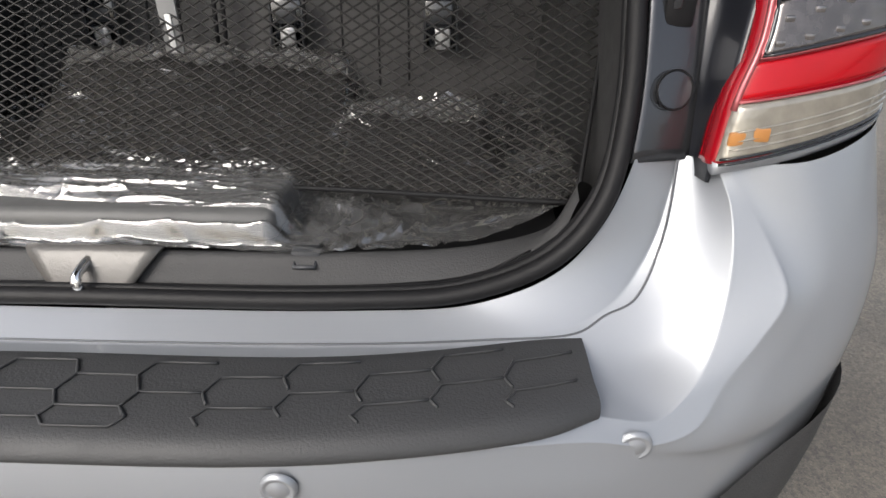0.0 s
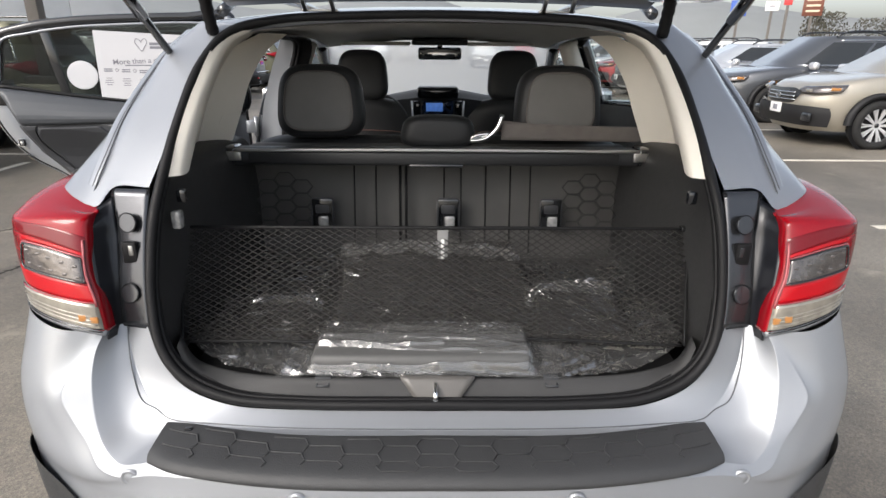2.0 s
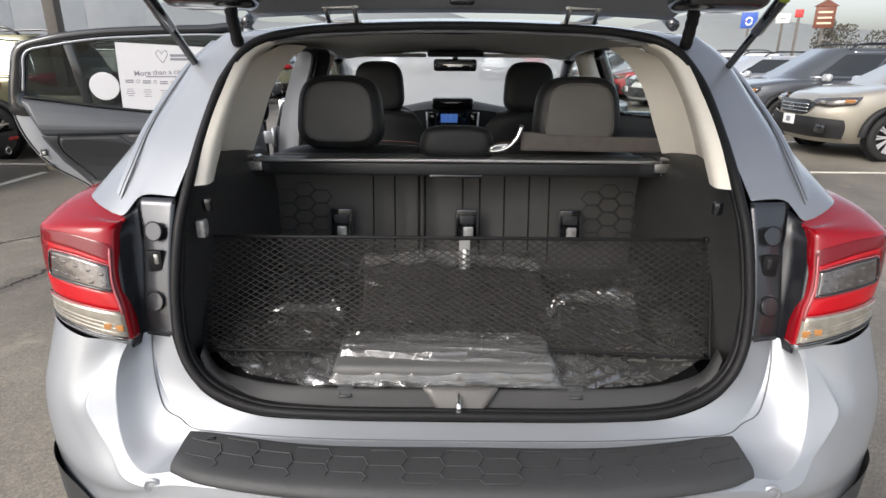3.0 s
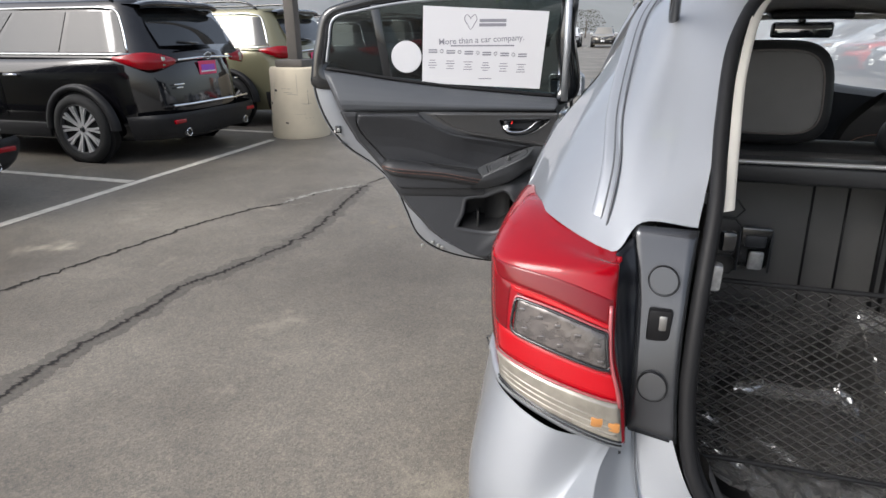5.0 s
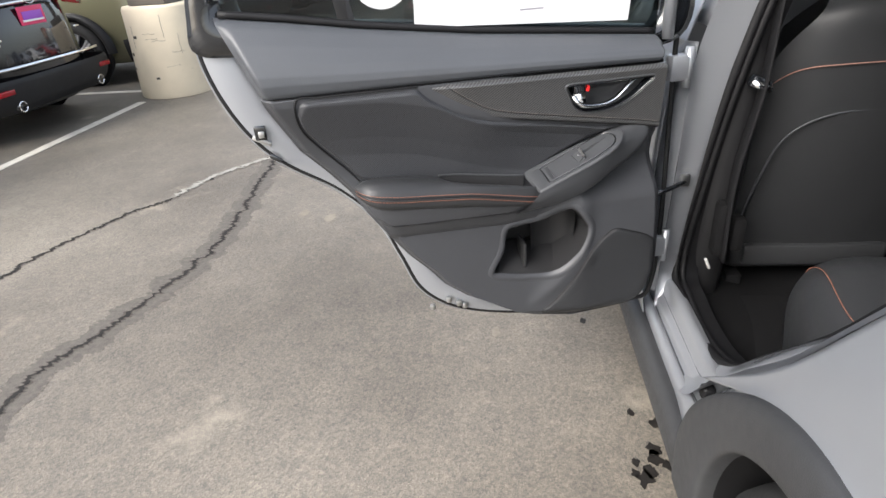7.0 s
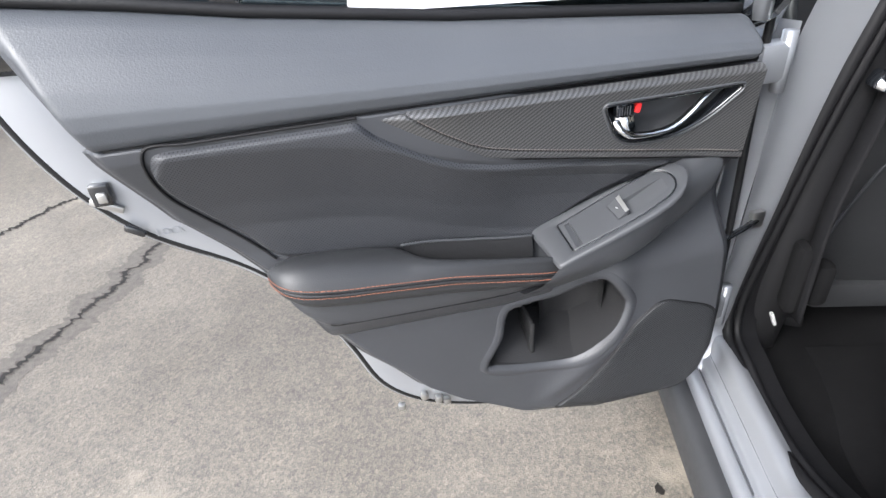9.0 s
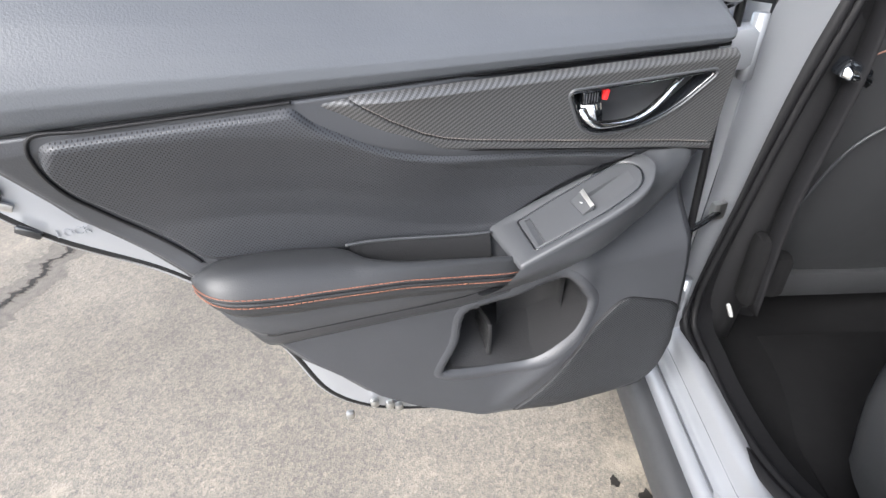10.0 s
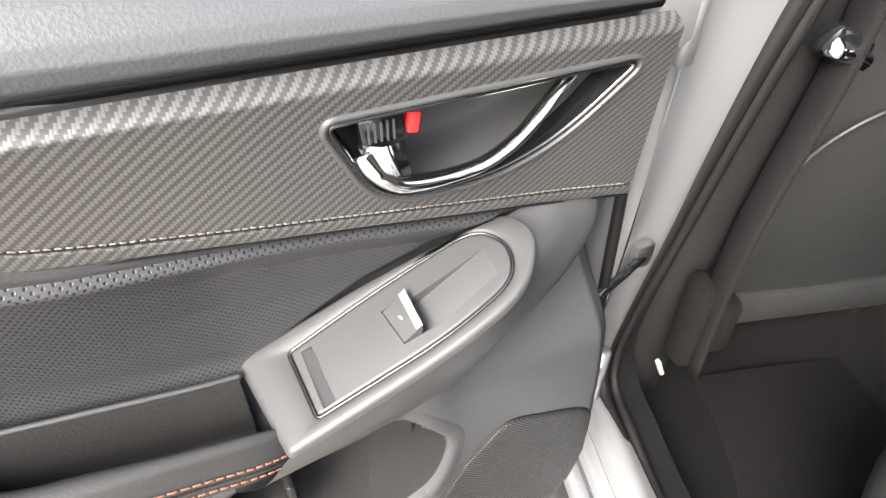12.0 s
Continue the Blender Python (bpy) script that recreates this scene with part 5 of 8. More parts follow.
for k in (-1, 1):
    rbox("sun_visor", (k * .33, 2.36, 1.455), (.36, .13, .02), BEIGE, car, "folded beige sun visor", .008)

# ---- tailgate, raised ----
gate = full("tailgate", [
    [(0, .575, 1.545), (.30, .57, 1.54), (.50, .56, 1.53)],
    [(0, .48, 1.600), (.32, .475, 1.595), (.54, .47, 1.585)],
    [(0, .10, 1.80), (.34, .10, 1.795), (.60, .10, 1.78)],
    [(0, -.28, 2.02), (.34, -.28, 2.015), (.66, -.27, 2.0)],
    [(0, -.55, 2.05), (.34, -.55, 2.045), (.66, -.53, 2.03)],
    [(0, -.62, 1.98), (.30, -.62, 1.98), (.60, -.60, 1.97)]], 50, 40, SILVER, label="silver tailgate swung fully open", thick=.035)
full("gate_trim", [
    [(0, .20, 1.715), (.32, .20, 1.71), (.50, .22, 1.69)],
    [(0, -.10, 1.875), (.32, -.10, 1.87), (.58, -.10, 1.85)],
    [(0, -.50, 1.985), (.30, -.50, 1.985), (.58, -.48, 1.97)]], 30, 14, BLACKP, gate, "black inner tailgate trim", .02)
for k in (-1, 1):
    hg = rbox("tailgate_hinge", (k * .29, .548, 1.566), (.088, .006, .03), STEEL, gate, "zinc steel hinge", .002)
    for d in (-.034, .034):
        tube("hinge_arm", [(k * .29 + d, .543, 1.585), (k * .29 + d, .55, 1.55), (k * .29 + d, .585, 1.524)], .006, STEEL, hg)
    rbox("hinge_foot", (k * .29, .595, 1.524), (.09, .02, .006), STEEL, hg, "", .002)
    rbox("corner_cover", (k * .52, .36, 1.560), (.17, .14, .05), GLOSSB, gate, "black corner cover of the tailgate", .025, 4)
    st = tube("gas_strut", spline([(k * .641, .555, 1.405), (k * .655, .40, 1.535)], 6), .009, GLOSSB, gate, "black gas strut")
    tube("strut_tube", spline([(k * .651, .44, 1.50), (k * .672, .20, 1.70)], 6), .0135, GLOSSB, st, "strut cylinder")
    tube("strut_mark", spline([(k * .6577, .365, 1.562), (k * .660, .335, 1.587)], 3), .0142, mat("yellow_green_mark", (.45, .62, .06), .5, 0, .1, 20), st, "yellow-green paint mark")
    rbox("strut_ball", (k * .640, .548, 1.40), (.03, .03, .028), BLACKP, st, "ball joint", .009)
    tube("wiring_boot", spline([(k * .545, .56, 1.47), (k * .54, .52, 1.55), (k * .50, .45, 1.60), (k * .46, .40, 1.62)], 24), [.014 + .002 * (i % 2) for i in range(24)], RUBBER, gate, "ribbed rubber wiring boot")
rbox("gate_plug", (0, .52, 1.568), (.06, .02, .02), GLOSSB, gate, "black grommet", .008, 3, Matrix.Rotation(radians(-30), 4, "X"))

from mathutils import geometry


# ---- the open rear door, in its own axes: x from the hinge outwards, y towards the cabin side, z up ----
DOOR = Matrix.Translation((-.86, 1.82, 0)) @ Matrix.Rotation(radians(180 + 16), 4, "Z")
LOWO = [(.03, .46), (.066, .455), (.20, .459), (.355, .468), (.51, .500), (.60, .54), (.66, .60), (.70, .70), (.745, .80), (.82, .885), (.93, .965), (.985, 1.03), (1.025, 1.11), (1.045, 1.19), (1.045, 1.265), (.03, 1.165)]
lo = [tuple(p) for p in spline([(a, b, 0) for a, b in LOWO[:-1]], 70)[:, :2]] + [(.03, 1.165)]
door = prism("rear_door", lo, -.125, -.075, SILVER, car, "open rear door, silver with a black trim panel", r=.012, seg=3)
door.matrix_basis = DOOR


TR = [(1.165, .103), (1.14, .093), (1.10, .098), (.98, .088), (.919, .081), (.846, .073), (.754, .063), (.669, .058), (.60, .057), (.546, .072), (.515, .10), (.497, .15), (.487, .25)]
TL = [(1.28, 1.0), (1.222, .977), (1.15, .948), (1.08, .921), (.997, .883), (.949, .841), (.887, .790), (.823, .748), (.775, .715), (.724, .679), (.672, .631), (.628, .597), (.583, .541), (.554, .491), (.522, .439), (.499, .385), (.490, .33), (.487, .30)]


def edge_u(table, v):
    t = sorted(table)
    return float(np.interp(v, [a for a, _ in t], [b for _, b in t]))



flo = spline([(a, 0, b) for a, b in LOWO[1:15]], 90)
fli = flo.copy()
for i in range(90):
    fli[i][0] = min(fli[i][0], edge_u(TL, max(fli[i][2] + .03, .50))) - .045 * min(1, i / 8)
    fli[i][2] = max(fli[i][2], .50) + .035
fr_ = [flo + (0, -.09, 0), flo + (0, -.018, 0), flo * .9 + fli * .1 + (0, -.012, 0), fli + (0, -.012, 0), fli + (0, -.06, 0)]
put("door_flange", np.vstack(fr_), grid_faces(5, 90), JAMB, door, "bare silver inner edge of the door")

# window frame: a closed band
FO = [(.03, 1.15), (.035, 1.40), (.05, 1.575), (.25, 1.573), (.488, 1.563), (.70, 1.547), (.88, 1.517), (.985, 1.475), (1.02, 1.38), (1.045, 1.27), (1.045, 1.21), (.8, 1.20), (.4, 1.155)]
FI = [(.095, 1.175), (.10, 1.38), (.095, 1.53), (.25, 1.532), (.48, 1.522), (.68, 1.508), (.84, 1.482), (.945, 1.452), (.968, 1.37), (.982, 1.30), (.965, 1.275), (.8, 1.249), (.4, 1.197)]


def band(name, o, i, y0, y1, material, label):
    n = 110
    a, b = (spline([(u, 0, v) for u, v in q], n, True) for q in (o, i))
    rings = [a + (0, y0, 0), a + (0, y1, 0), a * .6 + b * .4 + (0, y1 + .006, 0), b + (0, y1, 0), b + (0, y0, 0)]
    put(name, np.vstack(rings), grid_faces(5, n, True), material, door, label)


band("window_frame", FO, FI, -.05, -.004, GLOSSB, "black window frame")
inn = spline([(u, .006, v) for u, v in FI[2:10]], 60)
# Silver tube standing in for the reflection along the weather strip
tube("strip_glint", inn, .0055, JAMB, door, "silver line for the reflection along the window's weather strip", 6)
tube("hinge_strip", [(.062, .0, 1.15), (.064, .0, 1.35), (.07, .0, 1.56)], .014, JAMB, door, "silver hinge-side window pillar", 8)
pane = prism("door_glass", [(.09, 1.15), (.095, 1.535), (.48, 1.525), (.84, 1.487), (.95, 1.455), (.985, 1.25)], -.006, -.001, glass("door_pane", (.42, .46, .45), .75), door, "tinted window pane")
pane.visible_shadow = False
prism("window_divider", [(.728, 1.215), (.762, 1.215), (.806, 1.50), (.776, 1.505)], -.02, .004, GLOSSB, door, "black window divider bar", r=.003)
OUTL = spline([(u, -.017, v) for u, v in ((.03, 1.2), (.03, .47), (.066, .462), (.20, .466), (.355, .475), (.508, .508), (.594, .548), (.652, .605), (.692, .703), (.737, .805), (.813, .892), (.924, .973), (.977, 1.035), (1.016, 1.113), (1.036, 1.19), (1.036, 1.26), (1.012, 1.38), (.978, 1.466), (.88, 1.508), (.70, 1.538), (.488, 1.554), (.05, 1.566))], 160)
tube("door_edge_seal", OUTL, .0062, RUBBER, door, "black rubber seal along the door's edge", 8)

# trim panel: belt line, shoulder edge, carbon insert and its crease, all as heights over the way out from the hinge
BELT = lambda u: float(np.interp(u, [.06, .10, .28, .50, .73, .86, .965, 1.0], [1.160, 1.164, 1.181, 1.201, 1.231, 1.253, 1.268, 1.272]))
L1 = lambda u: 1.1175 + .003 * math.sin(3.2 * (u - .1))
L2 = lambda u: float(np.interp(u, [.08, .094, .175, .24, .30, .37, .453, .497, .537, .572, .604, .625], [.970, .973, .988, .998, 1.008, 1.019, 1.032, 1.041, 1.057, 1.077, 1.098, 1.1135]))
SEAM = lambda u: float(np.interp(u, [.10, .156, .243, .31, .375, .433, .469, .494, .531, .563, .572], [.987, .998, 1.012, 1.023, 1.034, 1.0445, 1.053, 1.063, 1.085, 1.108, 1.1145]))
TOPS = lambda u: float(np.interp(u, [.08, .24, .37, .46, .52, .58, .64, .70, .78, .90], [.970, .998, 1.021, 1.040, 1.059, 1.080, 1.097, 1.107, 1.1125, 1.1135]))
POCK = [(.480, .649), (.455, .703), (.441, .762), (.365, .776), (.287, .803), (.253, .768), (.241, .744), (.252, .698), (.289, .648), (.328, .624), (.385, .622), (.463, .637)]


def rounded(corners, n=14):
    """Closed outline from (u, v, radius) corners, as a dense list."""
    out = []
    m = len(corners)
    for i in range(m):
        p0, p1, p2 = (np.array(corners[k % m][:2]) for k in (i - 1, i, i + 1))
        r = corners[i][2]
        d0, d2 = (p0 - p1), (p2 - p1)
        a = p1 + d0 / np.linalg.norm(d0) * min(r, .45 * np.linalg.norm(d0))
        b = p1 + d2 / np.linalg.norm(d2) * min(r, .45 * np.linalg.norm(d2))
        for k in range(n):
            t = k / (n - 1)
            out.append(tuple(a * (1 - t) ** 2 + 2 * p1 * t * (1 - t) + b * t * t))
    return out


def inside(poly, u, v):
    c = False
    for i in range(len(poly)):
        (x1, y1), (x2, y2) = poly[i], poly[i - 1]
        if (y1 > v) != (y2 > v) and u < (x2 - x1) * (v - y1) / (y2 - y1) + x1:
            c = not c
    return c


def offset(poly, d):
    c = np.array(poly).mean(0)
    out = []
    n = len(poly)
    for i in range(n):
        p0, p1, p2 = (np.array(poly[j % n]) for j in (i - 1, i, i + 1))
        k = 2
        while np.linalg.norm(p2 - p0) < 1e-7 and k < 5:
            p0, p2 = np.array(poly[i - k]), np.array(poly[(i + k) % n])
            k += 1
        t = (p2 - p0) / (np.linalg.norm(p2 - p0) + 1e-9)
        nrm = np.array([t[1], -t[0]])
        if nrm @ (p1 - c) < 0:
            nrm = -nrm
        out.append(tuple(p1 + nrm * d))
    return out


HB = rounded([(.320, 1.088, .007), (.123, 1.0905, .012), (.171, 1.046, .03), (.222, 1.0265, .03), (.292, 1.029, .028)])


def relief(u, v):
    """Height of the trim panel below the shoulder, towards the cabin."""
    d = TOPS(u) - v
    far = float(np.interp(d, [0, .012, .05, .09, .13, .18, .22, .26, .32], [.066, .065, .049, .033, .021, .016, .020, .033, .040]))
    near = float(np.interp(d, [0, .012, .035, .07, .13, .20], [.052, .046, .029, .018, .014, .034]))
    k = sstep(.30, .55, u)
    w = far * k + near * (1 - k)
    low = 1 - sstep(.80, .90, v)
    w += low * (.046 + .020 * (1 - sstep(.24, .40, u)) - w) * .92
    w += .007 * math.exp(-((u - .262 - .9 * max(0, .66 - v)) / .026) ** 2) * low * sstep(.50, .60, v)
    w -= .012 * (1 - sstep(0, .016, u - edge_u(TR, v))) + .020 * (1 - sstep(0, .022, edge_u(TL, v) - u))
    w -= .016 * (1 - sstep(.487, .520, v)) * (1 - sstep(.30, .60, u))
    return w


rows, cols = 210, 240
v_ = []
for i in range(rows):
    vv = .487 + (1.118 - .487) * (i / (rows - 1))
    a, b = edge_u(TR, vv), edge_u(TL, vv)
    for j in range(cols):
        uu = a + (b - a) * j / (cols - 1)
        v_.append((uu, relief(uu, vv), vv))
mid_ = lambda V, q: (sum(V[i][0] for i in q) / 4, sum(V[i][2] for i in q) / 4)
f_ = [q for q in grid_faces(rows, cols) if not inside(POCK, *mid_(v_, q)) and not inside(HB, *mid_(v_, q))]
panel = put("trim_panel", v_, f_, BLACKP, door, "black grained plastic door trim panel", flip=False)
md = panel.modifiers.new("thick", "SOLIDIFY")
md.thickness, md.offset = .012, 1


# soft shoulder under the window
NU, NV = 190, 46
SHO_S = [0, .03, .10, .30, .52, .68, .80, .92, .985, 1.0]
SHO_W = [-.004, .012, .024, .045, .063, .0715, .0735, .070, .064, .052]
U_ = []
for i in range(NV):
    s_ = i / (NV - 1)
    for j in range(NU):
        a_ = j / (NU - 1)
        uu = .09 + a_ * .86
        for _ in range(4):
            vv = BELT(uu) + s_ * (L1(uu) - BELT(uu))
            lo_ = float(np.interp(s_, [0, .3, .6, 1], [.100, .090, .090, .099]))
            uu = lo_ + a_ * (edge_u(TL, vv) - lo_)
        e = sstep(-.004, .022, edge_u(TL, vv) - uu) * sstep(-.004, .014, uu - lo_)
        w = float(np.interp(s_, SHO_S, SHO_W))
        U_.append((uu, .020 + (w - .020) * (.25 + .75 * e) if w > .02 else w, vv))
put("upper_trim", U_, grid_faces(NV, NU), SOFT, door, "soft grained vinyl shoulder of the door trim")
tube("belt_seal", [(u, .004, BELT(u) + .005) for u in np.linspace(.10, .985, 50)], .0075, RUBBER, door, "black rubber strip under the window", 8)

# flange metal at the outer edge: the plugs, latch and child lock
rbox("door_latch", (.957, -.006, 1.042), (.024, .012, .030), GLOSSB, door, "black door latch slot", .003)
rbox("latch_claw", (.955, .0, 1.040), (.012, .008, .014), STEEL, door, "steel latch claw", .002)
rbox("latch_plate", (.958, -.0085, 1.024), (.040, .005, .010), STEEL, door, "bright lower edge of the latch", .002, 2, Matrix.Rotation(radians(-30), 4, "Y"))
rbox("child_lock", (.936, -.004, .985), (.028, .008, .011), GLOSSB, door, "black child lock lever", .004, 2, Matrix.Rotation(radians(-35), 4, "Y"))
for u, v in ((.628, .545), (.585, .56), (.56, .545), (.545, .535)):
    rbox("edge_plug", (u, -.004, v), (.014, .012, .016), STEEL, door, "small clip at the door's lower edge", .004)


def holes(nt, solid, col):
    """Dark pinholes where solid falls to nought."""
    mx = nt.nodes.new("ShaderNodeMix")
    mx.data_type = "RGBA"
    mx.inputs[6].default_value, mx.inputs[7].default_value = (.001, .001, .001, 1), (*col, 1)
    nt.links.new(solid, mx.inputs[0])
    b = nt.nodes["Principled BSDF"]
    nt.links.new(mx.outputs[2], b.inputs["Base Color"])


def perforated():
    m = LEATHER.copy()
    m.name = "perforated_leather"
    nt = m.node_tree
    co = nt.nodes.new("ShaderNodeTexCoord")
    mp = nt.nodes.new("ShaderNodeMapping")
    mp.inputs["Scale"].default_value = (300, 0, 300)
    mp.inputs["Rotation"].default_value = (0, radians(45), 0)
    vr = nt.nodes.new("ShaderNodeTexVoronoi")
    vr.inputs["Randomness"].default_value = 0.0
    vr.inputs["Scale"].default_value = 1.0
    nt.links.new(co.outputs["Object"], mp.inputs["Vector"])
    nt.links.new(mp.outputs[0], vr.inputs["Vector"])
    bp = nt.nodes.new("ShaderNodeBump")
    bp.inputs["Strength"].default_value, bp.inputs["Distance"].default_value = 0.35, 0.001
    mr = nt.nodes.new("ShaderNodeMapRange")
    mr.inputs["From Min"].default_value, mr.inputs["From Max"].default_value = 0.15, 0.30
    nt.links.new(vr.outputs["Distance"], mr.inputs["Value"])
    nt.links.new(mr.outputs[0], bp.inputs["Height"])
    nt.links.new(bp.outputs["Normal"], nt.nodes["Principled BSDF"].inputs["Normal"])
    holes(nt, mr.outputs[0], (.042, .044, .049))
    return m


def carbon():
    """Two-by-two twill: light and dark threads floating over two cells."""
    m = mat("carbon_weave", (.07, .07, .072), .36, .2, .1, 6, coat=.25)
    nt = m.node_tree
    L = nt.links.new

    def op(kind, a, b=None):
        n = nt.nodes.new("ShaderNodeMath")
        n.operation = kind
        for i, q in enumerate((a, b)):
            if q is None:
                continue
            if isinstance(q, (int, float)):
                n.inputs[i].default_value = q
            else:
                L(q, n.inputs[i])
        return n.outputs[0]

    co = nt.nodes.new("ShaderNodeTexCoord")
    mp = nt.nodes.new("ShaderNodeMapping")
    mp.inputs["Rotation"].default_value = (0, radians(8), 0)
    mp.inputs["Scale"].default_value = (620, 620, 620)
    L(co.outputs["Object"], mp.inputs["Vector"])
    sx = nt.nodes.new("ShaderNodeSeparateXYZ")
    L(mp.outputs[0], sx.inputs[0])
    x, z = sx.outputs["X"], sx.outputs["Z"]
    diag = op("ADD", op("FLOOR", x), op("FLOOR", z))
    warp = op("LESS_THAN", op("FLOORED_MODULO", diag, 4.0), 1.5)
    fx, fz = op("FRACT", x), op("FRACT", z)
    dome = lambda f: op("SUBTRACT", 1.0, op("MULTIPLY", op("MULTIPLY", op("SUBTRACT", f, .5), op("SUBTRACT", f, .5)), 2.0))
    hgt = op("ADD", op("MULTIPLY", warp, dome(fx)), op("MULTIPLY", op("SUBTRACT", 1.0, warp), op("MULTIPLY", dome(fz), .7)))
    mx = nt.nodes.new("ShaderNodeMix")
    mx.data_type = "RGBA"
    mx.inputs[6].default_value, mx.inputs[7].default_value = (.040, .040, .041, 1), (.100, .101, .103, 1)
    L(op("MULTIPLY", warp, dome(fx)), mx.inputs[0])
    L(mx.outputs[2], nt.nodes["Principled BSDF"].inputs["Base Color"])
    bp = nt.nodes.new("ShaderNodeBump")
    bp.inputs["Strength"].default_value, bp.inputs["Distance"].default_value = 0.2, 0.0006
    L(hgt, bp.inputs["Height"])
    L(bp.outputs["Normal"], nt.nodes["Principled BSDF"].inputs["Normal"])
    return m


PERF, CARB = perforated(), carbon()

# padded leather insert, from the tip under the shoulder to the switch pod
ITOP = [(u, (L1(u) if u > .625 else L2(u)) - .004) for u in (.866, .82, .76, .70, .65, .63, .61, .58, .55, .51, .46, .40, .34, .28, .22, .19)]
IBOT = [(.874, 1.092), (.867, 1.050), (.835, 1.002), (.795, .955), (.768, .920), (.70, .905), (.62, .895), (.54, .880), (.46, .862), (.41, .858), (.375, .885), (.33, .91), (.28, .935), (.24, .955), (.205, .972), (.19, .980)]
NC, NT = 150, 60
a, b = (spline([(u, v, 0) for u, v in q], NC) for q in (ITOP, IBOT))
V = []
for j in range(NT):
    t = j / (NT - 1)
    for i in range(NC):
        p = a[i] * (1 - t) + b[i] * t
        s = min(t, 1 - t) * np.linalg.norm(a[i] - b[i])
        r = sstep(0, .012, s) * sstep(0, .02, i / (NC - 1) * .5 + .002)
        V.append((p[0], relief(p[0], p[1]) - .004 + .012 * r, p[1]))
put("leather_insert", V, grid_faces(NT, NC), PERF, door, "black perforated leather insert")
edge_ = ITOP[5::-1] + IBOT[:5]
tube("insert_welt", [(u, relief(u, v) + .0015, v) for u, v in spline([(q[0], q[1] + (.002 if i < 6 else -.002), 0) for i, q in enumerate(edge_)], 120)[:, :2]], .0022, RUBBER, door, "dark seam round the insert", 5)

# carbon-weave insert: a lit upper slope down to a crease, then a face that falls away
CR_S = .0125


def carb_w(u, v):
    """Height of the insert: slope above the crease, face below it."""
    d = L1(u) - v
    span = max(L1(u) - L2(u), .004)
    c = min(CR_S, .45 * span)
    top = .064 + .016 * sstep(.625, .52, u) if u > .52 else .080
    if d < c:
        return .060 + (top - .060) * math.sin(math.pi / 2 * max(0, d / c)) ** .9
    return top - (top - .0615) * ((d - c) / max(span - c, 1e-4)) ** .85


def carbon_piece(name, top, bot, nu, nv, label, sink):
    V = []
    for j in range(nv):
        t = (j / (nv - 1))
        for i in range(nu):
            q = i / (nu - 1)
            u = .6235 - q * (.6235 - .0985)
            for _ in range(3):
                v = top(u) * (1 - t) + bot(u) * t
                u = .6235 - q * (.6235 - float(np.interp(v, [.97, 1.04, 1.10, 1.125], [.093, .096, .099, .100])))
            e = (min(t, 1 - t) * (top(u) - bot(u)))
            V.append((u, carb_w(u, v) - sink * (1 - sstep(0, .0035, e)), v))
    F = [q for q in grid_faces(nv, nu) if not inside(HB, *mid_(V, q))]
    return put(name, V, F, CARB, door, label)


SEAM2 = lambda u: SEAM(u) if u < .572 else L1(u) - .0035
carbon_piece("carbon_insert", lambda u: L1(u) - .0035, lambda u: min(SEAM2(u), L1(u) - .0036), 260, 60, "carbon-weave patterned insert", .0)
carbon_piece("carbon_border", lambda u: min(SEAM2(u), L1(u) - .0036) - .0008, L2, 220, 14, "carbon-weave border below the stitched seam", .004)
V, F = [], []
sq = [(u, carb_w(u, SEAM(u)) + .0007, SEAM(u) + .0006) for u in np.linspace(.56, .098, 420)]
for g in range(0, 416, 4):
    o = len(V)
    tv, tf = tube_data(sq[g:g + 4], .0006, 4)
    V += tv
    F += [tuple(i + o for i in q) for q in tf]
tagged(put("insert_seam", V, F, WEB, door, "fine pale stitching of the insert"), kind="stuff")
tube("seam_groove", [(u, carb_w(u, SEAM(u)) - .0002, SEAM(u) - .0008) for u in np.linspace(.571, .097, 120)], .0007, RUBBER, door, "dark line under the seam", 4)
# Black bead along the shoulder's lower edge, in place of its undercut shade
tube("undercut_shade", [(u, .057, L1(u) - .001) for u in np.linspace(.91, .10, 60)], .0042, RUBBER, door, "dark bead for the undercut shade below the shoulder", 6)
tube("insert_edge_line", [(u, carb_w(u, L2(u)) - .004, L2(u) - .001) for u in np.linspace(.622, .095, 120)], .0012, RUBBER, door, "dark line under the carbon insert", 4)

# armrest, tray and stitching
arm = new("armrest")
arm.parent = door
arm["label"] = "padded leather armrest with orange stitching"
ST = (.781, .774, .760, .738, .688, .640, .612, .594, .574, .535, .495, .440, .400, .372)
PADZ = lambda u: float(np.interp(u, [.372, .40, .50, .574, .62, .68, .735, .765, .781], [.869, .876, .893, .905, .914, .922, .926, .922, .912]))
BACKW = lambda u: float(np.interp(u, [.372, .44, .54, .565, .580, .592, .610, .63, .70, .77, .781], [.078, .077, .072, .066, .056, .043, .034, .031, .030, .036, .046]))
FRONTW = lambda u: float(np.interp(u, [.372, .40, .50, .70, .738, .760, .774, .781], [.087, .092, .096, .094, .089, .079, .064, .050]))
SU = lambda u: float(np.interp(u, [.372, .385, .495, .535, .614, .689, .739, .760, .781], [.853, .856, .879, .886, .893, .899, .905, .908, .911]))
SL = lambda u: float(np.interp(u, [.372, .411, .495, .536, .615, .691, .742, .765, .781], [.842, .849, .867, .874, .881, .887, .893, .898, .904]))
RB = lambda u: float(np.interp(u, [.372, .417, .535, .616, .724, .750, .770, .781], [.826, .834, .852, .860, .869, .876, .889, .899]))
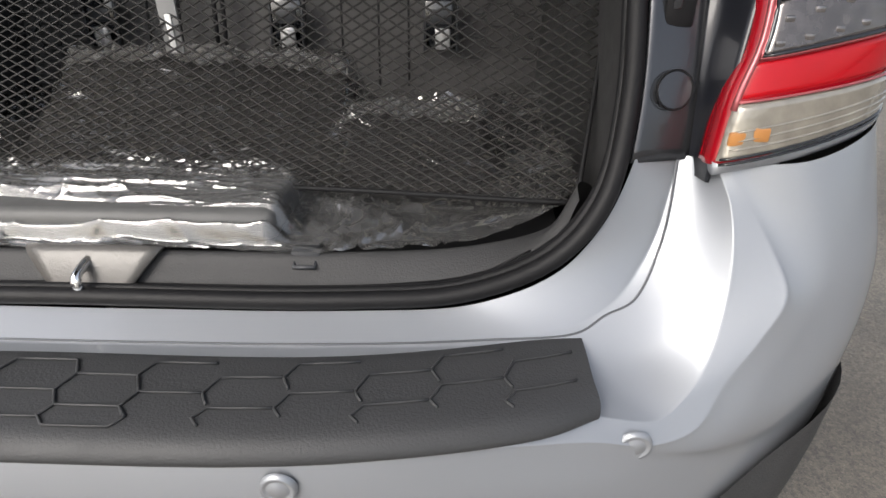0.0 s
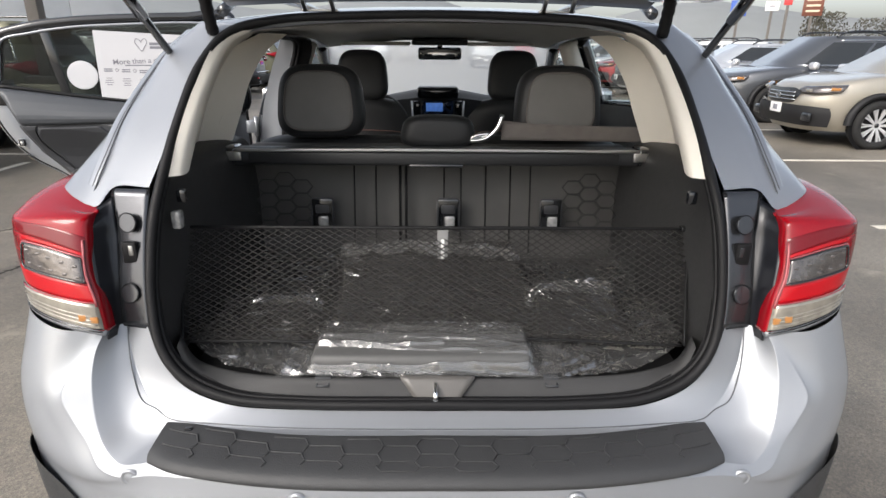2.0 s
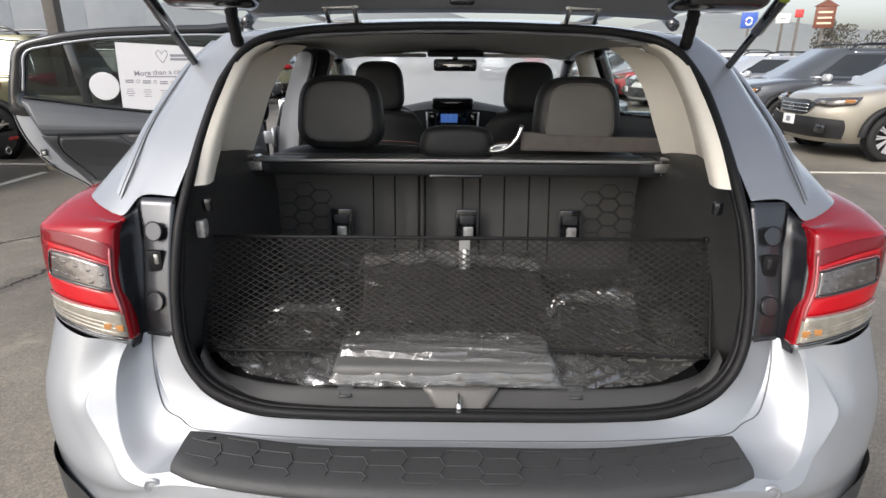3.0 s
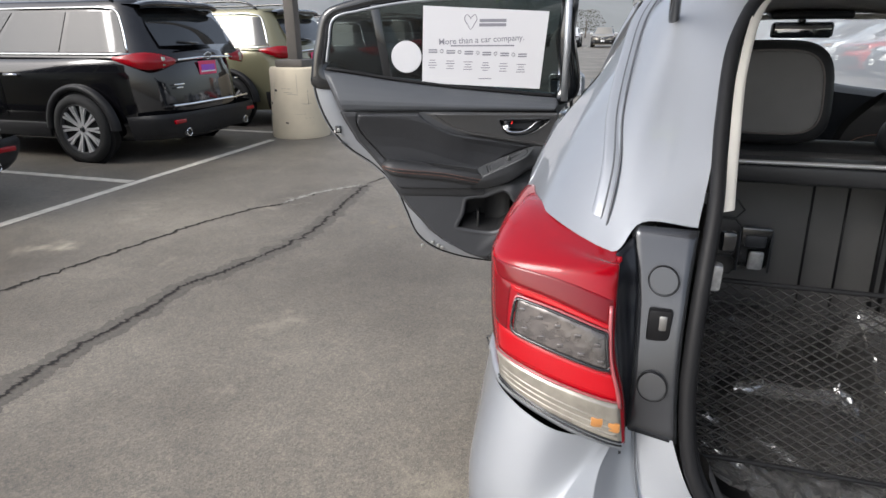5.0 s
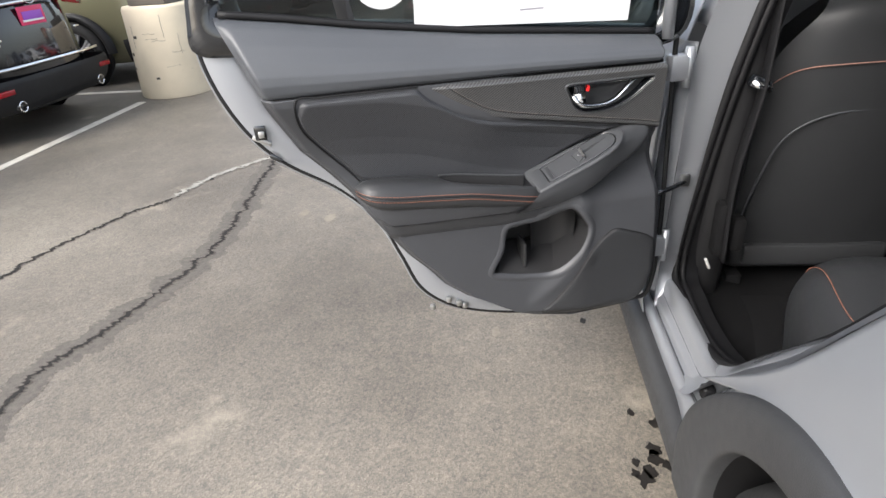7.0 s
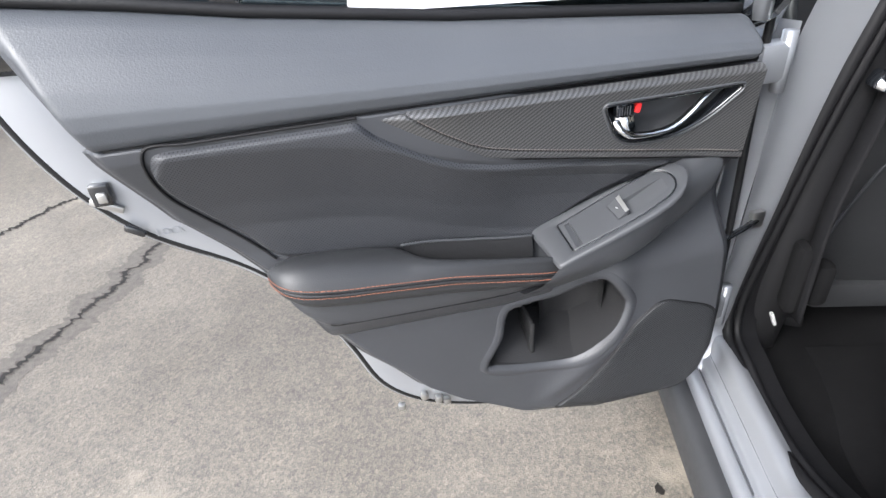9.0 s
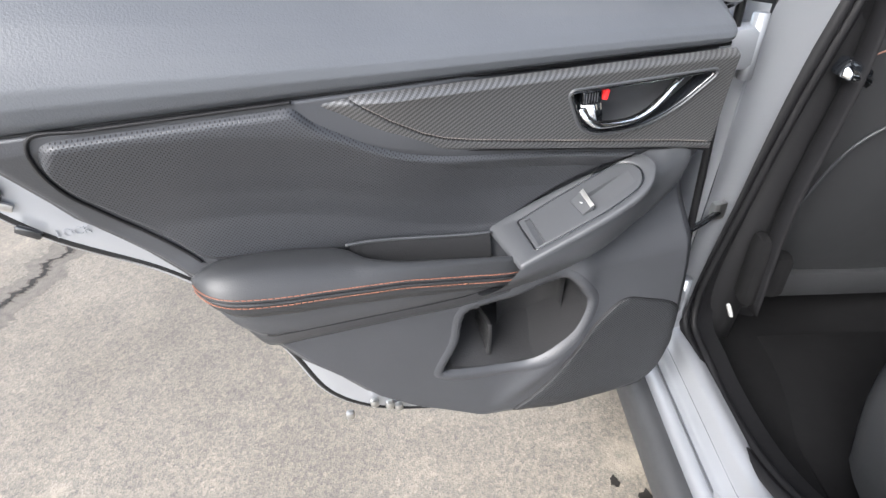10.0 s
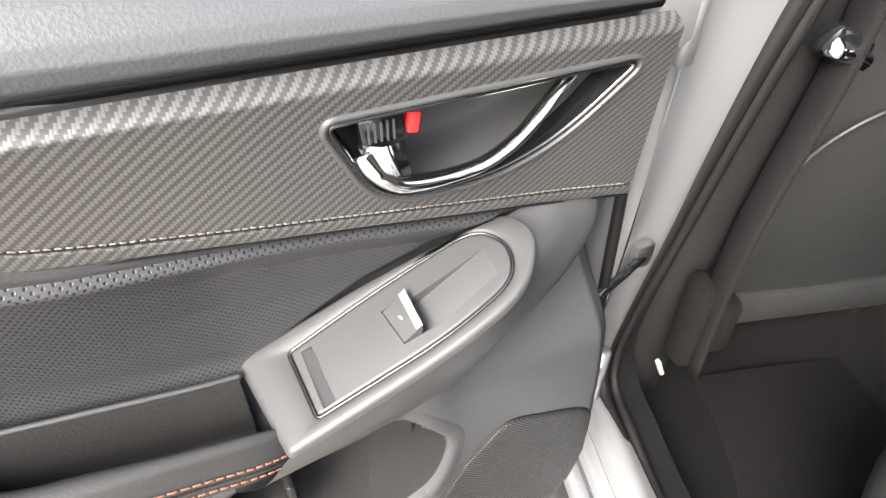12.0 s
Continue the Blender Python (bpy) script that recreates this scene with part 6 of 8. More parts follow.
acv = lambda fw, fv: [(u, fw(u), fv(u)) for u in ST]
sheet("arm_pad", [
    acv(lambda u: BACKW(u) - .004, lambda u: PADZ(u) - .012),
    acv(BACKW, PADZ),
    acv(lambda u: BACKW(u) * .75 + FRONTW(u) * .25, lambda u: PADZ(u) + .004),
    acv(lambda u: BACKW(u) * .4 + FRONTW(u) * .6, lambda u: PADZ(u) + .001),
    acv(lambda u: BACKW(u) * .12 + FRONTW(u) * .88 - .002, lambda u: PADZ(u) * .5 + SU(u) * .5 + .001),
    acv(lambda u: FRONTW(u) - .001, SU)], 90, 30, LEATHER, arm, "black leather pad")
sheet("arm_front", [
    acv(lambda u: FRONTW(u) - .001, SU),
    acv(lambda u: FRONTW(u) + .0006, lambda u: SU(u) * .75 + SL(u) * .25),
    acv(lambda u: FRONTW(u) - .0006, lambda u: SU(u) * .5 + SL(u) * .5),
    acv(lambda u: FRONTW(u) + .0006, lambda u: SU(u) * .25 + SL(u) * .75),
    acv(lambda u: FRONTW(u) - .001, SL),
    acv(lambda u: FRONTW(u) - .002, lambda u: SL(u) * .5 + RB(u) * .5),
    acv(lambda u: FRONTW(u) - .009, RB),
    acv(lambda u: FRONTW(u) - .020, lambda u: RB(u) - .002)], 90, 36, LEATHER, arm, "black leather front roll")
for fv in (SU, SL):
    c = spline([(u, FRONTW(u) + .0006, fv(u)) for u in ST], 360)
    V, F = join(*[tube_data(c[g:g + 5], .00085, 4) for g in range(4, 352, 5)])
    tagged(put("stitching", V, F, ORANGE, arm, "orange stitching"), kind="stuff")
tube("roll_seam", [(u, FRONTW(u), SU(u) * .5 + SL(u) * .5) for u in np.linspace(.776, .38, 80)], .0011, RUBBER, arm, "dark seam between the stitch rows", 4)
FAIR = lambda u: float(np.interp(u, [.372, .395, .448, .535, .619, .709, .745], [.822, .820, .815, .817, .818, .820, .845]))
sheet("arm_under", [
    [(u, FRONTW(u) - .014, RB(u) - .001) for u in (.765, .74, .69, .61, .53, .45, .40, .372)],
    [(u, FRONTW(u) - .018, (RB(u) + FAIR(u)) / 2) for u in (.752, .73, .69, .61, .53, .45, .40, .372)],
    [(u, FRONTW(u) - .024, FAIR(u) + .001) for u in (.738, .715, .68, .61, .53, .45, .40, .372)],
    [(u, FRONTW(u) - .028, FAIR(u) - .003) for u in (.736, .713, .68, .61, .53, .45, .40, .372)],
    [(u, .052, FAIR(u) - .030) for u in (.722, .70, .67, .61, .53, .45, .40, .372)],
    [(u, .040, FAIR(u) - .045) for u in (.715, .69, .66, .61, .53, .45, .40, .372)]], 60, 30, BLACKP, arm, "black lower armrest fairing")
tube("fairing_seam", [(u, FRONTW(u) - .0235, FAIR(u) + .001) for u in np.linspace(.712, .40, 50)], .0011, RUBBER, arm, "fine seam of the armrest fairing", 4)
sheet("arm_tray", [
    [(.592, .036, .917), (.50, .0355, .902), (.40, .0355, .887)],
    [(.590, .040, .880), (.50, .041, .866), (.40, .043, .852)],
    [(.586, .044, .858), (.50, .045, .846), (.40, .047, .834)],
    [(.576, .064, .858), (.49, .068, .846), (.40, .070, .834)],
    [(.574, .068, .895), (.49, .074, .885), (.40, .076, .868)]], 30, 24, RECESSP, arm, "black storage tray")
tube("tray_lip", spline([(.596, .040, .9165), (.56, .036, .9125), (.50, .0355, .9035), (.43, .0355, .8925), (.398, .0345, .8885)], 60), .0022, SATIN, arm, "rounded rim of the tray", 8)
rbox("tray_clip", (.455, .060, .843), (.022, .006, .008), SATIN, arm, "small clip in the tray", .002)

# window-switch pod: a slanted top that runs on from the armrest
podv = lambda u, w: 1.089 - .484 * u - .302 * w
PODO = rounded([(.397, .022, .006), (.296, .0295, .05), (.194, .0475, .014), (.1825, .074, .02), (.205, .1035, .03), (.262, .1085, .05), (.381, .101, .004)], 13)
BEZ = rounded([(.3625, .0395, .004), (.296, .0395, .03), (.217, .044, .022), (.2015, .069, .018), (.210, .0935, .018), (.262, .0990, .03), (.3575, .0925, .004)], 13)
pod = new("switch_pod")
pod.parent = door
pod["label"] = "black window-switch pod"


def pring_(poly, d, dv):
    return np.array([(u, w, podv(u, w) + dv) for u, w in offset(poly, d)])


rings = [pring_(PODO, .0015, -.006), pring_(PODO, .0012, -.0025), pring_(PODO, 0, -.0006), pring_(PODO, -.002, 0), pring_(BEZ, .0022, 0), pring_(BEZ, .0014, -.0005), pring_(BEZ, .0012, -.004), pring_(BEZ, -.0012, -.004), pring_(BEZ, -.0014, -.0006), pring_(BEZ, -.0018, .0), pring_(BEZ, -.0032, 0)]
put("pod_body", np.vstack(rings), grid_faces(len(rings), len(PODO), True), SATIN, pod, "black pod shell")
tube("pod_bezel", pring_(BEZ, .0, -.0012), .0013, GLOSSB, pod, "fine black bezel line", 5, True)
GRIP = [(.3545, .0455), (.3465, .0460), (.3430, .0900), (.3520, .0900)]
WELL = [(.2955, .0560), (.2765, .0556), (.2735, .0610), (.2180, .0620), (.2178, .0838), (.2620, .0885), (.2755, .0872), (.2900, .0856)]
top_in = [tuple(p) for p in rings[-1]]
flat = top_in + [(u, w, podv(u, w)) for u, w in GRIP] + [(u, w, podv(u, w)) for u, w in WELL]
tri_ = geometry.tessellate_polygon([[Vector((p[0], p[1], 0)) for p in top_in], [Vector((u, w, 0)) for u, w in GRIP], [Vector((u, w, 0)) for u, w in WELL]])
put("pod_top", flat, [tuple(t_) for t_ in tri_], SATIN, pod, "flat top of the pod", smooth=False)


def well(name, poly, depth, label):
    """A sunk area of the pod's top: walls and a floor at depth(u) below it."""
    n = len(poly)
    V = [(u, w, podv(u, w)) for u, w in poly] + [(u, w, podv(u, w) - depth(u)) for u, w in poly]
    put(name, V, [(i, (i + 1) % n, n + (i + 1) % n, n + i) for i in range(n)] + [tuple(range(n, 2 * n))], SATIN, pod, label, smooth=False)


well("grip_slot", GRIP, lambda u: .0055 * (.3550 - u) / .012, "slanted grip slot")
well("finger_scoop", WELL, lambda u: .009 if u > .272 else .009 * max(0, (u - .217)) / .056, "finger scoop beside the switch")
SWQ = [(.2945, .0572), (.2775, .0566), (.2765, .0862), (.2895, .0848)]
put("window_switch", [(u, w, podv(u, w) + h) for (u, w), h in zip(SWQ, (.0005, .0065, .0065, .0005))] + [(u, w, podv(u, w) - .008) for u, w in SWQ], [(0, 1, 2, 3), (0, 4, 5, 1), (1, 5, 6, 2), (2, 6, 7, 3), (3, 7, 4, 0)], SATIN, pod, "black rocker window switch", smooth=False)
put("switch_edge", [(u, w, podv(u, w) + h) for u, w, h in ((.2822, .0568, .0058), (.2772, .0566, .0074), (.2762, .0862, .0074), (.2806, .0856, .0058), (.2768, .0566, .001), (.2758, .0862, .001))], [(0, 1, 2, 3), (1, 4, 5, 2)], STEEL, pod, "silver switch edge", smooth=False)
rbox("switch_mark", (.2862, .0705, podv(.2862, .0705) + .0040), (.0018, .0055, .0008), WHITE, pod, "pale mark on the switch", .0003, 1, Matrix.Rotation(radians(16), 4, "X"))

# its side: from the pod's rim down to the undercut above the pocket
SE = [tuple(p) for p in spline([(u, w, podv(u, w) - .002) for u, w in PODO[80:30:-2]], 12)]
LO_ = [tuple(p) for p in spline([(.425, .076, .815), (.355, .079, .823), (.305, .081, .836), (.255, .082, .856), (.212, .081, .888), (.175, .076, .908), (.145, .069, .928), (.124, .062, .948), (.115, .057, .966), (.118, .054, .981)], 12)]
MI_ = [(a[0] * .5 + b[0] * .5, a[1] * .5 + b[1] * .5 + .010 - .0008 * i, a[2] * .5 + b[2] * .5 + .001 * i) for i, (a, b) in enumerate(zip(SE, LO_))]
M2_ = [(a[0] * .15 + b[0] * .85, a[1] * .15 + b[1] * .85 + .005, a[2] * .15 + b[2] * .85) for a, b in zip(SE, LO_)]
BA_ = [(u + .004, relief(max(u, .09), v) - .004, v - .014 * (1 - i / 11)) for i, (u, w, v) in enumerate(LO_)]
sheet("pod_side", [SE, MI_, M2_, LO_, BA_], 80, 36, SATIN, pod, "smooth side of the pod")
tube("pod_side_line", spline([(u, w + .0006, v - .0015) for u, w, v in SE[:8]], 60), .0007, RUBBER, pod, "fine parting line along the pod", 4)

# inner handle
hand = new("inner_handle")
hand.parent = door
hand["label"] = "chrome inner door handle in a black recess"


def hring(d, w):
    """w: its height, or if over 1 the height over the insert plus 1."""
    return np.array([(u, carb_w(min(u, .55), min(v, L1(u) - .014)) + w - 1 if w > .5 else w, v) for u, v in offset(HB, d)])


put("handle_surround", np.vstack([hring(.0062, .9985), hring(.0050, 1.0015), hring(.0036, 1.0025), hring(.0024, 1.0020), hring(.0016, .9985)]), grid_faces(5, len(HB), True), SATIN, hand, "smooth black rim of the recess")
put("handle_bezel", np.vstack([hring(.0017, .9980), hring(.0006, 1.0010), hring(-.0008, 1.0010), hring(-.0020, .999), hring(-.004, .05)]), grid_faces(5, len(HB), True), GLOSSB, hand, "gloss black bezel")
put("handle_cup", np.vstack([hring(-.004, .055), hring(-.009, .036), hring(-.016, .026), hring(-.024, .022)]), grid_faces(4, len(HB), True) + [tuple(3 * len(HB) + i for i in range(len(HB)))], SATIN, hand, "black recess")
lev = spline([(.2985, .066, 1.064), (.294, .072, 1.0535), (.284, .0745, 1.0455), (.268, .0752, 1.0425), (.247, .0752, 1.0422), (.228, .0748, 1.0445), (.209, .0740, 1.0530), (.191, .0725, 1.0675), (.178, .0700, 1.0790), (.166, .0660, 1.0850), (.150, .060, 1.0875)], 60)
rad = np.interp(np.linspace(0, 1, 60), [0, .2, .35, .7, .85, 1], [.0085, .0078, .0062, .0058, .005, .0025])
tube("handle_lever", lev, rad, CHROME, hand, "chrome lever", 14, False, .62)
lv, lf = loft([[(.3020, .064, 1.0685), (.290, .0735, 1.0690), (.2775, .072, 1.0695)], [(.2985, .068, 1.058), (.288, .0765, 1.0585), (.277, .0755, 1.0595)], [(.290, .071, 1.048), (.283, .0765, 1.0475), (.275, .0755, 1.0485)]], 14, 10)
put("lever_end", lv, lf, CHROME, hand, "broad chrome root of the lever")
rbox("lever_pivot", (.2885, .058, 1.0770), (.026, .024, .018), GLOSSB, hand, "black lever pivot", .003, 2, Matrix.Rotation(radians(6), 4, "Y"))
for i in range(5):
    rbox("pivot_rib", (.2965 - .0036 * i, .0702, 1.0765), (.0012, .0015, .012), BLACKP, hand, "fine rib", .0004)
rbox("lock_tab", (.2700, .064, 1.0775), (.0065, .012, .0125), REDT, hand, "red lock tab", .0012, 2, Matrix.Rotation(radians(-10), 4, "Y"))

# door pocket with bottle divider
pk = new("door_pocket")
pk.parent = door
pk["label"] = "moulded door pocket with bottle holder"


def pring(d, w, n=90):
    q = spline([(a, b, 0) for a, b in offset(POCK, d)], n, True)[:, :2]
    return np.array([(u, (relief(u, v) if w is None else w), v) for u, v in q])


rims = [pring(.016, None), pring(.012, None), pring(.004, None), pring(-.002, None), pring(-.006, None)]
for r_, lift in zip(rims, (-.002, .0002, .0018, .0006, -.006)):
    r_[:, 1] += lift
put("pocket_rim", np.vstack(rims), grid_faces(5, 90, True), BLACKP, pk, "rounded rim of the pocket")
put("pocket_lining", np.vstack([rims[-1], pring(-.007, -.005), pring(-.010, -.035), pring(-.018, -.058), pring(-.03, -.062)]), grid_faces(5, 90, True) + [tuple(360 + i for i in range(90))], RECESSP, pk, "pocket lining, darkened as if shaded")
rbox("pocket_divider", (.392, -.004, .668), (.009, .060, .075), RECESSP, pk, "upright divider", .004)
sheet("pocket_floor", [[(.455, -.055, .668), (.40, -.055, .680), (.34, -.055, .665), (.28, -.055, .66)], [(.455, .0, .655), (.40, .0, .658), (.34, .0, .640), (.29, .0, .64)], [(.46, .036, .640), (.40, .038, .630), (.34, .042, .628), (.30, .045, .640)]], 20, 10, RECESSP, pk, "stepped floor of the pocket")
arc = np.radians(np.linspace(-15, 150, 20))
sheet("bottle_wall", [[(.315 - r * math.cos(a), .0 - .85 * r * math.sin(a), z) for a in arc] for r, z in ((.040, .634), (.050, .642), (.054, .68), (.056, .74), (.060, .79))], 40, 16, RECESSP, pk, "hollow for a bottle")

# speaker grille
SPK = [(.352, .512), (.316, .551), (.278, .605), (.244, .669), (.207, .713), (.180, .731), (.140, .720), (.078, .689), (.069, .64), (.070, .60), (.083, .55), (.108, .522), (.17, .503), (.24, .499), (.318, .499)]


def grille():
    m = BLACKP.copy()
    m.name = "speaker_grille"
    nt = m.node_tree
    co = nt.nodes.new("ShaderNodeTexCoord")
    mp = nt.nodes.new("ShaderNodeMapping")
    mp.inputs["Scale"].default_value = (330, 0, 330)
    mp.inputs["Rotation"].default_value = (0, radians(45), 0)
    vr = nt.nodes.new("ShaderNodeTexVoronoi")
    vr.inputs["Randomness"].default_value, vr.inputs["Scale"].default_value = 0, 1
    nt.links.new(co.outputs["Object"], mp.inputs["Vector"])
    nt.links.new(mp.outputs[0], vr.inputs["Vector"])
    bp = nt.nodes.new("ShaderNodeBump")
    bp.inputs["Strength"].default_value, bp.inputs["Distance"].default_value = .8, .002
    nt.links.new(vr.outputs["Distance"], bp.inputs["Height"])
    nt.links.new(bp.outputs["Normal"], nt.nodes["Principled BSDF"].inputs["Normal"])
    mr = nt.nodes.new("ShaderNodeMapRange")
    mr.inputs["From Min"].default_value, mr.inputs["From Max"].default_value = 0.25, 0.45
    nt.links.new(vr.outputs["Distance"], mr.inputs["Value"])
    holes(nt, mr.outputs[0], (.034, .036, .040))
    return m


def spk_ring(d, lift, n=90):
    return np.array([(u, relief(u, v) + lift, v) for u, v in spline([(a, b, 0) for a, b in offset(SPK, d)], n, True)[:, :2]])


srs = [spk_ring(0, -.003), spk_ring(-.001, .0015), spk_ring(-.004, .003)]
cen = np.array((.185, 0, .60))
for k in range(1, 9):
    r_ = srs[2] * (1 - k / 9) + cen * (k / 9)
    r_[:, 1] = [relief(p[0], p[2]) + .003 for p in r_]
    srs.append(r_)
put("speaker_grille", np.vstack(srs), grid_faces(len(srs), 90, True) + [tuple((len(srs) - 1) * 90 + i for i in range(90))], grille(), door, "dotted black speaker grille")
tube("grille_edge", spk_ring(.0005, .0004), .0016, RUBBER, door, "dark groove round the grille", 5, True)

# hinges and check strap between door and pillar
for z in (.62, 1.08):
    hg = rbox("door_hinge", (.015, -.02, z), (.05, .035, .06), JAMB, door, "silver painted hinge", .008)
    tube("hinge_pin", [(-.005, -.012, z - .045), (-.005, -.012, z + .045)], .011, JAMB, hg)
tube("check_strap", [(.06, .0, .772), (-.02, -.024, .779), (-.055, -.036, .784)], .006, GLOSSB, door, "black door check strap", 6)
rbox("strap_bracket", (-.055, -.038, .786), (.026, .014, .034), STEEL, door, "steel strap bracket on the pillar", .004)
tb = bpy.data.curves.new("lock_word", "FONT")
tb.body, tb.size, tb.extrude = "LOCK", .014, .0004
tmp = bpy.data.objects.new("tmp", tb)
me = bpy.data.meshes.new_from_object(tmp)
bpy.data.objects.remove(tmp)
me.materials.append(JAMB)
ob = new("lock_word", me)
ob.parent = door
ob.matrix_basis = pose(.915, -.0105, .968, 90, 0, 180)

# papers on the window
poster = prism("window_poster", [(.617, 1.221), (.162, 1.197), (.140, 1.475), (.608, 1.497)], .004, .0065, PAPER)
tagged(poster, "white printed paper poster taped inside the door window", "poster")
poster.matrix_basis = DOOR


def pxy(a, b):
    """On the poster: a across from its left as read, b down from its top."""
    tl, tr, bl, br = (np.array(q) for q in ((.608, 1.497), (.140, 1.475), (.617, 1.221), (.162, 1.197)))
    q = (tl * (1 - a) + tr * a) * (1 - b) + (bl * (1 - a) + br * a) * b
    return float(q[0]), float(q[1])


def word(text, a, b, size, bold=.0):
    tb = bpy.data.curves.new("poster_word", "FONT")
    tb.body, tb.size, tb.align_x, tb.offset = text, size, "CENTER", bold
    tmp = bpy.data.objects.new("tmp", tb)
    me = bpy.data.meshes.new_from_object(tmp)
    bpy.data.objects.remove(tmp)
    me.materials.append(INK)
    ob = new("poster_word", me)
    ob.parent = poster
    u, v = pxy(a, b)
    ob.matrix_basis = pose(u, .0072, v, 90, -2.7, 180)


def bar_(a, b, w, h, material=INK):
    u, v = pxy(a, b)
    ob = prism("poster_line", [(u - w / 2, v - h / 2), (u + w / 2, v - h / 2), (u + w / 2, v + h / 2), (u - w / 2, v + h / 2)], .0066, .0072, material, poster)


word("More than a car company.", .48, .43, .0305, .0003)
bar_(.49, .47, .24, .005)
bar_(.56, .145, .10, .011)
bar_(.56, .20, .10, .011)
tube("poster_heart", spline([(pxy(.385, .26)[0] + .026 * x, .0072, pxy(.385, .17)[1] + .03 * y) for x, y in ((0, -.9), (.5, -.3), (.9, .3), (.6, .8), (.1, .5), (0, .3), (-.1, .5), (-.6, .8), (-.9, .3), (-.5, -.3))], 40, True), .0012, INK, poster, n=4, closed=True)
for i in range(6):
    a = .095 + .148 * i
    for j in range(2):
        bar_(a - .01, .555 + .03 * j, .033, .005)
    if i < 5:
        tube("poster_icon", [(pxy(a + .062, .565)[0] + .006 * math.cos(t), .0072, pxy(a + .062, .565)[1] + .006 * math.sin(t)) for t in np.linspace(0, 6.28, 13)[:-1]], .001, INK, poster, n=4, closed=True)
    for j in range(4):
        bar_(a - .012, .69 + .033 * j, .028 + .006 * ((i + j) % 3 - 1), .003)
bar_(.53, .90, .05, .003)
v, f = lathe([(.0, .0001), (.0, .0565), (.0015, .058), (.003, .058)], 48, "z")
dk = put("window_sticker", [(.675 + a, .006 - c, 1.317 + b) for a, b, c in v], f, PAPER, smooth=False)
tagged(dk, "plain white round sticker on the door window", "sticker")
dk.matrix_basis = DOOR


# ---- what lies in the load space ----
def film_mat(name="clear_plastic_film", milk=.085, gloss=.25):
    m = bpy.data.materials.new(name)
    m.use_nodes = True
    nt = m.node_tree
    nt.nodes.remove(nt.nodes["Principled BSDF"])
    tr, gl, df, mx, mx2 = (nt.nodes.new("ShaderNode" + k) for k in ("BsdfTransparent", "BsdfGlossy", "BsdfDiffuse", "MixShader", "MixShader"))
    tr.inputs["Color"].default_value = (.88, .88, .88, 1)
    gl.inputs["Roughness"].default_value = .06
    df.inputs["Color"].default_value = (.7, .7, .7, 1)
    mx2.inputs[0].default_value = milk
    nt.links.new(tr.outputs[0], mx2.inputs[1])
    nt.links.new(df.outputs[0], mx2.inputs[2])
    nt.links.new(facing(nt, gloss, 2.5), mx.inputs[0])
    nt.links.new(mx2.outputs[0], mx.inputs[1])
    nt.links.new(gl.outputs[0], mx.inputs[2])
    nt.links.new(mx.outputs[0], nt.nodes["Material Output"].inputs["Surface"])
    return m


FILM = film_mat()


def ridge(v):
    return 1 - 2 * abs(v)


def wrinkle(x, y, seed, k=1.0):
    """Soft folds with sharp crests, longer across than along."""
    a = noise.noise(Vector((x * 4, y * 7, seed)))
    b = noise.noise(Vector((x * 3.5 + 1.5 * a, y * 13 + 7 * x, seed + 3)))
    c = noise.noise(Vector((x * 8 - 9 * y - 3 * b, y * 16 - 6 * a, seed + 7)))
    d = noise.noise(Vector((x * 24 + 20 * y, y * 22, seed + 9)))
    return k * (.006 * a + .013 * max(0, ridge(b)) ** 10 + .009 * max(0, ridge(c)) ** 9 + .003 * max(0, ridge(d)) ** 6)


def film(name, x0, x1, y0, y1, height, label, seed, nx=60, ny=40, material=None, k=1.0, front=lambda x: 0.0):
    """Crumpled film with long folds across."""
    V = []
    for j in range(ny):
        for i in range(nx):
            x = x0 + (x1 - x0) * i / (nx - 1)
            ya = y0 + front(x)
            y = ya + (y1 - ya) * j / (ny - 1)
            V.append((x, y, height(x, y) + wrinkle(x, y, seed, k)))
    ob = put(name, V, grid_faces(ny, nx), material or FILM)
    tagged(ob, label, "plastic film")
    return ob


def sill_arc(x):
    return .138 * (abs(x) / .585) ** 4.8 + .006 * noise.noise(Vector((x * 9, 0, 4))) + .003 * noise.noise(Vector((x * 40, 0, 7)))


film("plastic_wrap", -.588, .582, .138, .90, lambda x, y: .779 + .018 * sstep(.44, .58, abs(x)) - .004 * (1 - sstep(.14, .2, y)), "wrinkled clear plastic film over the load floor", 2, 260, 150, k=.95, front=sill_arc)


def heap(x, y):
    """A wide wrapped bundle that leans up to a crest, a smaller one beside it, and a low fold."""
    soft = lambda a, b, q, e: sstep(a - e, a + e, q) * (1 - sstep(b - e, b + e, q))
    lean_to = lambda y0, y1, h: h * min(max((y - y0) / (y1 - y0), 0), 1) * (1 - sstep(y1 + .02, y1 + .12, y))
    wide = soft(-.275, .25, x + .10 * (y - .5), .03) * lean_to(.33, .585 + .02 * math.sin(9 * x), .122)
    small = soft(.235, .465, x + .05 * (y - .4), .025) * lean_to(.30, .425, .085)
    low = soft(-.50, -.29, x - .3 * (y - .4), .04) * lean_to(.30, .42, .042)
    return .792 + max(wide, small, low)


